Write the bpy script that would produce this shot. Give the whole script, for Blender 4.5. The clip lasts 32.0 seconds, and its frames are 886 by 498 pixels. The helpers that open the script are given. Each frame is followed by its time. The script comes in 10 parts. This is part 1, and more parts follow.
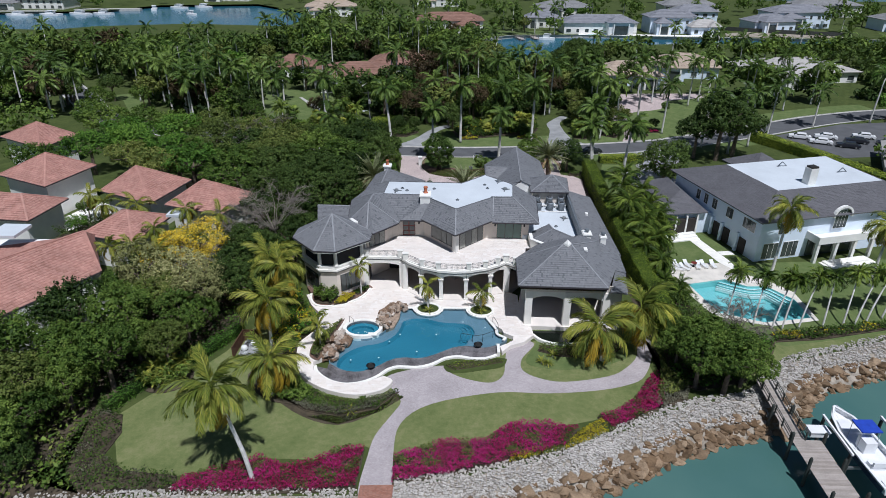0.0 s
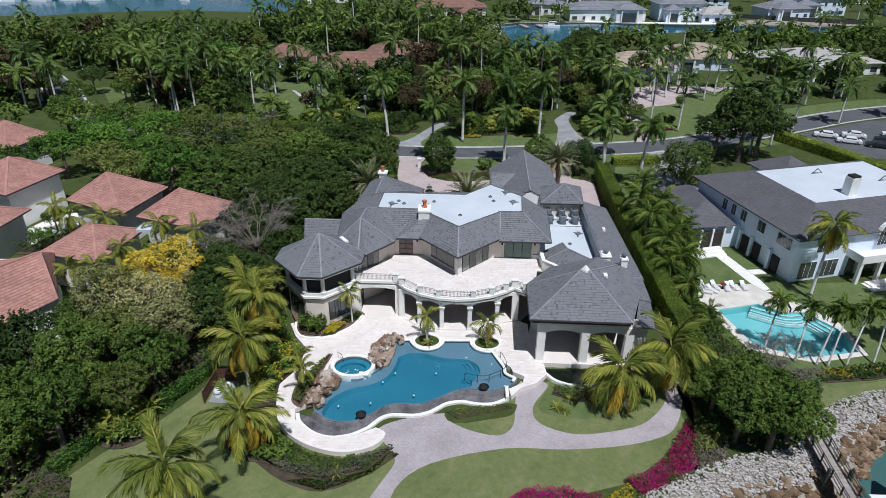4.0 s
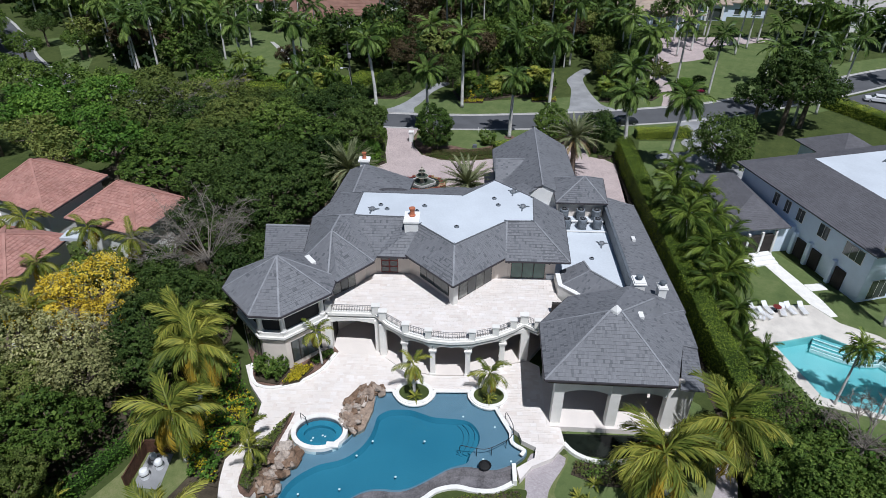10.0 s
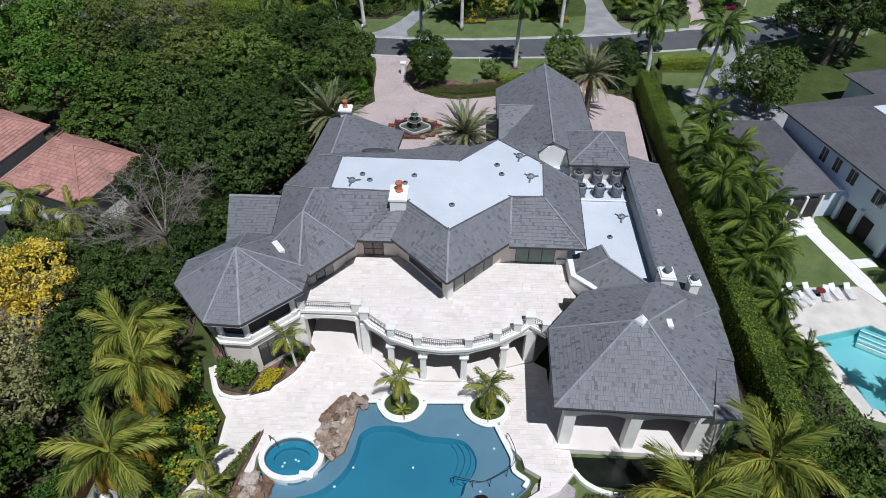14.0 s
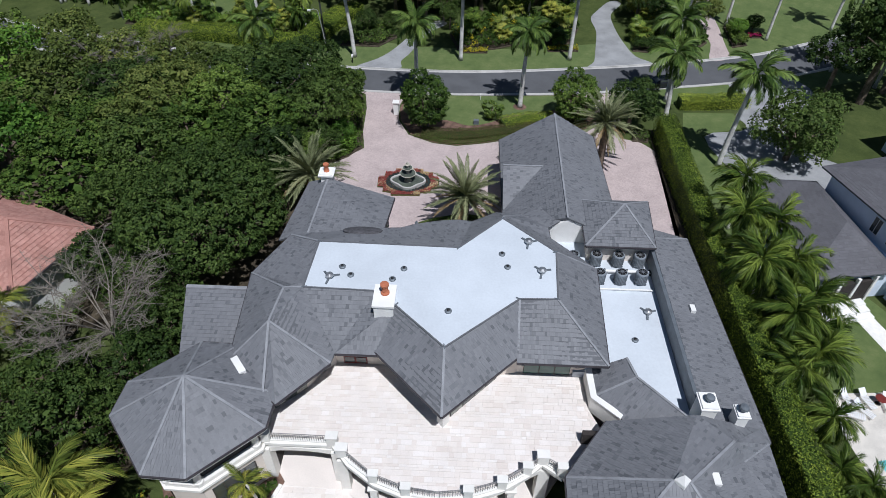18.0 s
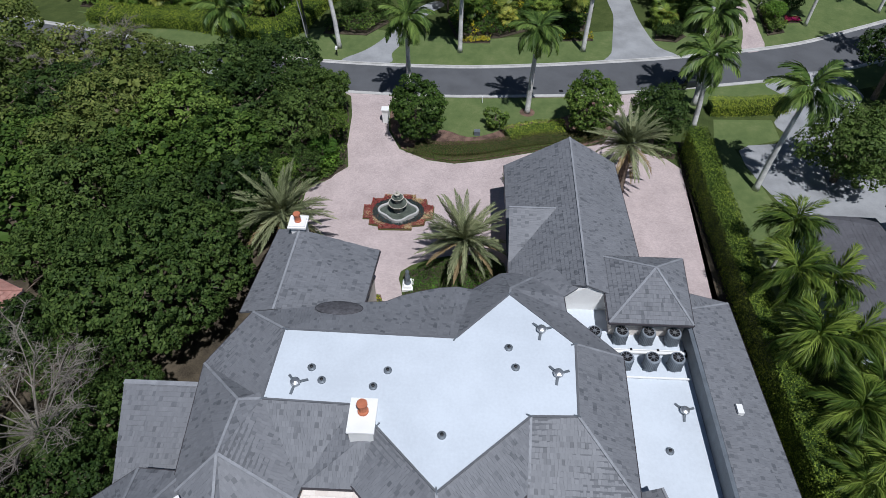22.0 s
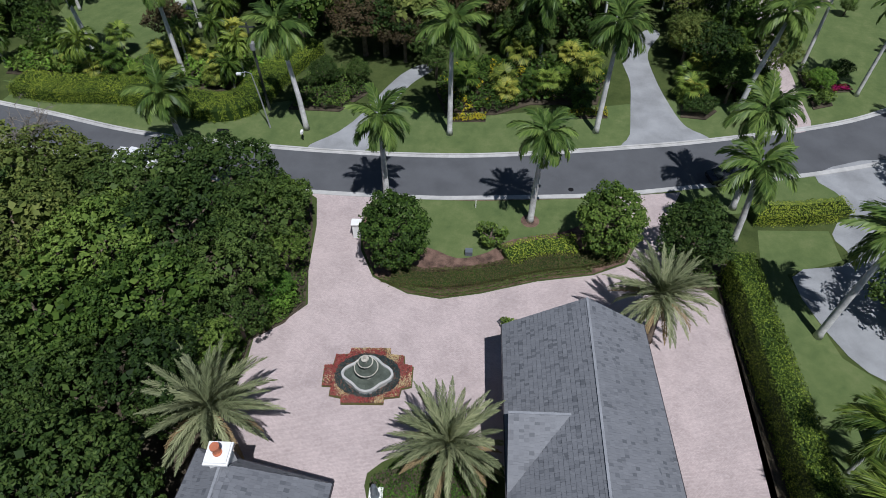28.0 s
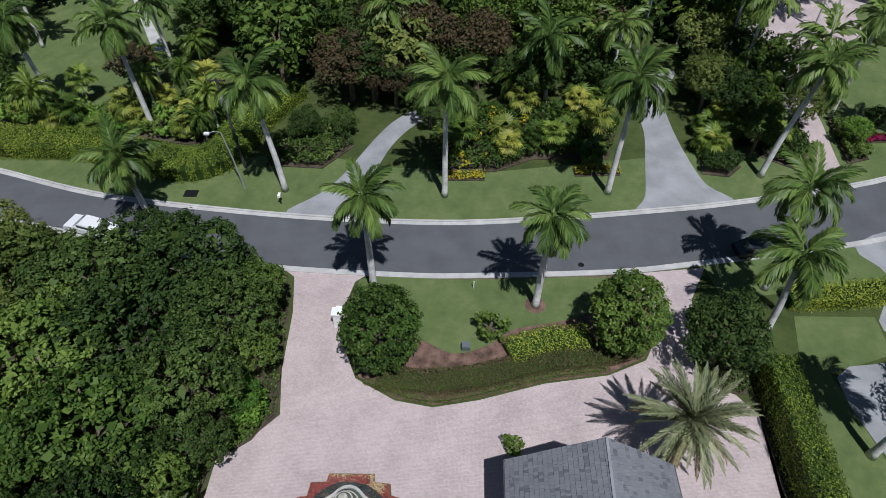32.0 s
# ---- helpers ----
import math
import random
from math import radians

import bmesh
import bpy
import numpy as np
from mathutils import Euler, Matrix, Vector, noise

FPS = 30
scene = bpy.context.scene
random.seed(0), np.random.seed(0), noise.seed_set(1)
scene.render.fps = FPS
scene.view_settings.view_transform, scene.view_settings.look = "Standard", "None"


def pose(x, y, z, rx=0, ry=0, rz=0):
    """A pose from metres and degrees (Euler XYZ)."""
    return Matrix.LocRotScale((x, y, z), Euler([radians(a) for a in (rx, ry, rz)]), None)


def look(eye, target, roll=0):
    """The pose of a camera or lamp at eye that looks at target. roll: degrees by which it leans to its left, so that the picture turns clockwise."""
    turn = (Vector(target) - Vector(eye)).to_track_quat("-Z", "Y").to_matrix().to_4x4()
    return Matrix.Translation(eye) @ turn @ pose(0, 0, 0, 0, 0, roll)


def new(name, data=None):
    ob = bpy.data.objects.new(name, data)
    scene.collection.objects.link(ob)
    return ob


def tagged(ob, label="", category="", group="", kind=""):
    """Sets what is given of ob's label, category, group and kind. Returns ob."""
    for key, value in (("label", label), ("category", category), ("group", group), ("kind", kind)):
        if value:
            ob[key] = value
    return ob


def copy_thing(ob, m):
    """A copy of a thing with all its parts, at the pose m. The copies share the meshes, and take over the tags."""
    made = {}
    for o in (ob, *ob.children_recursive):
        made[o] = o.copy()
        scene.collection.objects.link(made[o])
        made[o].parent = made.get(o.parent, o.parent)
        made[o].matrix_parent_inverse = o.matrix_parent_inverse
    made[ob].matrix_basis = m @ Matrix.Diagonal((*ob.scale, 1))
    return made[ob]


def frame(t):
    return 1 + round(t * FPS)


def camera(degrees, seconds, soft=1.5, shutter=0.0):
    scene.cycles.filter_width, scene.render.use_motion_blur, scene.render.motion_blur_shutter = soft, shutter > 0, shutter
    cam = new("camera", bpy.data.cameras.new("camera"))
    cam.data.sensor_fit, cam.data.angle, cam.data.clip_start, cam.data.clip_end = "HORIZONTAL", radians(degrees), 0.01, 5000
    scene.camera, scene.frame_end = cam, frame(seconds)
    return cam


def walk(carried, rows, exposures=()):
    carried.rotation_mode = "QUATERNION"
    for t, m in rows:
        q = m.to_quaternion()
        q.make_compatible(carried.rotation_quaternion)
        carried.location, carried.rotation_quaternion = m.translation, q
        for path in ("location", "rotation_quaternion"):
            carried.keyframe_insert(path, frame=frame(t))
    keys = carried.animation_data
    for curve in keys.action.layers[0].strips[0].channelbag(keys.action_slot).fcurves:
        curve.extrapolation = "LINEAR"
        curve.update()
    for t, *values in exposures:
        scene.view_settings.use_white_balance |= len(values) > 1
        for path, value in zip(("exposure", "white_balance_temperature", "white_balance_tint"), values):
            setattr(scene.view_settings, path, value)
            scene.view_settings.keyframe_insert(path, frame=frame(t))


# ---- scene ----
cam = camera(70.6, 32.0, soft=0.4)
METRES, EYE, TILT, LEAN, TURN = 100.0, 45.3, 3.1, 0.0, 1.9
ROWS = [
    (0.0, 0.0, 0.0, 0.0, 0.18, -29.83, -0.32),
    (0.5, 0.0001, 0.0129, -0.0011, 0.19, -29.86, -0.32),
    (1.0, 0.0, 0.0259, -0.002, 0.21, -29.87, -0.31),
    (1.5, -0.0001, 0.0387, -0.0031, 0.21, -29.89, -0.31),
    (2.0, -0.0001, 0.0517, -0.0043, 0.22, -29.9, -0.31),
    (2.5, -0.0002, 0.065, -0.0056, 0.25, -29.91, -0.3),
    (4.5, -0.0007, 0.1222, -0.0106, 0.26, -31.69, -0.35),
    (5.0, -0.0005, 0.1366, -0.0123, 0.27, -32.6, -0.34),
    (5.5, -0.0007, 0.1516, -0.0135, 0.28, -34.22, -0.37),
    (6.0, -0.0003, 0.1665, -0.0144, 0.31, -34.7, -0.36),
    (6.5, -0.0006, 0.1808, -0.0156, 0.31, -34.97, -0.38),
    (7.0, -0.0005, 0.1962, -0.0164, 0.34, -35.17, -0.4),
    (7.5, -0.0005, 0.212, -0.0175, 0.33, -35.17, -0.42),
    (8.0, 0.0012, 0.2281, -0.0183, 0.36, -35.21, -0.42),
    (8.5, 0.0029, 0.2445, -0.0196, 0.37, -35.21, -0.4),
    (9.0, 0.0044, 0.2608, -0.0207, 0.36, -35.23, -0.39),
    (9.5, 0.006, 0.2768, -0.0221, 0.36, -35.57, -0.4),
    (10.0, 0.0075, 0.2928, -0.0233, 0.37, -36.46, -0.39),
    (10.5, 0.0084, 0.309, -0.0242, 0.39, -38.52, -0.39),
    (11.0, 0.0098, 0.3249, -0.0252, 0.41, -40.6, -0.36),
    (11.5, 0.0107, 0.3406, -0.0262, 0.42, -41.96, -0.36),
    (12.0, 0.0115, 0.3562, -0.0273, 0.43, -43.01, -0.35),
    (12.5, 0.0121, 0.3718, -0.0281, 0.44, -44.02, -0.34),
    (13.0, 0.0125, 0.3872, -0.029, 0.44, -44.91, -0.32),
    (13.5, 0.0137, 0.4028, -0.0295, 0.46, -45.17, -0.3),
    (14.0, 0.0148, 0.4186, -0.03, 0.48, -45.22, -0.28),
    (14.5, 0.016, 0.4345, -0.0306, 0.49, -45.27, -0.27),
    (16.5, 0.0182, 0.4984, -0.0322, 0.52, -45.5, -0.46),
    (17.0, 0.0185, 0.5146, -0.0331, 0.54, -45.52, -0.46),
    (17.5, 0.0177, 0.5302, -0.0337, 0.54, -45.55, -0.46),
    (18.0, 0.0169, 0.5463, -0.0343, 0.53, -45.54, -0.46),
    (18.5, 0.0157, 0.5623, -0.0351, 0.51, -46.17, -0.5),
    (19.0, 0.0158, 0.5791, -0.0357, 0.52, -47.63, -0.48),
    (19.5, 0.0153, 0.5962, -0.0364, 0.53, -49.18, -0.46),
    (20.0, 0.0155, 0.6143, -0.0369, 0.53, -49.78, -0.49),
    (20.5, 0.0163, 0.6317, -0.0381, 0.51, -49.79, -0.49),
    (21.0, 0.0182, 0.6485, -0.0392, 0.53, -49.81, -0.45),
    (21.5, 0.0195, 0.666, -0.0406, 0.52, -49.86, -0.39),
    (22.0, 0.0205, 0.6831, -0.042, 0.5, -49.87, -0.4),
    (22.5, 0.0218, 0.7008, -0.0432, 0.52, -49.89, -0.38),
    (23.0, 0.0223, 0.7187, -0.0445, 0.49, -49.9, -0.42),
    (23.5, 0.0229, 0.736, -0.0458, 0.48, -49.92, -0.44),
    (24.0, 0.0241, 0.7541, -0.047, 0.46, -49.97, -0.42),
    (24.5, 0.0255, 0.7717, -0.0485, 0.44, -49.97, -0.4),
    (25.0, 0.0271, 0.7892, -0.05, 0.45, -49.98, -0.37),
    (25.5, 0.0285, 0.8061, -0.0515, 0.44, -49.98, -0.37),
    (27.5, 0.0337, 0.8699, -0.0549, 0.4, -50.07, -0.3),
    (28.0, 0.0348, 0.885, -0.0555, 0.39, -50.1, -0.28),
    (28.5, 0.0357, 0.8994, -0.0565, 0.35, -50.07, -0.28),
    (29.0, 0.0364, 0.9134, -0.0577, 0.31, -50.05, -0.27),
    (29.5, 0.0373, 0.9272, -0.0584, 0.31, -50.06, -0.25),
    (30.0, 0.0383, 0.9409, -0.0591, 0.31, -50.09, -0.22),
    (30.5, 0.0386, 0.9547, -0.0599, 0.28, -50.11, -0.23),
    (31.0, 0.0388, 0.9684, -0.0609, 0.26, -50.11, -0.22),
    (31.5, 0.0391, 0.9822, -0.0618, 0.25, -50.14, -0.22),
    (32.0, 0.0396, 0.9961, -0.0626, 0.25, -50.17, -0.22),
]
walk(cam, [(t, pose(0, 0, EYE, TILT, LEAN, TURN) @ pose(METRES * x, METRES * y, METRES * z, 90 + pitch, roll, yaw)) for t, x, y, z, yaw, pitch, roll in ROWS], [(0.0, 0.0, 6020, 10)])

# ---- daylight ----
SUN_EL, SUN_AZ = radians(64.0), math.atan2(0.38, -0.925)
world = bpy.data.worlds.new("World")
scene.world = world
world.use_nodes = True
wn = world.node_tree
sky = wn.nodes.new("ShaderNodeTexSky")
sky.sky_type, sky.sun_disc = "NISHITA", False
sky.sun_elevation, sky.sun_rotation = SUN_EL, SUN_AZ
sky.air_density, sky.dust_density, sky.ozone_density = 1.1, 0.3, 2.5
wn.nodes["Background"].inputs[1].default_value = 0.034
wn.links.new(sky.outputs[0], wn.nodes["Background"].inputs[0])
sun = new("sun", bpy.data.lights.new("sun", "SUN"))
sun.data.energy, sun.data.angle, sun.data.color = 4.0, radians(0.55), (1.0, 0.98, 0.975)
sun_at = Vector((math.sin(SUN_AZ) * math.cos(SUN_EL), math.cos(SUN_AZ) * math.cos(SUN_EL), math.sin(SUN_EL)))
sun.matrix_world = look(sun_at * 300, (0, 0, 0))

# ---- materials ----


def lin(h):
    c = [int(h[i:i + 2], 16) / 255 for i in (0, 2, 4)]
    return tuple(x / 12.92 if x < 0.04045 else ((x + 0.055) / 1.055) ** 2.4 for x in c)


class Nodes:
    """A short hand for node trees."""

    def __init__(self, name):
        self.mat = bpy.data.materials.new(name)
        self.mat.use_nodes = True
        self.t = self.mat.node_tree
        self.bsdf = self.t.nodes["Principled BSDF"]
        self.geo = self.t.nodes.new("ShaderNodeNewGeometry")
        self.info = self.t.nodes.new("ShaderNodeObjectInfo")
        self.pos = self.geo.outputs["Position"]

    def add(self, kind, **ins):
        n = self.t.nodes.new(kind)
        for k, v in ins.items():
            self.put(n, k.replace("_", " "), v)
        return n

    def put(self, n, key, v):
        s = n.inputs[int(key[1:])] if key[0] == "i" and key[1:].isdigit() else n.inputs[key]
        if isinstance(v, bpy.types.NodeSocket):
            self.t.links.new(v, s)
        else:
            s.default_value = v

    def math(self, op, a, b=0.0, c=0.0):
        n = self.t.nodes.new("ShaderNodeMath")
        n.operation = op
        for i, v in enumerate((a, b, c)):
            self.put(n, f"i{i}", v)
        return n.outputs[0]

    def noise(self, scale, detail=4.0, rough=0.55, vec=None):
        n = self.add("ShaderNodeTexNoise", Vector=vec or self.pos, Scale=scale, Detail=detail, Roughness=rough)
        return n.outputs["Fac"]

    def ramp(self, fac, stops):
        n = self.t.nodes.new("ShaderNodeValToRGB")
        self.put(n, "Fac", fac)
        while len(n.color_ramp.elements) < len(stops):
            n.color_ramp.elements.new(0.5)
        for e, (p, c) in zip(n.color_ramp.elements, stops):
            e.position, e.color = p, (*c[:3], 1) if len(c) >= 3 else (c[0],) * 3 + (1,)
        return n.outputs["Color"]

    def mix(self, fac, a, b, blend="MIX"):
        n = self.t.nodes.new("ShaderNodeMix")
        n.data_type, n.blend_type = "RGBA", blend
        self.put(n, "i0", fac)
        for i, v in ((6, a), (7, b)):
            self.put(n, f"i{i}", v if isinstance(v, bpy.types.NodeSocket) else (*v[:3], 1))
        return n.outputs[2]

    def chance(self):
        """One random number for each piece, whether it is an object or an island."""
        return self.math("FRACT", self.math("ADD", self.geo.outputs["Random Per Island"], self.info.outputs["Random"]))

    def scaled(self, sx, sy, sz, rz=0.0):
        n = self.add("ShaderNodeMapping", Vector=self.pos, Scale=(sx, sy, sz), Rotation=(0, 0, rz))
        return n.outputs[0]

    def done(self, colour, rough=0.8, bump=None, depth=0.02, strength=0.6, metal=0.0, spec=0.3):
        self.put(self.bsdf, "Base Color", colour if isinstance(colour, bpy.types.NodeSocket) else (*colour[:3], 1))
        self.put(self.bsdf, "Roughness", rough)
        self.put(self.bsdf, "Metallic", metal)
        self.put(self.bsdf, "Specular IOR Level", spec)
        if bump is not None:
            b = self.add("ShaderNodeBump", Height=bump, Distance=depth, Strength=strength)
            self.t.links.new(b.outputs[0], self.bsdf.inputs["Normal"])
        return self.mat


def plain(name, c, rough=0.7, var=0.12, scale=1.5, fine=18.0, metal=0.0, spec=0.3, depth=0.004):
    """Paint, stone or metal with soft blotches and a fine grain."""
    n = Nodes(name)
    dark = tuple(x * (1 - 2 * var) for x in c)
    lite = tuple(min(1, x * (1 + var)) for x in c)
    f = n.math("MULTIPLY_ADD", n.noise(fine, 3), 0.35, n.math("MULTIPLY", n.noise(scale, 4), 0.65))
    return n.done(n.ramp(f, [(0.33, dark), (0.62, lite)]), rough, n.noise(fine * 2, 2), depth, 0.5, metal, spec)


def pieces(name, cols, rough=0.7, stain=0.25, scale=0.6, depth=0.006, spec=0.3):
    """Many separate pieces: each takes its own tone from cols, with stains over all."""
    n = Nodes(name)
    base = n.ramp(n.chance(), [(i / max(1, len(cols) - 1), c) for i, c in enumerate(cols)])
    blot = n.ramp(n.math("MULTIPLY_ADD", n.noise(scale, 5), 0.6, n.math("MULTIPLY", n.noise(9, 4), 0.4)), [(0.32, (1 - stain,)), (0.62, (1 + stain * 0.25,))])
    return n.done(n.mix(1.0, base, blot, "MULTIPLY"), rough, n.noise(24, 3), depth, 0.6, 0, spec)


def leafy(name, cols, gloss=0.6, spec=0.14, glow=0.16):
    """Leaves: tone by leaf and by patch, and some light through them."""
    n = Nodes(name)
    f = n.math("MULTIPLY_ADD", n.geo.outputs["Random Per Island"], 0.46, n.math("MULTIPLY_ADD", n.noise(0.3, 4), 0.7, -0.27))
    f = n.math("MULTIPLY_ADD", n.info.outputs["Random"], 0.4, f)
    cols = [tuple(x * 0.45 for x in cols[0])] + list(cols) + [tuple(x * 1.4 for x in cols[-1])]
    col = n.ramp(f, [(0.02 + 0.96 * i / (len(cols) - 1), c) for i, c in enumerate(cols)])
    n.done(col, gloss, spec=spec)
    tr = n.add("ShaderNodeBsdfTranslucent", Color=n.mix(1.0, col, (1.5, 1.45, 0.9), "MULTIPLY"))
    mx = n.t.nodes.new("ShaderNodeMixShader")
    mx.inputs[0].default_value = glow
    n.t.links.new(n.bsdf.outputs[0], mx.inputs[1])
    n.t.links.new(tr.outputs[0], mx.inputs[2])
    n.t.links.new(mx.outputs[0], n.t.nodes["Material Output"].inputs[0])
    return n.mat


def turf(name, a, b, c, scale=0.12):
    n = Nodes(name)
    big = n.noise(scale, 5, 0.6)
    mow = n.add("ShaderNodeTexWave", Vector=n.scaled(1, 1, 1, 0.5), Scale=0.16, Distortion=1.5, Detail=2.0).outputs["Fac"]
    f = n.math("MULTIPLY_ADD", n.noise(14, 3), 0.3, n.math("MULTIPLY_ADD", mow, 0.025, n.math("MULTIPLY_ADD", n.noise(1.6, 4, 0.6), 0.22, n.math("MULTIPLY", big, 0.42))))
    return n.done(n.ramp(f, [(0.34, a), (0.5, b), (0.68, c)]), 0.9, n.noise(30, 2), 0.03, 0.8, 0, 0.1)


def paver(name, cols, mortar, w=0.2, h=0.1, rz=0.0, stain=0.25, big=0.35):
    """Small laid stones, too fine to be told apart one by one."""
    n = Nodes(name)
    br = n.add("ShaderNodeTexBrick", Vector=n.scaled(1, 1, 1, rz), Scale=1.0, Color1=(*cols[0], 1), Color2=(*cols[1], 1), Mortar=(*mortar, 1))
    br.inputs["Brick Width"].default_value, br.inputs["Row Height"].default_value, br.inputs["Mortar Size"].default_value = w, h, 0.006
    blot = n.ramp(n.math("MULTIPLY_ADD", n.noise(big, 6, 0.6), 0.6, n.math("MULTIPLY", n.noise(6, 4), 0.4)), [(0.34, (1 - stain,)), (0.6, (1.06,))])
    return n.done(n.mix(1.0, br.outputs["Color"], blot, "MULTIPLY"), 0.85, n.noise(20, 3), 0.006, 0.5, 0, 0.2)


def water(name, deep, shallow, rough=0.04, ripple=3.0, depth=0.05, scale=0.05):
    n = Nodes(name)
    col = n.ramp(n.noise(scale, 4), [(0.35, deep), (0.65, shallow)])
    return n.done(col, rough, n.noise(ripple, 4, 0.6), depth, 0.35, 0, 0.5)


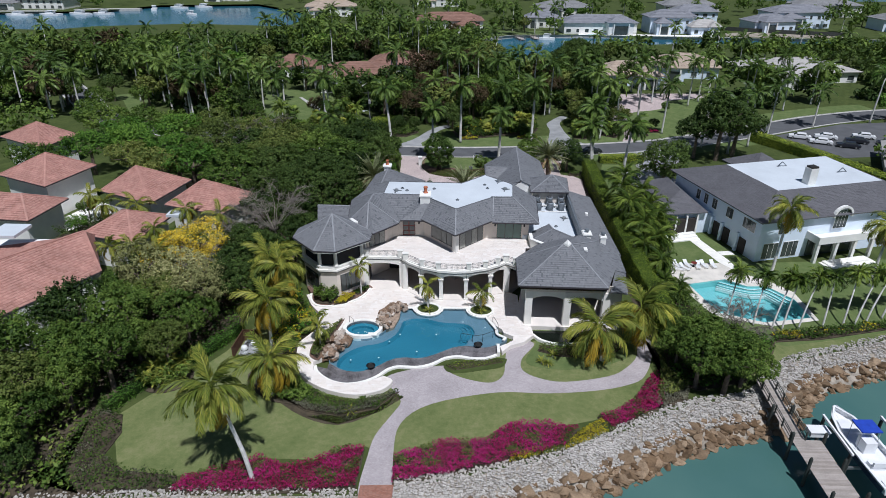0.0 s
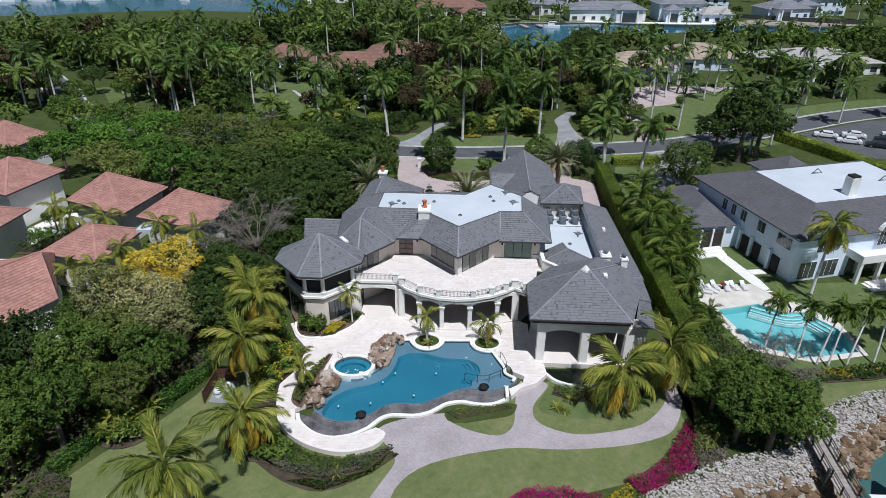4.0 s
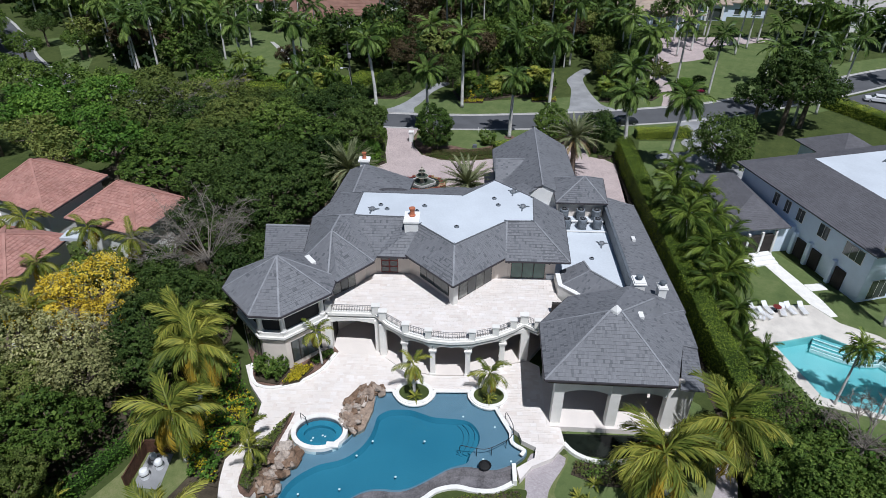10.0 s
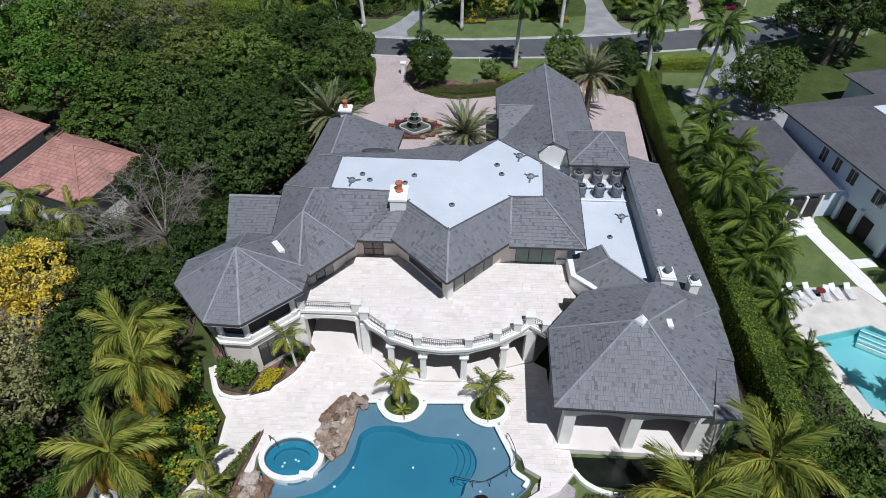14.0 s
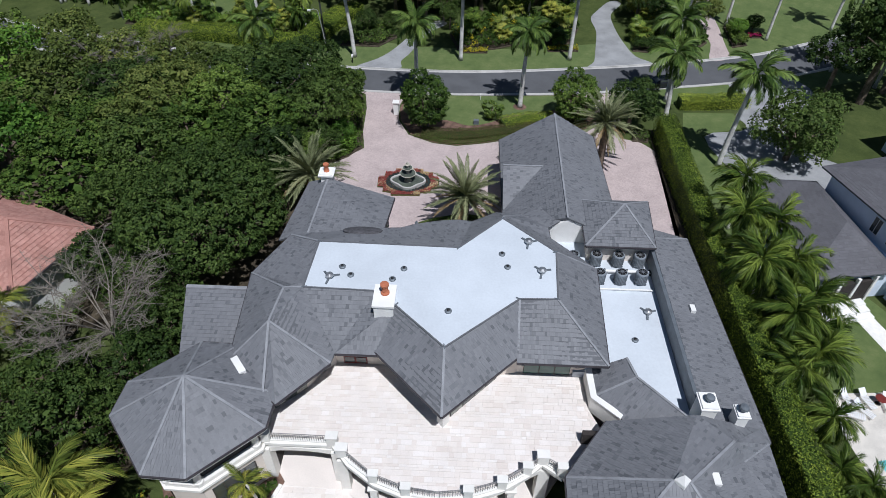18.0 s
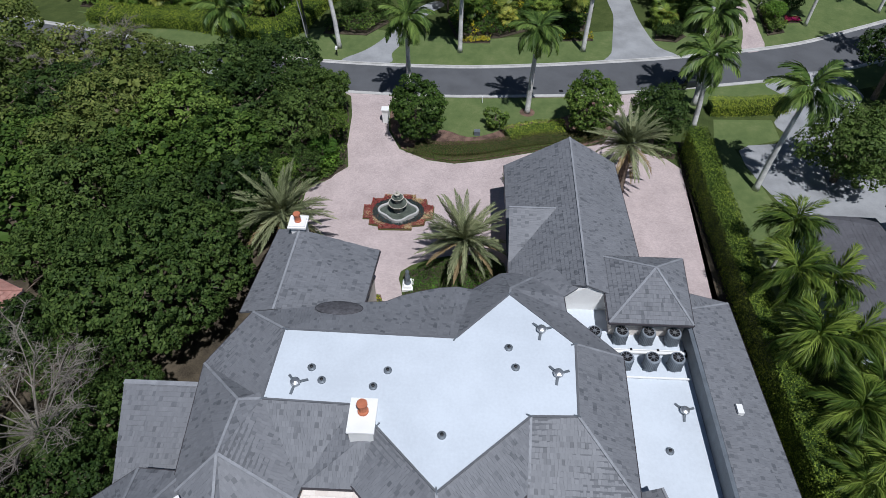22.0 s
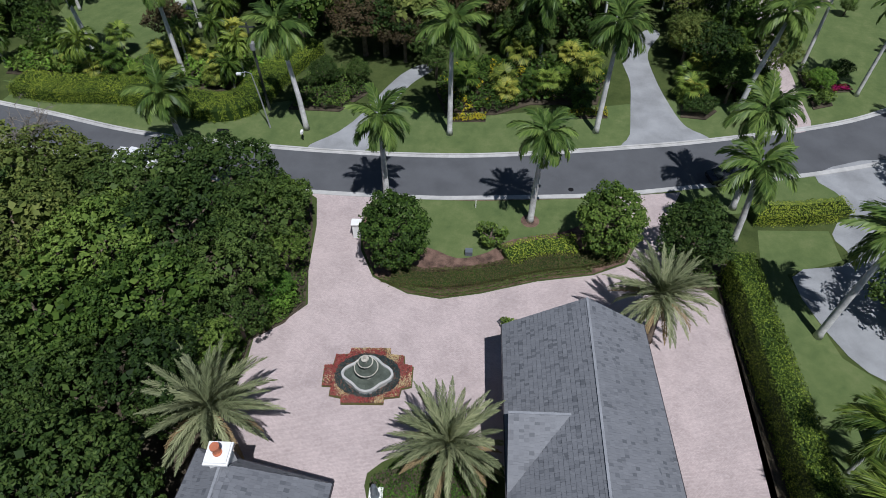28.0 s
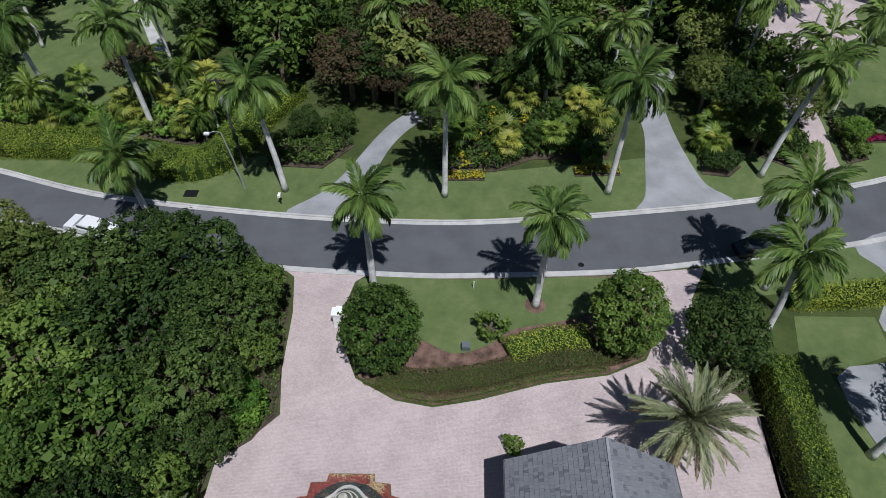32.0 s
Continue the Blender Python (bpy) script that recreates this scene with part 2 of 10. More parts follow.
M = dict(
    grass=turf("grass", (0.04, 0.056, 0.018), (0.066, 0.088, 0.027), (0.105, 0.122, 0.042), 0.3),
    lawn=turf("lawn", (0.098, 0.132, 0.045), (0.165, 0.19, 0.075), (0.27, 0.255, 0.135), 0.2),
    green_lawn=turf("green_lawn", (0.08, 0.118, 0.042), (0.12, 0.16, 0.058), (0.19, 0.212, 0.092), 0.34),
    soil=plain("soil", (0.075, 0.06, 0.04), 0.95, 0.3, 0.8, 9, depth=0.03),
    mulch=plain("mulch", (0.16, 0.1, 0.075), 0.95, 0.35, 1.2, 14, depth=0.03),
    asphalt=plain("asphalt", (0.105, 0.108, 0.115), 0.85, 0.1, 0.35, 40, depth=0.006),
    kerb=plain("kerb", (0.47, 0.46, 0.44), 0.8, 0.12, 0.8, 20),
    concrete=plain("concrete", (0.3, 0.305, 0.31), 0.85, 0.14, 0.4, 20),
    court=paver("court", ((0.47, 0.385, 0.37), (0.54, 0.45, 0.435)), (0.36, 0.3, 0.285), 0.2, 0.1, 0.0, 0.2),
    path=paver("path", ((0.38, 0.34, 0.35), (0.46, 0.42, 0.43)), (0.32, 0.28, 0.28), 0.2, 0.1, 0.3, 0.2),
    brick=paver("brick", ((0.3, 0.13, 0.09), (0.38, 0.19, 0.14)), (0.24, 0.17, 0.14), 0.2, 0.1),
    travertine=pieces("travertine", [(0.733, 0.658, 0.602), (0.799, 0.743, 0.696), (0.771, 0.705, 0.649), (0.827, 0.780, 0.743)], 0.6, 0.1, 0.5),
    joint=plain("joint", (0.69, 0.635, 0.58), 0.9, 0.1),
    coping=plain("coping", (0.84, 0.82, 0.77), 0.6, 0.06),
    stucco=plain("stucco", (0.72, 0.65, 0.58), 0.85, 0.05, 0.7, 30),
    white=plain("white", (0.83, 0.82, 0.79), 0.7, 0.04, 0.6, 25),
    white_villa=plain("white_villa", (0.74, 0.83, 0.95), 0.75, 0.04, 0.5, 20),
    trim=plain("trim", (0.8, 0.78, 0.73), 0.6, 0.05, 0.8, 20),
    band=plain("band", (0.3, 0.29, 0.28), 0.7, 0.1),
    slate=pieces("slate", [(0.105, 0.11, 0.12), (0.16, 0.165, 0.178), (0.174, 0.179, 0.192), (0.178, 0.183, 0.196), (0.181, 0.186, 0.199), (0.184, 0.189, 0.202), (0.188, 0.193, 0.206), (0.2, 0.205, 0.218)], 0.6, 0.12, 0.3, 0.004, 0.4),
    eyebrow_slate=plain("eyebrow_slate", (0.085, 0.083, 0.09), 0.75, 0.25, 3.0, 9),
    underlay=plain("underlay", (0.13, 0.134, 0.144), 0.8, 0.1),
    ridge=plain("ridge", (0.27, 0.277, 0.293), 0.65, 0.12, 1.0, 12),
    neighbour_slate=pieces("neighbour_slate", [(0.112, 0.11, 0.12), (0.124, 0.122, 0.133), (0.132, 0.13, 0.142)], 0.75, 0.2, 0.4),
    membrane=plain("membrane", (0.6, 0.645, 0.69), 0.5, 0.05, 0.25, 5),
    clay=pieces("clay", [(0.36, 0.18, 0.145), (0.43, 0.225, 0.185), (0.47, 0.26, 0.215), (0.39, 0.2, 0.165)], 0.8, 0.3, 0.5),
    clay_pot=plain("clay_pot", (0.5, 0.17, 0.09), 0.8, 0.15),
    tan_roof=pieces("tan_roof", [(0.37, 0.29, 0.23), (0.43, 0.35, 0.28)], 0.85, 0.2),
    brown_roof=pieces("brown_roof", [(0.22, 0.12, 0.09), (0.27, 0.155, 0.12)], 0.85, 0.25),
    grey_roof=pieces("grey_roof", [(0.216, 0.216, 0.223), (0.259, 0.259, 0.266)], 0.8, 0.2),
    blue_roof=pieces("blue_roof", [(0.2, 0.205, 0.23), (0.25, 0.255, 0.28)], 0.7, 0.2),
    pale_roof=pieces("pale_roof", [(0.4, 0.38, 0.36), (0.46, 0.44, 0.42)], 0.8, 0.2),
    dark_metal=plain("dark_metal", (0.03, 0.03, 0.032), 0.45, 0.1, metal=0.6),
    iron=plain("iron", (0.3, 0.29, 0.28), 0.6, 0.15),
    condenser=plain("condenser", (0.27, 0.3, 0.33), 0.5, 0.12, 1.0, 14, 0.2),
    # ceilings coloured dark brown to deepen the shade below them
    ceiling_shade=plain("ceiling_shade", (0.1, 0.065, 0.045), 0.6, 0.2, 1.5, 12),
    gutter=plain("gutter", (0.055, 0.05, 0.055), 0.5, 0.1),
    gun=plain("gun", (0.15, 0.17, 0.19), 0.5, 0.12, 1.0, 14, 0.2),
    steel=plain("steel", (0.5, 0.51, 0.52), 0.35, 0.1, metal=0.8),
    red_wood=plain("red_wood", (0.17, 0.03, 0.025), 0.5, 0.15),
    bronze=plain("bronze", (0.03, 0.027, 0.024), 0.5, 0.1),
    dock=pieces("dock", [(0.3, 0.26, 0.23), (0.36, 0.32, 0.29), (0.42, 0.37, 0.34)], 0.85, 0.25, 0.8),
    pile=plain("pile", (0.05, 0.055, 0.05), 0.8, 0.2),
    bark=plain("bark", (0.16, 0.125, 0.095), 0.95, 0.3, 2.0, 12, depth=0.03),
    palm_bark=plain("palm_bark", (0.6, 0.585, 0.56), 0.9, 0.18, 1.0, 7, depth=0.01),
    shaft=plain("shaft", (0.12, 0.2, 0.05), 0.5, 0.15),
    fountain_stone=plain("fountain_stone", (0.5, 0.47, 0.4), 0.85, 0.25, 2.0, 12),
    stone=pieces("stone", [(0.33, 0.305, 0.275), (0.46, 0.43, 0.395), (0.56, 0.535, 0.5), (0.4, 0.37, 0.335)], 0.9, 0.25, 1.2, 0.03),
    bank_sand=plain("bank_sand", (0.33, 0.29, 0.24), 0.95, 0.25, 0.8, 9, depth=0.03),
    terrace_stone=plain("terrace_stone", (0.66, 0.62, 0.56), 0.8, 0.1, 0.6, 12),
    dark_leaf=leafy("dark_leaf", [(0.02, 0.03, 0.03), (0.035, 0.05, 0.05), (0.05, 0.075, 0.075)]),
    fence_wood=plain("fence_wood", (0.1, 0.05, 0.03), 0.8, 0.25, 2.0, 14),
    rip_rap=pieces("rip_rap", [(0.13, 0.082, 0.045), (0.22, 0.145, 0.085), (0.36, 0.26, 0.17), (0.18, 0.12, 0.072)], 0.95, 0.5, 0.9, 0.08),
    pool_rock=pieces("pool_rock", [(0.2, 0.125, 0.08), (0.36, 0.25, 0.175), (0.56, 0.48, 0.41), (0.29, 0.2, 0.14), (0.6, 0.52, 0.45)], 0.9, 0.6, 1.8, 0.1),
    sea=water("sea", (0.06, 0.14, 0.13), (0.1, 0.19, 0.165), 0.08, 1.2, 0.06, 0.03),
    canal=water("canal", (0.025, 0.12, 0.19), (0.04, 0.16, 0.23), 0.12, 0.8, 0.08),
    pool_deep=water("pool_deep", (0.035, 0.185, 0.255), (0.045, 0.215, 0.285), 0.5, 5, 0.01, 0.15),
    pool_shelf=water("pool_shelf", (0.15, 0.225, 0.27), (0.18, 0.26, 0.31), 0.5, 5, 0.01, 0.4),
    pool_line=plain("pool_line", (0.03, 0.1, 0.15), 0.6, 0.1),
    spa_water=water("spa_water", (0.04, 0.22, 0.3), (0.06, 0.27, 0.35), 0.05, 6, 0.01, 0.6),
    turquoise=water("turquoise", (0.2, 0.5, 0.49), (0.3, 0.6, 0.57), 0.05, 4, 0.01, 0.3),
    weir=plain("weir", (0.17, 0.16, 0.165), 0.25, 0.3, 0.9, 8, spec=0.5),
    basin_water=plain("basin_water", (0.1, 0.115, 0.095), 0.1, 0.2),
    pond=plain("pond", (0.012, 0.016, 0.012), 0.08, 0.2),
    screen=plain("screen", (0.022, 0.022, 0.025), 0.7, 0.1),
    # near-black stands in for shade inside rooms; the garage doors share it
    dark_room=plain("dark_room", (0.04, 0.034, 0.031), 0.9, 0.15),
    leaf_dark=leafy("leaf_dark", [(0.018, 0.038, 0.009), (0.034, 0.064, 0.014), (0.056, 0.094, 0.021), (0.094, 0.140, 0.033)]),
    leaf_mid=leafy("leaf_mid", [(0.032, 0.064, 0.012), (0.058, 0.106, 0.018), (0.096, 0.154, 0.028), (0.155, 0.220, 0.044)]),
    leaf_bright=leafy("leaf_bright", [(0.052, 0.120, 0.018), (0.088, 0.182, 0.026), (0.155, 0.265, 0.040)]),
    leaf_olive=leafy("leaf_olive", [(0.066, 0.098, 0.021), (0.112, 0.148, 0.034), (0.182, 0.208, 0.054)]),
    leaf_pale=leafy("leaf_pale", [(0.18, 0.19, 0.075), (0.28, 0.285, 0.115), (0.41, 0.395, 0.19)]),
    leaf_brown=leafy("leaf_brown", [(0.039, 0.031, 0.015), (0.066, 0.049, 0.025), (0.088, 0.066, 0.033)]),
    leaf_hedge=leafy("leaf_hedge", [(0.08, 0.125, 0.018), (0.18, 0.25, 0.033), (0.38, 0.43, 0.058)]),
    leaf_yellow=leafy("leaf_yellow", [(0.3, 0.27, 0.02), (0.45, 0.37, 0.02), (0.4, 0.36, 0.04)]),
    blossom=leafy("blossom", [(0.5, 0.37, 0.03), (0.72, 0.54, 0.05), (0.75, 0.58, 0.09)]),
    magenta=leafy("magenta", [(0.2, 0.012, 0.045), (0.32, 0.012, 0.11), (0.42, 0.018, 0.18), (0.4, 0.03, 0.21)], glow=0.1),
    cream_flower=leafy("cream_flower", [(0.4, 0.3, 0.14), (0.55, 0.42, 0.2), (0.5, 0.4, 0.26)]),
    red_flower=leafy("red_flower", [(0.2, 0.035, 0.03), (0.33, 0.055, 0.055), (0.3, 0.11, 0.09)]),
    grey_leaf=leafy("grey_leaf", [(0.09, 0.095, 0.06), (0.14, 0.14, 0.095), (0.18, 0.175, 0.13)]),
    red_leaf=leafy("red_leaf", [(0.055, 0.06, 0.024), (0.115, 0.095, 0.04), (0.1, 0.14, 0.036)]),
    frond=leafy("frond", [(0.05, 0.092, 0.022), (0.092, 0.15, 0.034), (0.16, 0.225, 0.054)], 0.4),
    frond_queen=leafy("frond_queen", [(0.034, 0.064, 0.012), (0.072, 0.12, 0.02), (0.175, 0.23, 0.042)], 0.4),
    frond_coco=leafy("frond_coco", [(0.1, 0.138, 0.024), (0.18, 0.21, 0.038), (0.32, 0.315, 0.058)], 0.45),
    frond_gold=leafy("frond_gold", [(0.3, 0.22, 0.03), (0.42, 0.28, 0.03), (0.26, 0.22, 0.04)], 0.5),
    frond_date=leafy("frond_date", [(0.13, 0.15, 0.075), (0.19, 0.215, 0.11), (0.28, 0.295, 0.16)], 0.5),
    frond_dry=leafy("frond_dry", [(0.26, 0.19, 0.1), (0.32, 0.24, 0.13)], 0.8),
    twig=plain("twig", (0.2, 0.178, 0.15), 0.95, 0.3),
    cushion=plain("cushion", (0.75, 0.76, 0.78), 0.8, 0.05),
    hull=plain("hull", (0.78, 0.79, 0.8), 0.3, 0.03),
    hull_blue=plain("hull_blue", (0.02, 0.035, 0.07), 0.25, 0.05),
    canvas=plain("canvas", (0.02, 0.06, 0.42), 0.8, 0.1),
    car_dark=plain("car_dark", (0.02, 0.022, 0.03), 0.25, 0.05, spec=0.6),
    car_white=plain("car_white", (0.75, 0.76, 0.77), 0.3, 0.03, spec=0.5),
    tyre=plain("tyre", (0.02, 0.02, 0.02), 0.85, 0.1),
)


def glass(name, tint, rough=0.05):
    n = Nodes(name)
    return n.done(n.ramp(n.noise(0.5, 2), [(0.4, tint), (0.6, tuple(x * 1.3 for x in tint))]), rough, metal=0.0, spec=0.8)


M["pane"] = glass("pane", (0.05, 0.06, 0.06))
M["curtain"] = plain("curtain", (0.34, 0.34, 0.31), 0.85, 0.15, 3.0, 9)
M["pane_green"] = glass("pane_green", (0.05, 0.11, 0.09))

# ---- building blocks ----


def link(name, me, material, parent=None, label="", smooth=False):
    if material is not None and not me.materials:
        me.materials.append(M[material] if isinstance(material, str) else material)
    if smooth:
        me.shade_smooth()
    ob = new(name, me)
    if parent is not None:
        ob.parent = parent
    if label:
        ob["label"] = label
    return ob


def part(name, bm, material, parent=None, label="", smooth=False):
    me = bpy.data.meshes.new(name)
    bm.normal_update()
    bm.to_mesh(me)
    bm.free()
    return link(name, me, material, parent, label, smooth)


def raw(name, verts, faces, material, parent=None, label="", smooth=False):
    me = bpy.data.meshes.new(name)
    me.from_pydata([tuple(v) for v in verts], [], faces)
    return link(name, me, material, parent, label, smooth)


def quads(name, V, material, mats=None, index=None):
    """A mesh of loose four-sided leaves from an array of (n, 4, 3)."""
    n = len(V)
    me = bpy.data.meshes.new(name)
    me.vertices.add(4 * n), me.loops.add(4 * n), me.polygons.add(n)
    me.vertices.foreach_set("co", np.ascontiguousarray(V, dtype=np.float32).ravel())
    me.loops.foreach_set("vertex_index", np.arange(4 * n, dtype=np.int32))
    me.polygons.foreach_set("loop_start", np.arange(0, 4 * n, 4, dtype=np.int32))
    for m in mats or [material]:
        me.materials.append(M[m])
    if index is not None:
        me.polygons.foreach_set("material_index", np.asarray(index, dtype=np.int32))
    me.update(calc_edges=True)
    return me


def thing(name, label, category, at=(0, 0, 0), group="", kind=""):
    ob = new(name)
    ob.location = at
    return tagged(ob, label, category, group, kind)


def box(bm, x0, y0, z0, x1, y1, z1):
    v = [bm.verts.new((x, y, z)) for z in (z0, z1) for x, y in ((x0, y0), (x1, y0), (x1, y1), (x0, y1))]
    for f in ((3, 2, 1, 0), (4, 5, 6, 7), (0, 1, 5, 4), (1, 2, 6, 5), (2, 3, 7, 6), (3, 0, 4, 7)):
        bm.faces.new([v[i] for i in f])
    return bm


def boxes(*rows):
    bm = bmesh.new()
    for r in rows:
        box(bm, *r)
    return bm


def area2(pts):
    return sum(a[0] * b[1] - b[0] * a[1] for a, b in zip(pts, pts[1:] + pts[:1]))


def prism(bm, pts, z0, z1):
    """A flat outline raised from z0 to z1."""
    pts = [p[:2] for p in pts]
    if area2(pts) < 0:
        pts = pts[::-1]
    lo = [bm.verts.new((x, y, z0)) for x, y in pts]
    hi = [bm.verts.new((x, y, z1)) for x, y in pts]
    bm.faces.new(hi), bm.faces.new(lo[::-1])
    for i in range(len(pts)):
        j = (i + 1) % len(pts)
        bm.faces.new((lo[i], lo[j], hi[j], hi[i]))
    return bm


def slab(pts, z0, z1):
    return prism(bmesh.new(), pts, z0, z1)


def curve(pts, n=6, closed=True):
    """A smooth line through the points."""
    out, k = [], len(pts)
    for i in range(k if closed else k - 1):
        p = [Vector(pts[(i + d) % k] if closed else pts[min(max(i + d, 0), k - 1)]) for d in (-1, 0, 1, 2)]
        for s in range(n):
            t = s / n
            out.append(tuple(0.5 * (2 * p[1] + (p[2] - p[0]) * t + (2 * p[0] - 5 * p[1] + 4 * p[2] - p[3]) * t * t + (3 * p[1] - p[0] - 3 * p[2] + p[3]) * t ** 3)))
    if not closed:
        out.append(tuple(pts[-1]))
    return out


def shifted(pts, d, closed=True):
    """The line moved to its left by d."""
    out, k = [], len(pts)
    for i in range(k):
        a = Vector(pts[(i - 1) % k] if closed or i else pts[i])[:2]
        b = Vector(pts[(i + 1) % k] if closed or i < k - 1 else pts[i])[:2]
        dx, dy = b[0] - a[0], b[1] - a[1]
        L = math.hypot(dx, dy) or 1
        out.append((pts[i][0] - dy / L * d, pts[i][1] + dx / L * d))
    return out


def strip(pts, d0, d1, z0, z1, closed=False):
    """A band along a line, from d0 to d1 to its left, with height."""
    bm = bmesh.new()
    a, b = shifted(pts, d0, closed), shifted(pts, d1, closed)
    rows = [[bm.verts.new((*p, z)) for p, z in ((x, z0), (y, z0), (y, z1), (x, z1))] for x, y in zip(a, b)]
    m = len(rows)
    for i in range(m if closed else m - 1):
        r, s = rows[i], rows[(i + 1) % m]
        for q in range(4):
            bm.faces.new((r[q], s[q], s[(q + 1) % 4], r[(q + 1) % 4]))
    if not closed:
        bm.faces.new(rows[0]), bm.faces.new(rows[-1][::-1])
    bmesh.ops.recalc_face_normals(bm, faces=bm.faces)
    return bm


def lathe(bm, profile, x=0, y=0, z=0, n=16):
    """A turned form from (radius, height) pairs."""
    rings = [[bm.verts.new((x + r * math.cos(a), y + r * math.sin(a), z + h)) for a in (2 * math.pi * i / n for i in range(n))] for r, h in profile]
    for r, s in zip(rings, rings[1:]):
        for i in range(n):
            bm.faces.new((r[i], r[(i + 1) % n], s[(i + 1) % n], s[i]))
    bm.faces.new(rings[0][::-1]), bm.faces.new(rings[-1])
    return bm


def tube(bm, pts, radii, n=7):
    """A round limb along 3D points."""
    pts = [Vector(p) for p in pts]
    rings = []
    for i, p in enumerate(pts):
        d = (pts[min(i + 1, len(pts) - 1)] - pts[max(i - 1, 0)]).normalized()
        u = d.cross(Vector((0.31, 0.95, 0.05))).normalized()
        w = d.cross(u)
        rings.append([bm.verts.new(p + radii[i] * (math.cos(a) * u + math.sin(a) * w)) for a in (2 * math.pi * k / n for k in range(n))])
    for r, s in zip(rings, rings[1:]):
        for k in range(n):
            bm.faces.new((r[k], r[(k + 1) % n], s[(k + 1) % n], s[k]))
    bm.faces.new(rings[0][::-1]), bm.faces.new(rings[-1])
    return bm


def beam(bm, a, b, w, h):
    """A squared bar from a to b."""
    a, b = Vector(a), Vector(b)
    d = (b - a).normalized()
    u = d.cross(Vector((0, 0, 1)))
    u = u.normalized() if u.length > 1e-4 else Vector((1, 0, 0))
    v = u.cross(d)
    q = [[bm.verts.new(p + u * sx * w / 2 + v * sz * h / 2) for sx, sz in ((-1, -1), (1, -1), (1, 1), (-1, 1))] for p in (a, b)]
    for i in range(4):
        bm.faces.new((q[0][i], q[0][(i + 1) % 4], q[1][(i + 1) % 4], q[1][i]))
    bm.faces.new(q[0][::-1]), bm.faces.new(q[1])
    return bm


def inside(x, y, poly):
    hit = False
    for (ax, ay), (bx, by) in zip(poly, poly[1:] + poly[:1]):
        if (ay > y) != (by > y) and x < (bx - ax) * (y - ay) / (by - ay) + ax:
            hit = not hit
    return hit


def clipped(cell, poly):
    """A rectangle cut to a convex outline that runs counter-clockwise."""
    out = cell
    for (ax, ay), (bx, by) in zip(poly, poly[1:] + poly[:1]):
        src, out = out, []
        for p, q in zip(src, src[1:] + src[:1]):
            sp = (bx - ax) * (p[1] - ay) - (by - ay) * (p[0] - ax)
            sq = (bx - ax) * (q[1] - ay) - (by - ay) * (q[0] - ax)
            if sp >= 0:
                out.append(p)
            if sp * sq < 0:
                t = sp / (sp - sq)
                out.append((p[0] + (q[0] - p[0]) * t, p[1] + (q[1] - p[1]) * t))
        if len(out) < 3:
            return []
    return out

# ---- ground, water, road ----
G = -0.6


def sheet(outline, holes, z):
    """A flat sheet with holes."""
    bm = bmesh.new()
    for ring in [outline] + holes:
        vs = [bm.verts.new((*p[:2], z)) for p in ring]
        for a, b in zip(vs, vs[1:] + vs[:1]):
            bm.edges.new((a, b))
    bmesh.ops.triangle_fill(bm, edges=bm.edges, use_beauty=True)
    bmesh.ops.recalc_face_normals(bm, faces=bm.faces)
    if bm.faces and bm.faces[:][0].normal.z < 0:
        bmesh.ops.reverse_faces(bm, faces=bm.faces)
    return bm


SHORE = [(-3000, -20), (-300, 22), (-70, 36), (-40, 38.5), (-25, 40), (-9, 40.6), (-6, 41.6), (2.2, 43.6), (10.7, 46.6), (16.4, 49.6), (25.3, 54.3), (33.4, 56.6), (39.4, 62.5), (54.5, 68.0), (75, 74), (120, 84), (300, 105), (3000, 150)]
SHORE_FINE = curve(SHORE[2:-2], 5, False)
POOL_HOLE = [(-7.85, 69.2), (-7.2, 69.95), (-6.2, 70.2), (-4.6, 70.2), (-3.3, 69.9), (-2.1, 69.5), (-0.2, 69.35), (1.3, 69), (2.2, 68), (2.2, 66.5), (1.4, 65.3), (1.2, 64.05), (-0.6, 63.55), (-1.7, 62.85), (-3.0, 61.95), (-4.1, 61.35), (-5.1, 61.15), (-6.4, 61.2), (-7.5, 61.0), (-8.5, 60.4), (-9.4, 59.55), (-10.3, 58.8), (-11.3, 58.35), (-12.3, 58.25), (-13.5, 58.4), (-14.7, 59.2), (-14.9, 60.2), (-14.6, 61.5), (-13.9, 62.5), (-12.9, 63.35), (-11.8, 63.95), (-10.5, 64.3), (-9.6, 64.9), (-8.85, 65.7), (-8.35, 66.6), (-8.0, 67.8)]
N_POOL = [(33.5, 81.3), (39.4, 83.0), (42.0, 81.0), (44.8, 81.2), (47.2, 77.5), (47.2, 72.8), (40.5, 71.4), (35.2, 73.6)]
CANALS = [
    [(-420, 345), (-218, 336), (-200, 352), (-156, 366), (-102, 360), (-92, 378), (-100, 424), (-150, 476), (-215, 462), (-236, 424), (-300, 408), (-420, 402)],
    [(4, 304), (14, 280), (22, 254), (36, 248), (48, 262), (54, 290), (72, 306), (110, 314), (240, 320), (240, 330), (110, 334), (60, 338), (24, 334), (8, 322)],
    [(-60, 620), (60, 560), (300, 540), (600, 560), (600, 700), (0, 720)],
]
ground = part("ground", sheet(SHORE + [(3000, 3000), (-3000, 3000)], [POOL_HOLE, N_POOL] + CANALS, G), "grass")
tagged(ground, "flat grassy ground of a waterside neighbourhood", "ground", kind="structure")
sea = part("water", slab([(-3000, -3000), (3000, -3000), (3000, 3000), (-3000, 3000)], -3.2, -2.2), "sea")
tagged(sea, "calm green bay water with small ripples", "water", kind="structure")
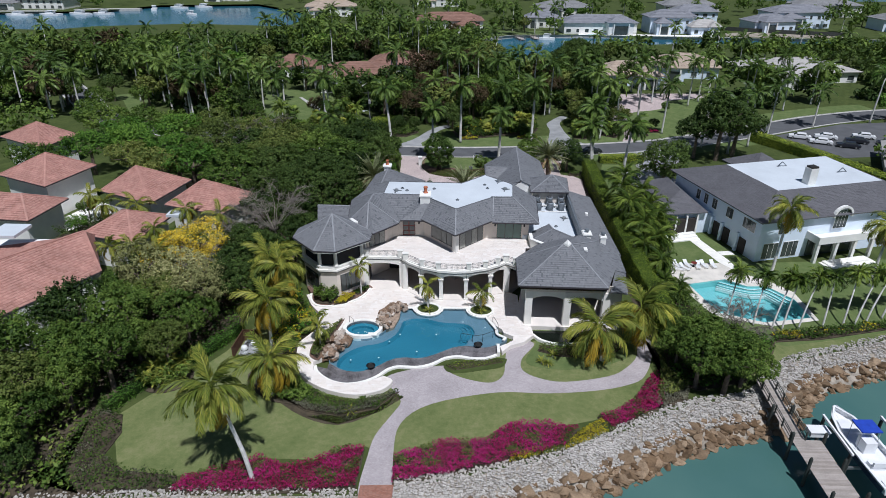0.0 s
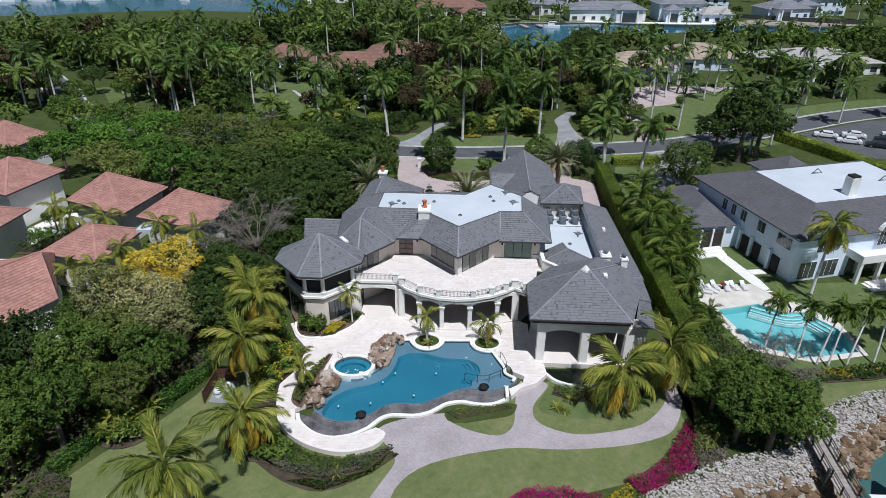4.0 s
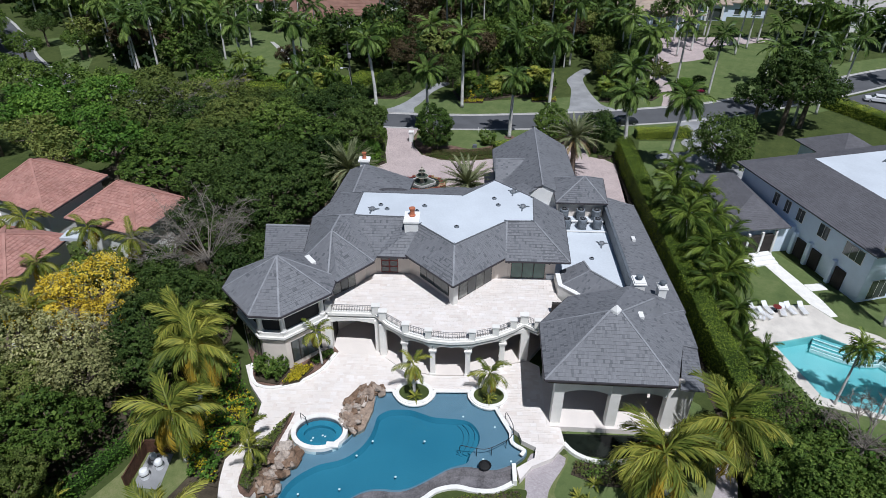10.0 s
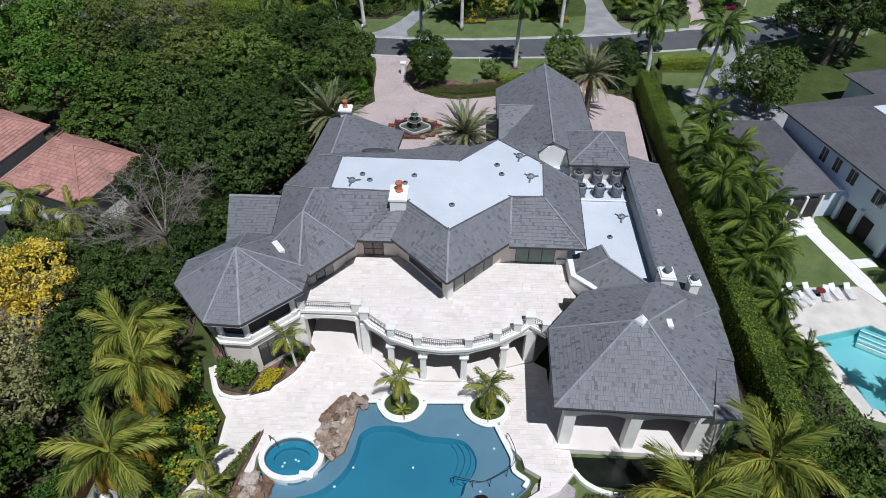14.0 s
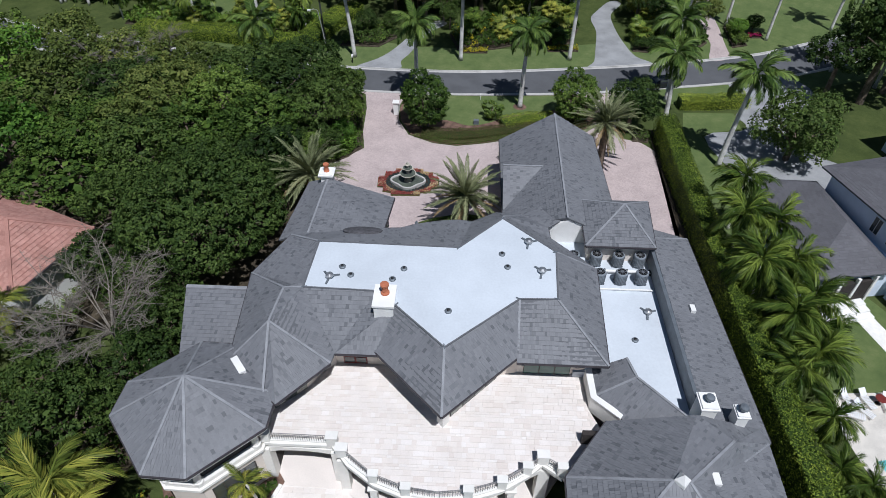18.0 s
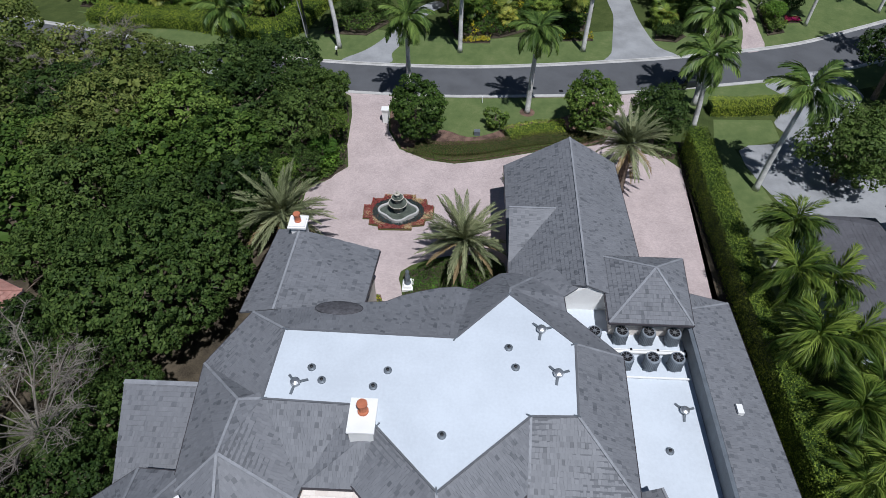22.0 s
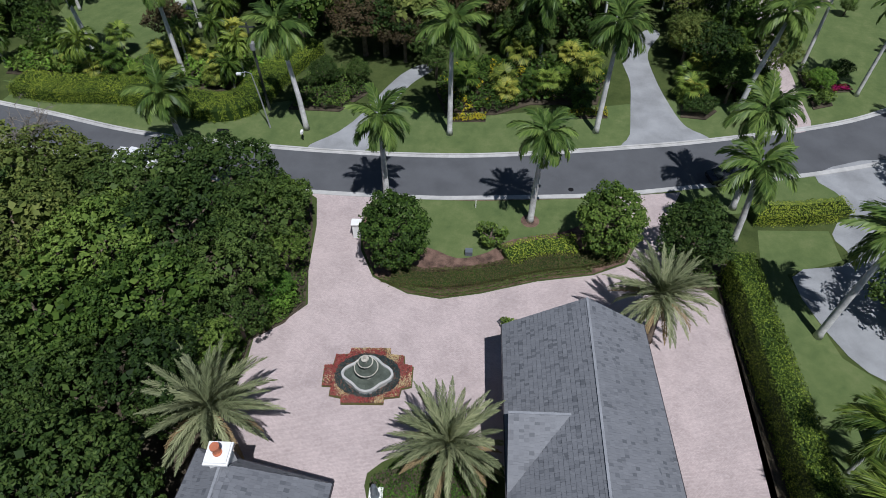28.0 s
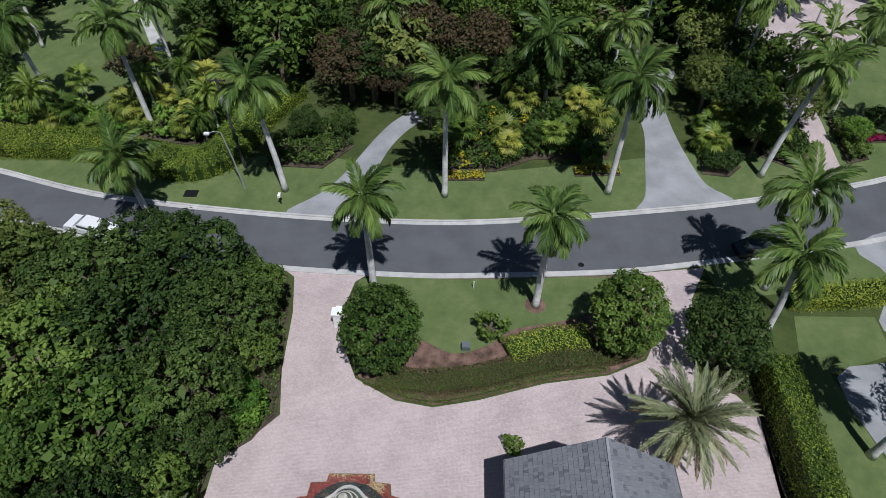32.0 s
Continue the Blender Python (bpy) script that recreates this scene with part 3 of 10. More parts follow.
for ring in CANALS:
    tagged(part("canal_water", slab([(x, y) for x, y in ring], -2.1, -1.9), "canal"), "blue canal water behind the houses", "water", kind="structure")

ROAD_N = [(-300, 330), (-160, 235), (-118, 196), (-104, 178), (-90, 165), (-75, 158), (-57.5, 153.5), (-50, 151.6), (-38.5, 148.4), (-27.3, 146.8), (-14, 145.7), (-1.1, 145.5), (9, 146.4), (20, 148.0), (30, 149.8), (46, 153.8), (57, 158.8), (75, 168), (100, 181), (130, 190), (190, 196), (400, 200)]
ROAD_S = [(-306, 324), (-166, 230), (-124, 190), (-109, 172), (-94, 159), (-77, 151.5), (-59, 146.6), (-48.9, 144.6), (-35, 141.6), (-25, 139.6), (-15.8, 138.5), (-4, 138.1), (2.3, 138.3), (15.5, 139.3), (24.3, 140.8), (39.9, 143.9), (52, 147.5), (63, 152.5), (80, 161), (103, 173), (132, 182), (190, 188), (400, 192)]
rn, rs = curve(ROAD_N, 5, False), curve(ROAD_S, 5, False)
road = part("road", slab(rs + rn[::-1], G, G + 0.02), "asphalt")
tagged(road, "curved grey asphalt residential road", "road", kind="structure")
kerb = tagged(thing("kerb", "pale concrete kerbs along the road", "kerb", kind="structure"))
part("kerb_stone", strip(rn, -0.45, 0.0, G, G + 0.035), "kerb", kerb)
part("kerb_stone", strip(rn, 0.0, 0.22, G, G + 0.14), "kerb", kerb)
part("kerb_stone", strip(rs, 0.0, 0.45, G, G + 0.035), "kerb", kerb)
part("kerb_stone", strip(rs, -0.22, 0.0, G, G + 0.10), "kerb", kerb)


def patch(name, pts, z, material, label, category, smooth=0, thick=None):
    pts = curve(pts, smooth) if smooth else pts
    return tagged(part(name, slab(pts, G - 0.02 if thick is None else z - thick, z), material), label, category, kind="structure")


# the verge lawns and drives across the road
patch("verge_lawn", [(-60, 158.5), (-40, 152), (-28, 149.8), (-14, 148.7), (-1, 148.4), (9, 148.9), (20, 150.3), (36, 153.5), (52, 160), (64, 168), (82, 178), (80, 200), (60, 205), (44, 200), (44, 175), (36, 160), (20, 156.5), (4, 153.6), (-8, 154), (-18, 156.5), (-30, 153), (-45, 157)], G + 0.01, "green_lawn", "mown green verge lawn across the road", "lawn")
patch("verge_strip", rs[70:90] + shifted(rs, -4.5, False)[70:90][::-1], G + 0.014, "green_lawn", "mown green strip along the kerb", "lawn")
patch("verge_strip", rn[30:95] + shifted(rn, 7.0, False)[30:95][::-1], G + 0.014, "green_lawn", "mown green strip along the kerb", "lawn")
patch("driveway", [(-17.2, 146.1), (-14.3, 149.2), (-12.1, 152.6), (-9.5, 158.8), (-7.5, 162.6), (-5, 165), (-3.6, 163.6), (-5.6, 161), (-7.4, 157.5), (-9.2, 151.5), (-10.4, 148.6), (-10.6, 145.9)], G + 0.022, "concrete", "grey concrete driveway curving off the road", "driveway", 4)
patch("driveway", [(19.6, 147.7), (20.6, 150.4), (21.6, 156), (22.5, 162), (22.3, 167.5), (23.8, 171), (27, 176), (29, 175), (26.2, 169.5), (26.0, 163), (26.6, 157), (27.6, 152.5), (29.6, 149.6)], G + 0.022, "concrete", "grey concrete driveway curving off the road", "driveway", 4)
patch("driveway", [(39.4, 151.9), (41.2, 158), (41.2, 164), (42, 184), (44, 203), (80, 207), (80, 203), (62, 196), (58, 186), (47, 180), (44.4, 164), (43.6, 158), (42.8, 152.8)], G + 0.026, "court", "pink paver drive by the far lawn", "driveway", 3)
patch("back_lawn", [(-64, 205), (-40, 205), (-39, 172), (-45, 164), (-60, 170)], G + 0.012, "green_lawn", "green lawn behind a palm thicket", "lawn")
patch("white_kerb", [(-51.6, 194), (-50.6, 194), (-40.6, 178), (-41.8, 176.6)], G + 0.12, "kerb", "long white concrete edging by the lawn", "edging")
patch("side_lawn", [(-112, 192), (-104, 187), (-92, 168), (-86, 166), (-92, 182), (-104, 198)], G + 0.012, "green_lawn", "green verge by the bend of the road", "lawn")

# the arrival court
COURT = [(-15.9, 138.6), (-14.6, 137.6), (-13.9, 133.5), (-13.6, 127.4), (-12.9, 123.4), (-14.4, 121.7), (-16.9, 119.6), (-16.9, 117), (-17.5, 112), (-16.5, 97), (16, 97), (24, 97), (24.1, 105), (25.0, 124.7), (23.5, 126.6), (20.9, 127.6), (20.8, 131), (22.3, 136.4), (24.4, 140.3), (16.9, 139.2), (18.6, 136), (18.4, 132.4), (16.9, 129.6), (13.5, 128), (8.1, 127.0), (2.8, 125.3), (-0.9, 124.5), (-4.0, 125.0), (-7.4, 126.9), (-9.0, 130.4), (-9.4, 134), (-8.8, 137.2), (-7.6, 138.3)]
patch("court_paving", COURT, G + 0.03, "court", "pale pink paver arrival court, faintly stained", "paving")
ISLAND = [(-7.2, 138.0), (-8.6, 136.6), (-9.2, 134), (-8.8, 130.6), (-7.2, 127.1), (-4.0, 125.2), (-0.9, 124.7), (2.8, 125.5), (8.1, 127.2), (13.5, 128.2), (16.7, 129.8), (18.2, 132.6), (18.3, 136), (16.4, 139.0), (2.3, 138.0)]
patch("island_bed", ISLAND, G + 0.04, "mulch", "brown mulch bed between court and road", "flower bed")
patch("island_lawn", [(-7.4, 137.8), (-8.4, 136.4), (-8.6, 133), (-5.6, 130.4), (-2.4, 130.9), (0.6, 129.6), (3.6, 130.6), (6, 132.4), (11.4, 133.8), (14.6, 136.2), (15.8, 138.7), (2.3, 137.9)], G + 0.055, "green_lawn", "small mown lawn beside the entrance drive", "lawn", 3)
# a ring of bare mulch at the palm's foot
patch("mulch_ring", [(7.9 + 0.95 * math.cos(a), 135.1 + 0.95 * math.sin(a)) for a in np.linspace(0, 6.1, 20)], G + 0.07, "mulch", "brown mulch ring round the palm trunk", "flower bed")
patch("court_bed", [(-17.6, 112.5), (-17.0, 119.4), (-14.5, 121.5), (-13.1, 123.3), (-13.8, 127.4), (-14.2, 133), (-15.2, 137.8), (-21, 138.4), (-40, 139), (-55, 130), (-60, 110), (-40, 92), (-23, 91), (-17.6, 100)], G + 0.024, "soil", "dark leaf-littered soil under dense trees", "ground")

# the garden on the water side
patch("south_lawn", [(-36.4, 49.8), (-34.3, 53.4), (-31, 57.5), (-28.5, 62), (-27.5, 66), (-24, 71), (-21.8, 73), (-21.2, 66), (-23.5, 60), (-22, 54.5), (-15, 55), (-6, 56), (2, 62), (10, 66), (22.5, 67), (22.8, 60), (21.6, 57.2), (17.6, 52.6), (11.4, 50.6), (6, 50.6), (3.4, 48.2), (-1.6, 47.4), (-6.4, 45.4), (-9.2, 46.8), (-14, 44.8), (-19.2, 44.8), (-25.6, 42.4), (-31.7, 41.5)], G + 0.012, "lawn", "sun-dried mown lawn on the water side", "lawn")
PATH_OUT = [(-8.9, 40.2), (-5.9, 40.3), (-6.3, 45.8), (-6.0, 50.2), (-2.9, 53.4), (4.2, 55.6), (10, 55.7), (15.5, 56.4), (19.4, 57.6), (21.6, 59.2), (23.4, 63.0), (24.2, 67.4), (22.6, 68), (21.8, 63.5), (19.8, 60.7), (17.3, 59.0), (12.2, 57.8), (9.2, 58.4), (7.5, 59.8), (7.6, 62), (9.4, 65.3), (6.4, 65.6), (5.6, 62.0), (5.2, 58.8), (3.7, 57.3), (1.0, 57.8), (-1, 58.9), (-1.9, 60.2), (-6.5, 59.0), (-8.6, 57.4), (-7.4, 55.6), (-6.3, 53.6), (-7.2, 51.2), (-8.4, 48.4), (-8.8, 45.5)]
patch("garden_path", PATH_OUT, G + 0.03, "path", "winding mauve-grey paver garden path", "path", 4)
patch("brick_landing", [(-9.0, 36.5), (-5.9, 36.6), (-5.85, 42.0), (-8.95, 41.8)], G + 0.05, "brick", "red brick landing at the water's edge", "paving")
patch("pool_bed", [(-1.8, 60.4), (0.6, 61.4), (5.2, 62), (5.7, 61.4), (5.0, 60.2), (3.0, 59.6), (-0.8, 58.8)], G + 0.045, "grass", "green bed below the pool wall", "flower bed", 3)
patch("planting_bed", [(-19.5, 56.5), (-17.5, 53.6), (-13, 51.4), (-9, 53.6), (-7.6, 55.0), (-7.2, 54.2), (-8.6, 51.9), (-12.5, 49.7), (-16.5, 50.8), (-20, 53.2), (-22.4, 54.2), (-24.5, 57.5), (-22.6, 62), (-20.4, 68), (-19.5, 66)], G + 0.03, "soil", "planted bed below the pool terrace", "flower bed", 3)
patch("east_bed", [(9.6, 65.2), (8.0, 61.8), (9.4, 60.4), (14, 60.2), (20, 62.4), (21.8, 66), (23, 72), (19, 72), (10, 68.5)], G + 0.035, "green_lawn", "shady planting bed beside the pavilion", "flower bed", 3)
patch("bank_lawn", [(33, 58.6), (39, 63.2), (54.2, 68.5), (75, 74.5), (110, 82.2), (110, 87), (92, 81), (54, 72), (40, 68.4), (34, 64)], G + 0.006, "lawn", "dry grass strip above the stones", "lawn")
patch("hedge_bed", [(24.3, 66), (28, 66), (29, 130), (25.2, 130), (23.6, 106)], G + 0.03, "soil", "dark soil under the boundary hedge", "ground")

# the neighbours' ground
NB_LAWN = [(28, 76), (31.5, 76), (32.5, 88.6), (37.5, 99.6), (40.6, 99.8), (46.5, 88.5), (70, 91), (90, 92), (92, 76.5), (54.5, 69.5), (41, 66), (30, 70)]
tagged(part("neighbour_lawn", sheet(NB_LAWN, [N_POOL], G + 0.012), "green_lawn"), "green lawn behind the white villa", "lawn", kind="structure")
NB_TERR = [(31.8, 83.6), (32.6, 87.6), (40.6, 88.2), (42.4, 85.0), (45.6, 83.0), (48.0, 79.6), (48.0, 72.2), (41.0, 70.5), (34.2, 72.6), (32.2, 80.6)]
tagged(part("neighbour_terrace", sheet(NB_TERR, [N_POOL], G + 0.03), "terrace_stone"), "cream stone terrace round the neighbour's pool", "paving", kind="structure")
patch("neighbour_walk", [(37.6, 99.0), (39.4, 99.4), (42.3, 89.2), (42.7, 86.2), (41.9, 86.0), (40.5, 88.4)], G + 0.045, "coping", "pale stone garden walk", "path")
patch("neighbour_walk", [(41.5, 92.2), (43.8, 92.6), (44.0, 91.3), (41.9, 90.9)], G + 0.034, "coping", "short stone walk to the villa", "path")
patch("neighbour_drive", [(32.4, 128.6), (37.8, 130.3), (39.0, 132.2), (38.4, 134.6), (41.8, 139.6), (40, 144), (49.2, 147), (52, 141), (46, 134), (44, 127), (52, 121), (60, 126), (64, 120), (56, 113.6), (44, 114), (38, 116.5), (34.2, 119.8)], G + 0.028, "concrete", "pale grey concrete forecourt", "driveway", 3)
patch("neighbour_front_lawn", [(29.5, 128.4), (31, 134.8), (38.2, 135), (38.0, 131), (32, 128.9), (33.6, 119.6), (37, 116.2), (38, 110), (33.4, 104), (29, 104)], G + 0.02, "green_lawn", "small front lawn with a palm", "lawn")
patch("far_carpark", [(76, 157.4), (82, 161), (103, 172), (124, 176), (118, 150), (98, 144), (86, 142), (80, 150)], G + 0.03, "asphalt", "asphalt parking strip beside a hedge", "driveway")

# bank of stones along the water
bank = thing("stone_bank", "sloping bank of pale cobbles and brown boulders", "rock bank", kind="structure")
out1, out2 = shifted(SHORE_FINE, -2.9, False), shifted(SHORE_FINE, -5.2, False)
bm = bmesh.new()
cols = []
for a, b, c in zip(SHORE_FINE, out1, out2):
    cols.append([bm.verts.new((*a[:2], G)), bm.verts.new((*b, -1.15)), bm.verts.new((*c, -2.7))])
for p, q in zip(cols, cols[1:]):
    for i in (0, 1):
        bm.faces.new((p[i], p[i + 1], q[i + 1], q[i]))
bmesh.ops.recalc_face_normals(bm, faces=bm.faces)
part("bank_earth", bm, "bank_sand", bank)

LUMP = np.array([(-1, -1, -1), (1, -1, -1), (1, 1, -1), (-1, 1, -1), (-1, -1, 1), (1, -1, 1), (1, 1, 1), (-1, 1, 1)], float) * 0.58
LUMP_F = [(3, 2, 1, 0), (4, 5, 6, 7), (0, 1, 5, 4), (1, 2, 6, 5), (2, 3, 7, 6), (3, 0, 4, 7)]


def lumps(places, sizes, seed=1):
    """Rough six-sided stones as vertices and faces."""
    rng = np.random.default_rng(seed)
    V, F = [], []
    for p, s in zip(places, sizes):
        a = rng.uniform(0, 6.3)
        c, d = math.cos(a), math.sin(a)
        v = LUMP * rng.uniform(0.6, 1.1, (8, 3)) * (s * rng.uniform(0.8, 1.3), s, s * 0.6)
        v = np.c_[v[:, 0] * c - v[:, 1] * d, v[:, 0] * d + v[:, 1] * c, v[:, 2]] + p
        F += [tuple(i + len(V) for i in f) for f in LUMP_F]
        V += v.tolist()
    return V, F


def crag(name, seed):
    """An angular broken stone."""
    r = random.Random(seed)
    bm = bmesh.new()
    for k in range(13):
        d = Vector((r.gauss(0, 1), r.gauss(0, 1), r.gauss(0, 1))).normalized() * 0.55 * r.uniform(0.8, 1.05)
        bm.verts.new((d.x * 1.2, d.y * 0.9, d.z * 0.7))
    bmesh.ops.convex_hull(bm, input=bm.verts[:])
    bmesh.ops.bevel(bm, geom=bm.edges[:], offset=0.035, segments=1, affect="EDGES")
    me = bpy.data.meshes.new(name)
    bm.to_mesh(me)
    bm.free()
    return me


def boulder(name, seed, squash=0.7):
    rng = random.Random(seed)
    bm = bmesh.new()
    bmesh.ops.create_icosphere(bm, subdivisions=3, radius=0.55)
    off = Vector((rng.uniform(0, 50), rng.uniform(0, 50), 0))
    for v in bm.verts:
        k = 1 + 0.5 * noise.noise(v.co * 2.4 + off) + 0.26 * noise.noise(v.co * 6 + off) + 0.1 * noise.noise(v.co * 15 + off)
        v.co = Vector((v.co.x * k * 1.15, v.co.y * k * 0.9, v.co.z * k * squash))
    me = bpy.data.meshes.new(name)
    bm.to_mesh(me)
    bm.free()
    return me


rng = np.random.default_rng(4)
place, size = [], []
near = [i for i, p in enumerate(SHORE_FINE) if -45 < p[0] < 95]
for k in range(15500):
    i = rng.integers(near[0], near[-1])
    t, d = rng.random(), -0.9 + rng.random() ** 0.9 * 4.0
    a, b = np.array(SHORE_FINE[i][:2]), np.array(SHORE_FINE[i + 1][:2])
    n = np.array([(b - a)[1], -(b - a)[0]]) / np.linalg.norm(b - a)
    p = a + (b - a) * t + n * d
    if -9.1 < p[0] < -5.8:
        continue
    place.append((*p, G - 0.5 * max(0, d - 0.2) / 2.9 + 0.05 + 0.12 * rng.random())), size.append(rng.uniform(0.1, 0.21))
V, F = lumps(place, size)
tagged(raw("cobbles", V, F, "stone", bank, "pale grey broken cobbles"), kind="stuff")
place, size = [], []
for k in range(1500):
    i = rng.integers(near[0], near[-1])
    a, b = np.array(SHORE_FINE[i][:2]), np.array(SHORE_FINE[i + 1][:2])
    n = np.array([(b - a)[1], -(b - a)[0]]) / np.linalg.norm(b - a)
    d = rng.uniform(2.3, 5.1)
    p = a + (b - a) * rng.random() + n * d
    if -9.1 < p[0] < -5.8:
        continue
    place.append((*p, -1.25 - (d - 2.9) * 0.55 + 0.15 * rng.random())), size.append(rng.uniform(0.25, 0.6))
V, F = lumps(place, size, 3)
tagged(raw("rubble", V, F, "rip_rap", bank, "brown broken stones at the waterline"), kind="stuff")
rocks = []
for i in range(6):
    me = crag("boulder", i)
    me.materials.append(M["rip_rap"])
    rocks.append(me)
k = 0
for i in near[:-1]:
    a, b = Vector(SHORE_FINE[i][:2]), Vector(SHORE_FINE[i + 1][:2])
    if a.x < -6 or a.x > 58:
        continue
    n = Vector(((b - a).y, -(b - a).x)).normalized()
    for j in range(int((b - a).length / 0.3)):
        p = a + (b - a) * (j * 0.3 / (b - a).length) + n * rng.uniform(2.5, 5.0)
        ob = link("boulder", rocks[k % 6], None, bank)
        s = rng.uniform(0.6, 1.75)
        d = (p - a).dot(n)
        ob.matrix_local = pose(p.x, p.y, -1.2 - (d - 2.9) * 0.55 + 0.1 * rng.random(), rng.uniform(-20, 20), rng.uniform(-20, 20), rng.uniform(0, 360)) @ Matrix.Scale(s, 4)
        k += 1

# ---- roofs ----


def frame_of(poly):
    p = [Vector(q) for q in poly]
    u = (p[1] - p[0]).normalized()
    n = Vector((0, 0, 0))
    for a, b in zip(p, p[1:] + p[:1]):
        n += a.cross(b)
    n.normalize()
    if n.z < 0:
        n = -n
    u = (u - n * u.dot(n)).normalized()
    return p[0], u, n.cross(u), n


def slates(poly, w, h, seed, thick=0.035, lift=0.0, along=None):
    """Overlapping roof pieces over a flat convex outline, in courses along its first edge or a given line."""
    o, u, v, n = frame_of(poly)
    if along is not None:
        u = (along - n * along.dot(n)).normalized()
        v = n.cross(u)
    flat = [((Vector(q) - o).dot(u), (Vector(q) - o).dot(v)) for q in poly]
    if area2(flat) < 0:
        flat = flat[::-1]
    rng = random.Random(seed)
    x0, x1 = min(q[0] for q in flat), max(q[0] for q in flat)
    y0, y1 = min(q[1] for q in flat), max(q[1] for q in flat)
    out, row, y = [], 0, y0
    while y < y1:
        x = x0 - rng.uniform(0, w)
        while x < x1:
            ww = w * rng.uniform(0.8, 1.25)
            cell = clipped([(x + 0.004, y), (x + ww - 0.004, y), (x + ww - 0.004, y + h * 1.06), (x + 0.004, y + h * 1.06)], flat)
            if len(cell) > 2 and abs(area2(cell)) > 0.01:
                jit = rng.uniform(-0.006, 0.01)
                top = [o + u * a + v * b + n * (lift + thick * (1.15 - 0.95 * (b - y) / h) + jit) for a, b in cell]
                low = [o + u * a + v * b + n * (lift - 0.01) for a, b in cell]
                out.append((top, low))
            x += ww
        y += h
        row += 1
    return out


def joined(cells):
    V, F = [], []
    for top, low in cells:
        k, m = len(V), len(top)
        V += [tuple(q) for q in top] + [tuple(q) for q in low]
        F.append(tuple(range(k, k + m)))
        F += [(k + i, k + m + i, k + m + (i + 1) % m, k + (i + 1) % m) for i in range(m)]
    return V, F


LATE = []


def uppermost(ob):
    while ob.parent is not None:
        ob = ob.parent
    return ob


def roof_face(roof, poly, w=0.21, h=0.34, material="slate", under="underlay", seed=0, thick=0.035, gutter=True, piece="slate", singles=False, deep=0.16):
    """One slope: boarding, its slates, and the gutter along its first edge."""
    p = [Vector(q) for q in poly]
    roof = uppermost(roof)
    o, u, v, n = frame_of(poly)
    bm = bmesh.new()
    hi = [bm.verts.new(q) for q in p]
    lo = [bm.verts.new(q - Vector((0, 0, deep))) for q in p]
    for i in range(1, len(p) - 1):
        bm.faces.new((hi[0], hi[i], hi[i + 1])), bm.faces.new((lo[0], lo[i + 1], lo[i]))
    for i in range(len(p)):
        j = (i + 1) % len(p)
        bm.faces.new((hi[i], lo[i], lo[j], hi[j]))
    bmesh.ops.recalc_face_normals(bm, faces=bm.faces)
    face = part("roof_slope", bm, under, roof)
    bent = max(abs((q - o).dot(n)) for q in p) > 0.04
    for sheet_ in [[p[0], p[i], p[i + 1]] for i in range(1, len(p) - 1)] if bent else [p]:
        LATE.append((face, sheet_, w, h, material, seed, thick, piece, singles, p[1] - p[0]))
    if gutter:
        out = Vector((-v.x, -v.y, 0)).normalized() * 0.05
        part("gutter", beam(bmesh.new(), p[0] + out - Vector((0, 0, 0.09)), p[1] + out - Vector((0, 0, 0.09)), 0.1, 0.14), "gutter", roof)
    return face


def hips(roof, *lines, material="ridge", w=0.17, h=0.05, name="ridge_cap"):
    for a, b in lines:
        a, b = Vector(a), Vector(b)
        part(name, beam(bmesh.new(), a + Vector((0, 0, 0.04)), b + Vector((0, 0, 0.04)), w, h), material, uppermost(roof))


house = thing("house", "large cream stucco mansion with grey slate hipped roofs", "house")
ZF, ZE, ZB = 10.2, 7.9, 4.7
FLAT = [(-0.9, 82.4), (4.6, 87.3), (7.5, 87.4), (7.85, 92.7), (3.6, 96.8), (-0.1, 92.85), (-11.7, 93.05), (-11.95, 87.75), (-6.3, 87.6), (-4.7, 86.2)]
roof = part("flat_roof", slab(FLAT, ZF - 0.3, ZF), "membrane", house, "white membrane flat roof with dark edges")
for a, b in zip(FLAT, FLAT[1:] + FLAT[:1]):
    part("roof_edge", beam(bmesh.new(), (*a, ZF + 0.02), (*b, ZF + 0.02), 0.12, 0.1), "underlay", roof)


def q(i, z=ZF):
    return (*FLAT[i], z)


main_roof = roof
# water side
A2, R2 = (-13.65, 84.0, 10.45), (-13.4, 87.6, 10.25)
C_SE, C_S, C_W, C_NW = (-9.2, 82.5, 7.8), (-12.4, 78.9, 7.7), (-16.6, 82.4, 7.9), (-17.6, 91.9, 7.35)
roof_face(roof, [(-9.0, 83.3, ZE), (-5.2, 83.3, ZE), q(9), q(8), q(7)], seed=1)
roof_face(roof, [(-6.9, 84.4, 8.05), (-0.9, 78.2, 8.05), q(0), q(9)], seed=2)
roof_face(roof, [(-0.9, 78.2, 8.05), (5.2, 84.2, 8.05), q(1), q(0)], seed=3)
roof_face(roof, [(4.4, 83.1, ZE), (11.1, 83.1, ZE), q(2), q(1)], seed=4)
roof_face(roof, [C_SE, (-9.0, 83.4, 7.9), q(7), A2], seed=5, gutter=False)
roof_face(roof, [q(7), (-12.2, 88.2, ZF), R2, A2], seed=6, gutter=False)
roof_face(roof, [C_S, C_SE, A2], seed=7)
roof_face(roof, [C_W, C_S, A2], seed=8)
roof_face(roof, [C_NW, C_W, A2, R2], seed=9)
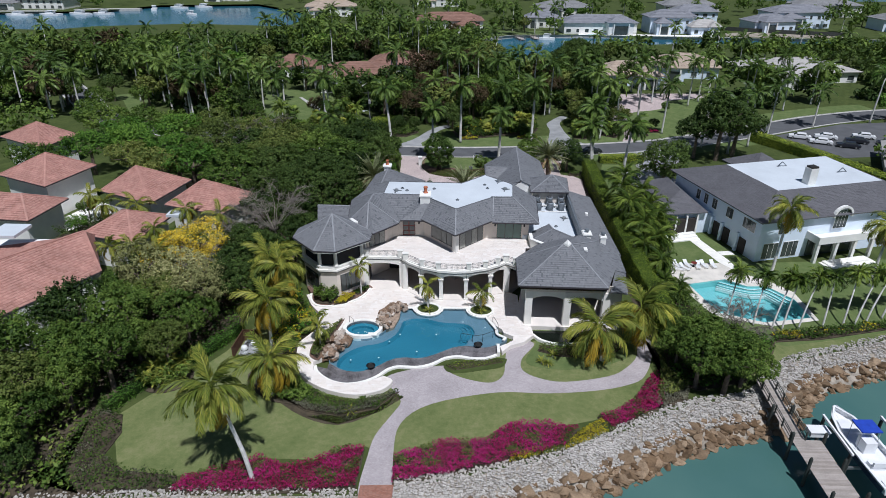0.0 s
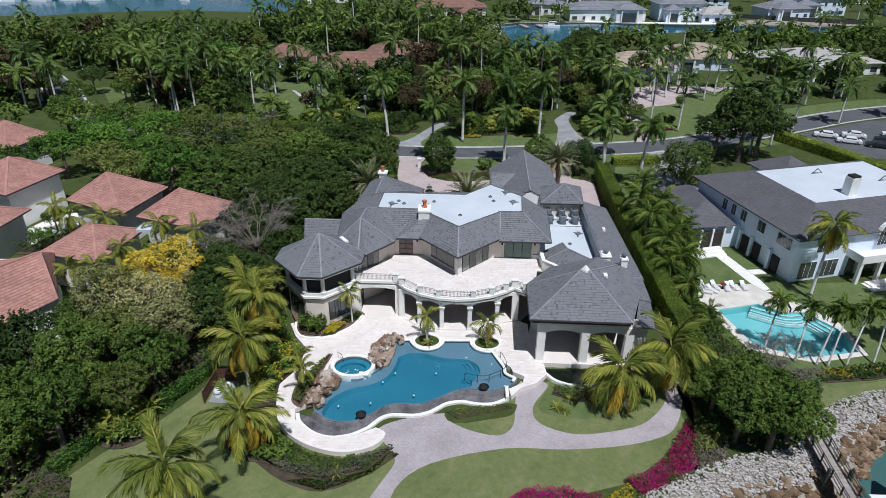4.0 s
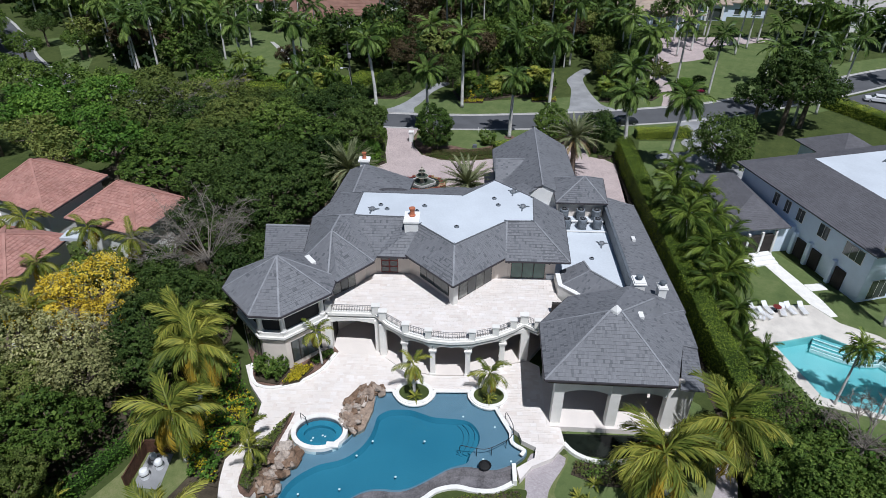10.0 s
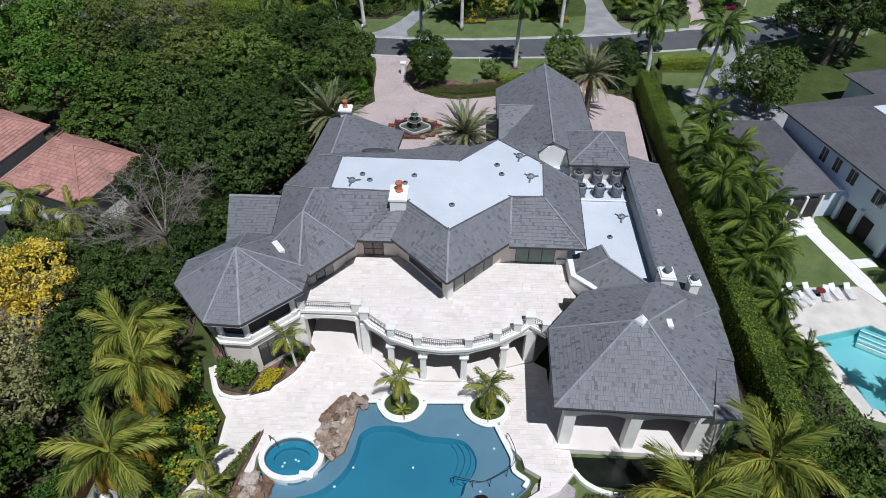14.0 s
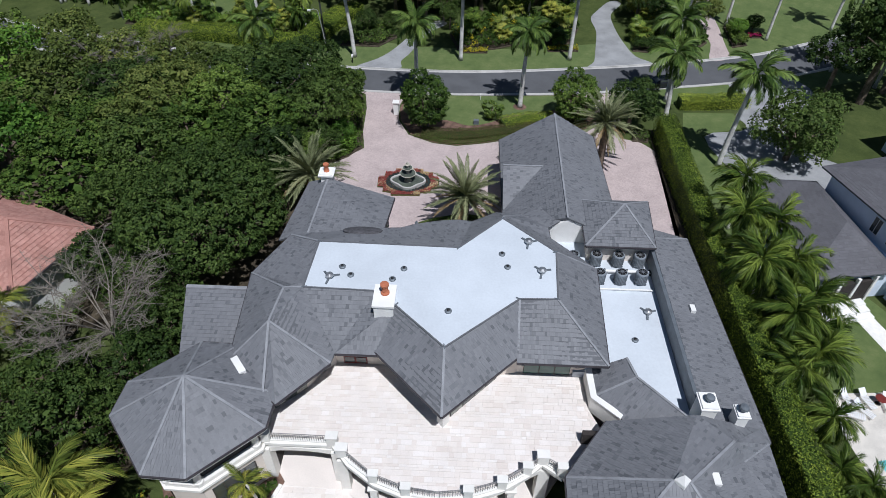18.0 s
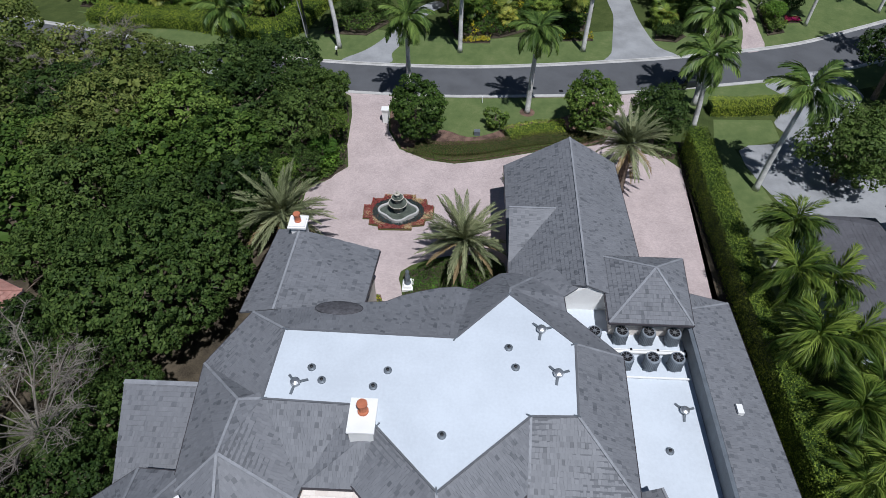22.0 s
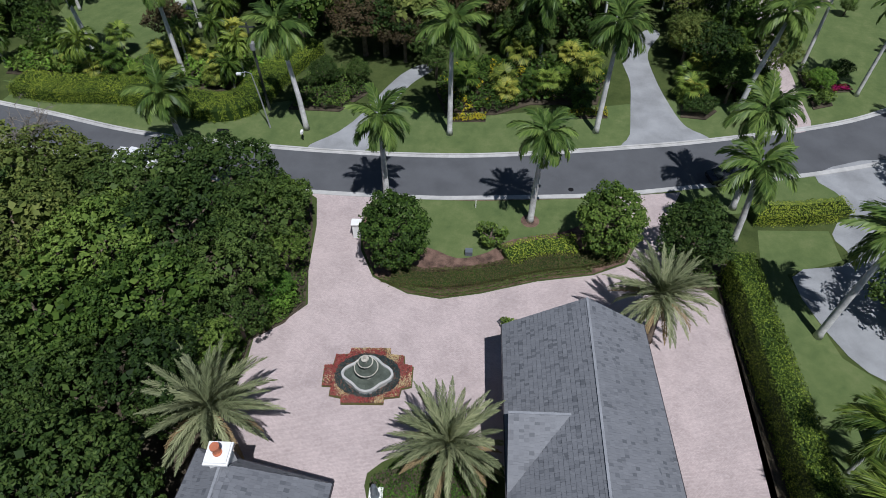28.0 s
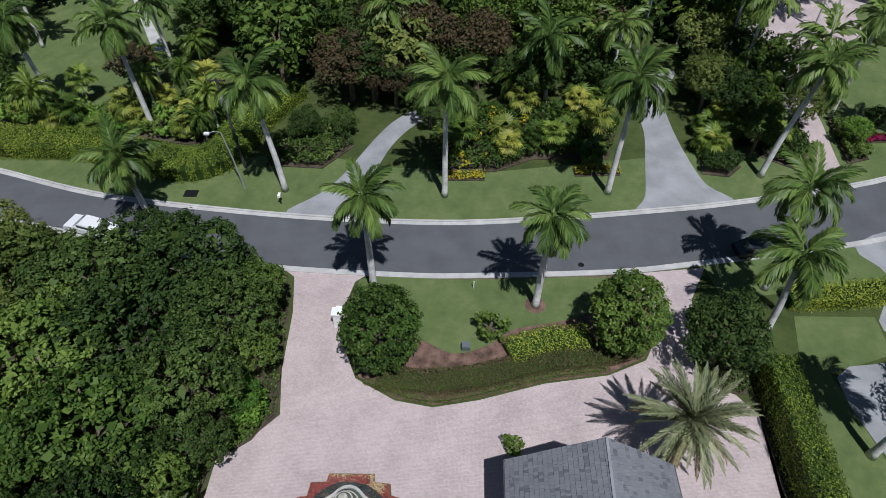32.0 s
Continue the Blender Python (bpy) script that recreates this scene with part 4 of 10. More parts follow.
# round the back
NCURVE = [(-6.92, 96.71, 8.70), (-5.28, 96.91, 8.64), (-4.26, 97.71, 8.38), (-2.99, 98.33, 8.18), (-1.50, 98.94, 7.96), (-0.15, 99.20, 7.86), (1.01, 98.93, 7.94)]
WN = (-14.85, 95.6, 8.56)
roof_face(roof, [C_NW, R2, q(7)], seed=10, gutter=False)
roof_face(roof, [WN, C_NW, q(7), q(6)], seed=37)
roof_face(roof, [NCURVE[0], WN, q(6), (-6.6, 92.95, ZF)], seed=11, gutter=False)
# the entrance eave swings out in a soft curve, its slates fanning from the flat roof's corner
NTOP = [(-6.6, 92.95, ZF), (-5.3, 92.93, ZF), (-4.0, 92.9, ZF), (-2.6, 92.88, ZF), (-1.4, 92.87, ZF), (-0.6, 92.86, ZF), (-0.1, 92.85, ZF)]
for i in range(6):
    a, b, c, d = NCURVE[i], NCURVE[i + 1], NTOP[i + 1], NTOP[i]
    roof_face(roof, [b, a, d], seed=12 + i)
    roof_face(roof, [b, d, c], seed=20 + i, gutter=False)
N1, N2, N3, N4, N5 = NCURVE[6], (3.3, 101.4, 7.1), (3.76, 97.8, 9.65), (5.8, 101.0, 7.2), (8.0, 98.95, 7.5)
roof_face(roof, [N1, q(5), q(4)], seed=28, gutter=False)
roof_face(roof, [N2, N1, q(4), N3], seed=29)
roof_face(roof, [N4, N2, N3], seed=30, gutter=False)
roof_face(roof, [(4.6, 103.4, 4.95), N2, N4], seed=32, gutter=False)
roof_face(roof, [(11.68, 93.56, 7.6), (8.06, 97.5, 7.5), q(4), q(3)], seed=33)
roof_face(roof, [(8.06, 97.5, 7.5), N5, N3, q(4)], seed=34)
roof_face(roof, [N5, N4, N3], seed=35, gutter=False)
roof_face(roof, [(9.2, 99.7, 7.75), (7.6, 102.6, 6.95), N4, N5], seed=36, gutter=False)
roof_face(roof, [(11.1, 83.1, ZE), (11.68, 93.56, 7.6), q(3), q(2)], seed=31)
hips(roof, (A2, C_SE), (A2, (-13.4, 79.6, 8.0)), (A2, C_W), (A2, R2), (R2, q(7)), (R2, C_NW), ((-0.9, 78.2, 8.05), q(0)), ((11.1, 83.1, ZE), q(2)), ((11.68, 93.56, 7.6), q(3)), (q(4), N3), (N3, N4), (q(6), WN), (q(1), (4.5, 83.4, 8.0)))
# roof furniture
chim = part("chimney", boxes((-6.25, 85.5, 9.0, -4.8, 86.5, 10.7), (-6.15, 86.5, 10.0, -4.9, 87.6, 10.7), (-6.35, 85.4, 10.7, -4.7, 87.7, 10.88)), "white", house, "white stucco chimney with a clay pot")
part("chimney_pot", lathe(bmesh.new(), [(0.34, 0), (0.34, 0.12), (0.25, 0.2), (0.25, 0.75), (0.33, 0.8), (0.33, 0.95), (0.22, 0.97)], -5.5, 86.8, 10.88, 14), "clay_pot", chim, "red clay chimney pot")


def roof_vent(x, y, z, kind):
    if kind == "fan":
        v = part("roof_fan", lathe(bmesh.new(), [(0.2, 0), (0.2, 0.16), (0.34, 0.2), (0.3, 0.34), (0.12, 0.42)], x, y, z, 12), "steel", house, "small metal roof ventilator on three legs")
        for a in (0.4, 2.3, 4.5):
            bm = bmesh.new()
            beam(bm, (x + 0.25 * math.cos(a), y + 0.25 * math.sin(a), z + 0.12), (x + 0.8 * math.cos(a), y + 0.8 * math.sin(a), z + 0.03), 0.16, 0.06)
            part("bracket", bm, "gun", v)
    else:
        v = part("roof_drain", lathe(bmesh.new(), [(0.27, 0), (0.27, 0.1), (0.18, 0.16)], x, y, z, 14), "gun", house, "dark round roof drain")
        part("strainer", lathe(bmesh.new(), [(0.11, 0.16), (0.11, 0.22), (0.05, 0.25)], x, y, z, 10), "dark_metal", v)


for x, y in ((-10.1, 88.9), (5.64, 93.7), (6.5, 90.3)):
    roof_vent(x, y, ZF, "fan")
for x, y in ((-9.3, 90.1), (-8.5, 89.2), (-0.75, 85.8), (3.4, 92.2), (3.8, 90.7), (-4.4, 90.1), (-5.2, 88.9)):
    roof_vent(x, y, ZF, "drain")

for x, y in FLAT:
    out = (Vector((x, y)) - Vector((-2.0, 89.8))).normalized()
    part("scupper", beam(bmesh.new(), (x - out.x * 0.3, y - out.y * 0.3, ZF + 0.06), (x + out.x * 0.14, y + out.y * 0.14, ZF + 0.05), 0.08, 0.07), "gun", main_roof)

# rotunda with eight sides
RC, RA = (-18.0, 78.7), [192.5, 252.5, 283.0, 343.5, 12.5, 72.5, 103.0, 163.5]


def octagon(r, z, c=RC):
    return [(c[0] + r * math.cos(radians(a)), c[1] + r * math.sin(radians(a)), z) for a in RA]


rotunda = part("rotunda", slab(octagon(4.35, 0), G, 4.1), "stucco", house, "eight-sided cream stucco tower with screened openings")
part("rotunda_band", slab(octagon(4.75, 0), 4.1, 4.35), "trim", rotunda)
part("rotunda_band", slab(octagon(4.6, 0), 3.85, 4.1), "band", rotunda, "dark moulding under the sill")
part("rotunda_sill", slab(octagon(4.55, 0), 4.35, 4.75), "trim", rotunda)
part("insect_screen", slab(octagon(4.05, 0), 4.75, 7.5), "screen", rotunda, "dark screened upper room")
oc = octagon(4.25, 0)
for i, (x, y, _) in enumerate(oc):
    part("pier", lathe(bmesh.new(), [(0.36, 0), (0.36, 0.18), (0.27, 0.24), (0.25, 2.4), (0.33, 2.5), (0.33, 2.7)], x, y, 4.75, 10), "trim", rotunda)
apex = (RC[0], RC[1] + 0.15, 10.65)
oe = octagon(5.55, 7.6)
for i in range(8):
    roof_face(rotunda, [oe[i], oe[(i + 1) % 8], apex], seed=40 + i)
    hips(rotunda, (oe[i], apex))
    a, b = Vector(oe[i]), Vector(oe[(i + 1) % 8])
    part("fascia", beam(bmesh.new(), a - Vector((0, 0, 0.22)), b - Vector((0, 0, 0.22)), 0.1, 0.16), "trim", rotunda)
# its ground floor windows
for i in (0, 2, 3):
    a, b = Vector(octagon(4.38, 0)[i]), Vector(octagon(4.38, 0)[(i + 1) % 8])
    d = (b - a).normalized()
    L = (b - a).length
    if i == 1:
        continue
    win = part("window", beam(bmesh.new(), a + d * 0.6 + Vector((0, 0, 1.9)), b - d * 0.6 + Vector((0, 0, 1.9)), 0.08, 2.6), "pane", house)
    bm = bmesh.new()
    for s in np.linspace(0.6, L - 0.6, 5):
        beam(bm, a + d * s + Vector((0, 0, 0.6)), a + d * (s + 0.001) + Vector((0, 0, 3.2)), 0.14, 0.09)
    part("mullion", bm, "bronze", win)
hips(main_roof, ((-16.05, 82.1, 8.4), (-15.05, 80.85, 8.4)), material="white", w=0.5, h=0.3, name="skylight")

# west wing
wing = part("west_wing", slab([(-21.4, 84), (-17.5, 84), (-17.5, 90), (-22.0, 90)], G, 5.2), "stucco", house)
roof_face(wing, [(-21.4, 83.2, 5.4), (-16.0, 83.2, 5.4), (-16.0, 90.4, 7.0), (-22.8, 90.4, 7.0)], seed=50, gutter=False)
hips(wing, ((-22.8, 90.4, 7.0), (-17.6, 90.4, 7.0)), w=0.35)

# upper floor behind the terrace
WALL = [(-13.6, 80.2), (-11.15, 82.55), (-10.4, 83.9), (-9.4, 84.9), (-5.7, 84.9), (-4.9, 84.3), (-0.85, 79.9), (3.4, 84.3), (4.8, 84.6), (9.9, 84.6), (10.3, 92.6), (7.5, 94.6), (-11, 94.6), (-16.4, 91.4), (-16, 83)]
body = part("wall", slab(WALL, G, 7.7), "stucco", house, "cream stucco upper wall")
part("back_wall", slab([(-15.8, 91), (10, 92), (6.6, 97.5), (3.4, 97.6), (-5, 96.0), (-14.6, 95.6)], G, 5.9), "stucco", house)


def glazing(parent, a, b, z0, z1, n, frame_mat="bronze", pane="pane", label="", off=0.06, bar=0.09, rows=1, curtain=False):
    """A framed row of n panes on a wall line from a to b."""
    a, b = Vector((*a, 0)), Vector((*b, 0))
    d = (b - a).normalized()
    out = Vector((d.y, -d.x, 0))
    parent = uppermost(parent)
    unit = part("window_frame", beam(bmesh.new(), a + out * off * 0.3 + Vector((0, 0, (z0 + z1) / 2)), b + out * off * 0.3 + Vector((0, 0, (z0 + z1) / 2)), 0.06, z1 - z0), frame_mat, parent, label)
    L = (b - a).length
    for i in range(n):
        p, r = a + d * (L * i / n + bar / 2), a + d * (L * (i + 1) / n - bar / 2)
        for j in range(rows):
            zl, zh = z0 + bar + (z1 - z0 - bar) * j / rows, z0 + (z1 - z0 - bar) * (j + 1) / rows
            part("pane", beam(bmesh.new(), p + out * off + Vector((0, 0, (zl + zh) / 2)), r + out * off + Vector((0, 0, (zl + zh) / 2)), 0.03, zh - zl), "curtain" if curtain and i % 2 == 0 else pane, unit)
    return unit


glazing(body, (-13.3, 80.5), (-11.3, 82.4), ZB + 0.05, 7.3, 3, label="dark framed glass doors to the terrace", curtain=True)
glazing(body, (-8.85, 84.9), (-7.0, 84.9), ZB + 0.05, 7.2, 2, "red_wood", "pane", "red double french doors", 0.06, 0.16, 3)
glazing(body, (-4.5, 83.87), (-1.35, 80.45), ZB + 0.4, 7.5, 4, label="tall dark framed bay windows")
glazing(body, (-0.35, 80.4), (3.1, 84.0), ZB + 0.05, 7.5, 4, label="tall dark framed bay windows", curtain=True)
glazing(body, (5.2, 84.6), (8.8, 84.6), ZB + 0.05, 7.3, 3, "bronze", "pane_green", "green-tinted sliding glass doors")
for x, y in ((-6.4, 84.7), (-11.0, 82.5), (4.9, 84.4), (9.2, 84.4)):
    part("wall_lantern", lathe(bmesh.new(), [(0.06, 0), (0.12, 0.06), (0.13, 0.3), (0.05, 0.4)], x, y, 6.7, 6), "bronze", body)
part("corner_pier", slab([(-1.3, 79.95), (-0.85, 79.45), (-0.4, 79.95), (-0.85, 80.5)], ZB, 7.8), "trim", body)

# the terrace over the arcade
EDGE = [(-13.4, 77.8), (-8.6, 77.8), (-7.2, 76.3), (-5.3, 75.0), (-3.1, 74.2), (-1.0, 73.98), (1.0, 74.2), (3.3, 75.0), (5.1, 76.1), (6.15, 77.0), (7.5, 76.1)]
TERR = EDGE + [(7.7, 75.6), (10.7, 79.7), (9.9, 81.6), (9.8, 84.7), (-9.4, 85.0), (-11, 83), (-13.7, 80.2)]
terrace = part("terrace", slab(TERR, 4.35, ZB - 0.03), "joint", house, "upper terrace paved in cream travertine")
face = EDGE
part("cornice", strip(face, -0.18, 0.25, 4.42, 4.72), "trim", terrace)
part("cornice", strip(face, -0.08, 0.25, 4.22, 4.42), "band", terrace, "dark moulding below the terrace edge")
part("cornice", strip(face, 0.0, 0.35, 3.95, 4.22), "trim", terrace)
bal = part("balustrade", strip(face, 0.02, 0.24, ZB, ZB + 0.16), "trim", house, "white balustrade with iron spindles between stone piers")
pier_at = [(-13.3, 77.9), (-8.55, 77.85), (-7.75, 77.0), (-5.35, 75.2), (-3.1, 74.4), (-1.0, 74.15), (1.05, 74.4), (3.3, 75.15), (5.05, 76.25), (6.15, 77.1), (7.4, 76.3)]
for i, (x, y) in enumerate(pier_at):
    if i in (5,):
        continue
    big = i in (1, 2, 9)
    w = 0.38 if big else 0.3
    pr = part("balustrade_pier", boxes((x - w, y - w * 0.7, ZB, x + w, y + w * 0.7, ZB + 1.0)), "trim", bal)
    part("pier_cap", boxes((x - w - 0.06, y - w * 0.7 - 0.06, ZB + 1.0, x + w + 0.06, y + w * 0.7 + 0.06, ZB + 1.1)), "trim", bal)
bm = bmesh.new()
lathe(bm, [(0.02, 0), (0.02, 0.25), (0.035, 0.32), (0.02, 0.4), (0.02, 0.79)], n=5)
SPIN = bpy.data.meshes.new("spindle")
bm.to_mesh(SPIN), bm.free()
SPIN.materials.append(M["iron"])
for i in range(10):
    if i == 1:
        continue
    a, b = Vector((*pier_at[i], 0)), Vector((*pier_at[i + 1], 0))
    d = (b - a).normalized()
    L = (b - a).length
    bm = bmesh.new()
    beam(bm, a + Vector((0, 0, ZB + 0.95)), b + Vector((0, 0, ZB + 0.95)), 0.05, 0.035)
    beam(bm, a + Vector((0, 0, ZB + 0.75)), b + Vector((0, 0, ZB + 0.75)), 0.04, 0.03)
    part("iron_rail", bm, "iron", bal)
    m = int(L / 0.16)
    for j in range(1, m):
        link("spindle", SPIN, None, bal).location = a + d * (L * j / m) + Vector((0, 0, ZB + 0.16))


def arch(parent, a, b, spring, crown, top, thick=0.4, name="arch", material="trim", half=10):
    """A spandrel with a low arched opening between two supports."""
    a, b = Vector((*a, 0)), Vector((*b, 0))
    d = (b - a).normalized()
    L = (b - a).length
    o = Vector((d.y, -d.x, 0)) * thick / 2
    prof = [(0, top), (0, spring)] + [(L * (0.5 - 0.5 * math.cos(math.pi * k / half)), spring + (crown - spring) * math.sin(math.pi * k / half)) for k in range(1, half)] + [(L, spring), (L, top)]
    bm = bmesh.new()
    f, g = [[bm.verts.new(a + d * s + Vector((0, 0, z)) + sg * o) for s, z in prof] for sg in (1, -1)]
    bm.faces.new(f), bm.faces.new(g[::-1])
    for i in range(len(prof)):
        j = (i + 1) % len(prof)
        bm.faces.new((f[i], g[i], g[j], f[j]))
    bmesh.ops.recalc_face_normals(bm, faces=bm.faces)
    return part(name, bm, material, parent)


arcade = part("arcade_floor", slab([(-14, 77), (-8, 76.8), (-5.6, 74.9), (-2.7, 74.3), (0.8, 74.4), (4, 75.9), (6.8, 76.8), (9, 80), (9, 84), (-13, 83)], G, 0.0), "travertine", house)
cols = [(-13.6, 77.95), (-8.3, 77.85), (-7.85, 77.2), (-5.5, 75.55), (-2.7, 74.55), (0.72, 74.6), (4.1, 75.85), (6.4, 77.2)]
for i, (x, y) in enumerate(cols):
    if i in (0, 1, 2, 7):
        w = 0.42 if i != 2 else 0.35
        part("arcade_pier", boxes((x - w, y - w, -0.02, x + w, y + w, 4.0)), "trim", house)
    else:
        c = part("arcade_column", boxes((x - 0.25, y - 0.25, 0.2, x + 0.25, y + 0.25, 3.0)), "trim", house)
        part("column_base", boxes((x - 0.33, y - 0.33, -0.02, x + 0.33, y + 0.33, 0.2)), "trim", c)
        part("column_capital", boxes((x - 0.33, y - 0.33, 3.0, x + 0.33, y + 0.33, 3.14), (x - 0.38, y - 0.38, 3.14, x + 0.38, y + 0.38, 3.26)), "trim", c)
for i in range(7):
    if i == 1:
        continue
    arch(house, cols[i], cols[i + 1], 3.1, 3.75, 4.1)
# back walls coloured near-black in place of the shade under the terrace
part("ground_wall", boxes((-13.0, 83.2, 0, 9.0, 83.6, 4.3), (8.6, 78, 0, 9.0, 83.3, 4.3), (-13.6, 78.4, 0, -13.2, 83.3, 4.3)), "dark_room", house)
for x in (-11, -7.5, -4, -0.5, 3, 6.5):
    glazing(house, (x - 1.3, 83.18), (x + 1.3, 83.18), 0.1, 3.0, 2)
# dark colour here cuts bounced light, so the arcade reads as shaded
part("loggia_ceiling", slab([(-13.4, 78), (-8.6, 78), (-5.3, 75.4), (-1, 74.4), (3.3, 75.4), (6, 77.2), (9, 79), (9, 83.5), (-13, 83.5)], 4.2, 4.34), "ceiling_shade", house)

# east pavilion
pav = part("pavilion_floor", slab([(8.0, 68.3), (19.5, 68.1), (20.6, 72), (21, 80), (9, 80), (8.0, 74)], G, 0.02), "travertine", house, "open loggia with a cream stone floor")
EZ = 6.2
PA, PB, PR = (13.3, 73.75, 9.2), (14.3, 73.65, 9.2), (18.35, 77.3, 8.05)
E1, E2, E3, E4 = (18.3, 67.65, EZ), (20.3, 73.2, 5.8), (19.2, 76.6, 6.7), (22.0, 78.8, 5.45)
roof_face(pav, [(7.2, 67.9, EZ), E1, PB, PA], seed=60, singles=True)
roof_face(pav, [(7.4, 75.25, EZ), (7.2, 67.9, EZ), PA], seed=61)
roof_face(pav, [(10.7, 79.6, EZ), (7.4, 75.25, EZ), PA, (16.4, 79.2, 8.0)], seed=62)
roof_face(pav, [E1, E2, PB], seed=63, gutter=False)
roof_face(pav, [E2, E3, PB], seed=68, gutter=False)
roof_face(pav, [E3, PR, PB], seed=88, gutter=False)
roof_face(pav, [PR, (16.4, 79.2, 8.0), PA, PB], seed=64, gutter=False)
roof_face(pav, [(18.6, 67.7, 5.75), (20.9, 68.1, 5.25), (21.8, 73.4, 5.25), (20.4, 73.4, 5.7)], seed=65, gutter=False)
roof_face(pav, [(21.8, 73.3, 5.4), E4, E3, E2], seed=69, gutter=False)
roof_face(pav, [E4, (21.6, 79.8, 5.6), PR, E3], seed=72, gutter=False)
roof_face(pav, [(21.6, 79.8, 5.6), (17.3, 79.7, 7.0), (16.4, 79.2, 8.0), PR], seed=73, gutter=False)
roof_face(pav, [(22.45, 79.1, 4.9), (21.6, 79.8, 5.6), E4], seed=74, gutter=False)
hips(pav, (PA, (7.2, 67.9, EZ)), (PA, (7.4, 75.25, EZ)), (PB, E1), (PB, PR), (E3, E4))
bm = bmesh.new()
lathe(bm, [(0.55, 0), (0.5, 0.25), (0.05, 0.75)], 13.8, 73.75, 9.12, 4)
part("roof_cap", bm, "white", pav, "white metal roof cap")
part("skylight", boxes((16.15, 74.1, 7.8, 16.6, 74.9, 8.3)), "white", pav)
pc = [(8.75, 69.1), (13.65, 68.9), (18.5, 68.8)]
for x, y in pc:
    part("pavilion_pier", boxes((x - 0.45, y - 0.4, 0.0, x + 0.45, y + 0.4, 5.0)), "trim", pav)
part("pavilion_pier", boxes((8.4, 74.6, 0, 9.2, 75.4, 5.0)), "trim", pav)
for a, b in zip(pc, pc[1:]):
    arch(pav, a, b, 3.2, 4.3, 5.7, 0.6)
arch(pav, (8.75, 75), (8.75, 69.1), 3.2, 4.3, 5.7, 0.6)
part("frieze", strip([(8.35, 68.62), (19.2, 68.5)], 0.0, 0.3, 5.0, 5.95), "stucco", pav)
part("frieze", strip([(8.3, 75.4), (8.3, 68.7)], 0.0, 0.3, 5.0, 5.95), "stucco", pav)
# soffit darkened by colour, again for deeper shade underneath
part("pavilion_soffit", slab([(7.5, 68.1), (18.2, 67.9), (20.0, 73), (16, 79), (10, 79), (7.8, 75.2)], 5.62, 5.74), "ceiling_shade", pav)
# back and side wall darkened by colour for the loggia's shade
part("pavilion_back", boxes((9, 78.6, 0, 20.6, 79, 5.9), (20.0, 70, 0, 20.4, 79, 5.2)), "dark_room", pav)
part("side_wall", boxes((18.6, 68.7, G, 20.4, 70, 4.9)), "trim", pav)

# small roof between terrace and east wing
link_roof = part("parapet_wall", strip([(9.85, 84.3), (9.95, 81.7), (11.8, 80.0)], 0.0, 0.35, 4.3, 5.95), "trim", house, "white parapet beside the terrace")
part("parapet_cap", strip([(9.8, 84.3), (9.9, 81.65), (11.75, 79.95)], 0.0, 0.5, 5.95, 6.05), "white", link_roof)
roof_face(link_roof, [(10.3, 81.9, 5.9), (10.2, 84.3, 5.9), (12.75, 84.5, 7.2), (13.2, 82.7, 7.25)], seed=66, gutter=False)
roof_face(link_roof, [(12.0, 79.9, 5.9), (10.3, 81.9, 5.9), (13.2, 82.7, 7.25), (16.4, 79.1, 7.3)], seed=67, gutter=False)
hips(link_roof, ((10.3, 81.9, 5.9), (13.2, 82.7, 7.25)), ((12.75, 84.5, 7.2), (13.2, 82.7, 7.25)), ((13.2, 82.7, 7.25), (16.4, 79.1, 7.3)))
part("link_wall", slab([(10.3, 82), (13.1, 82.6), (12.7, 84.4), (10.3, 84.4)], G, 5.85), "stucco", link_roof)
part("link_wall", slab([(12, 80.1), (16.3, 79.2), (13.1, 82.5), (10.5, 82)], G, 5.85), "stucco", link_roof)

# low flat roof with the cooling machines
LOWZ = 5.3
low = part("low_roof", slab([(9.0, 84.4), (12.6, 84.6), (13.3, 82.9), (16.4, 79.3), (17.4, 79.3), (17.6, 100), (8.2, 100), (8.4, 97), (10.3, 95)], G, LOWZ), "membrane", house, "white membrane roof of the service wing")
part("parapet_wall", boxes((17.15, 79.4, LOWZ, 17.45, 98.6, 6.95)), "gun", low, "grey parapet wall")
roof_vent(16.0, 90.8, LOWZ, "fan")
roof_vent(14.4, 87.8, LOWZ, "drain")
roof_face(low, [(22.45, 79.2, 4.9), (21.9, 101.0, 4.9), (17.5, 98.6, 6.95), (17.38, 79.4, 6.95)], seed=70)
roof_face(low, [(21.9, 101.0, 4.9), (17.6, 101.0, 6.2), (17.5, 98.6, 6.95)], seed=71)
hips(low, ((21.9, 101.0, 4.9), (17.5, 98.6, 6.95)))
part("east_wall", slab([(17.4, 79.3), (21.9, 79.3), (21.4, 100.5), (17.4, 100.5)], G, 4.75), "stucco", low)
part("skylight", boxes((19.2, 90.2, 6.15, 19.6, 90.9, 6.5)), "white", low)
for x, y, s in ((17.6, 80.5, 0.66), (19.8, 79.9, 0.48)):
    c = part("chimney", boxes((x - s * 0.8, y - s, 4.5, x + s * 0.8, y + s, 7.0 + s)), "white", house, "white stucco chimney with a metal hood")
    part("chimney_cap", boxes((x - s, y - s * 1.15, 7.0 + s, x + s, y + s * 1.15, 7.12 + s), (x - s * 0.85, y - s, 7.12 + s, x + s * 0.85, y + s, 7.25 + s)), "white", c)
    part("chimney_hood", lathe(bmesh.new(), [(0.2, 0), (0.2, 0.25), (0.36, 0.3), (0.3, 0.45), (0.08, 0.5)], x, y, 7.25 + s, 10), "gun", c)


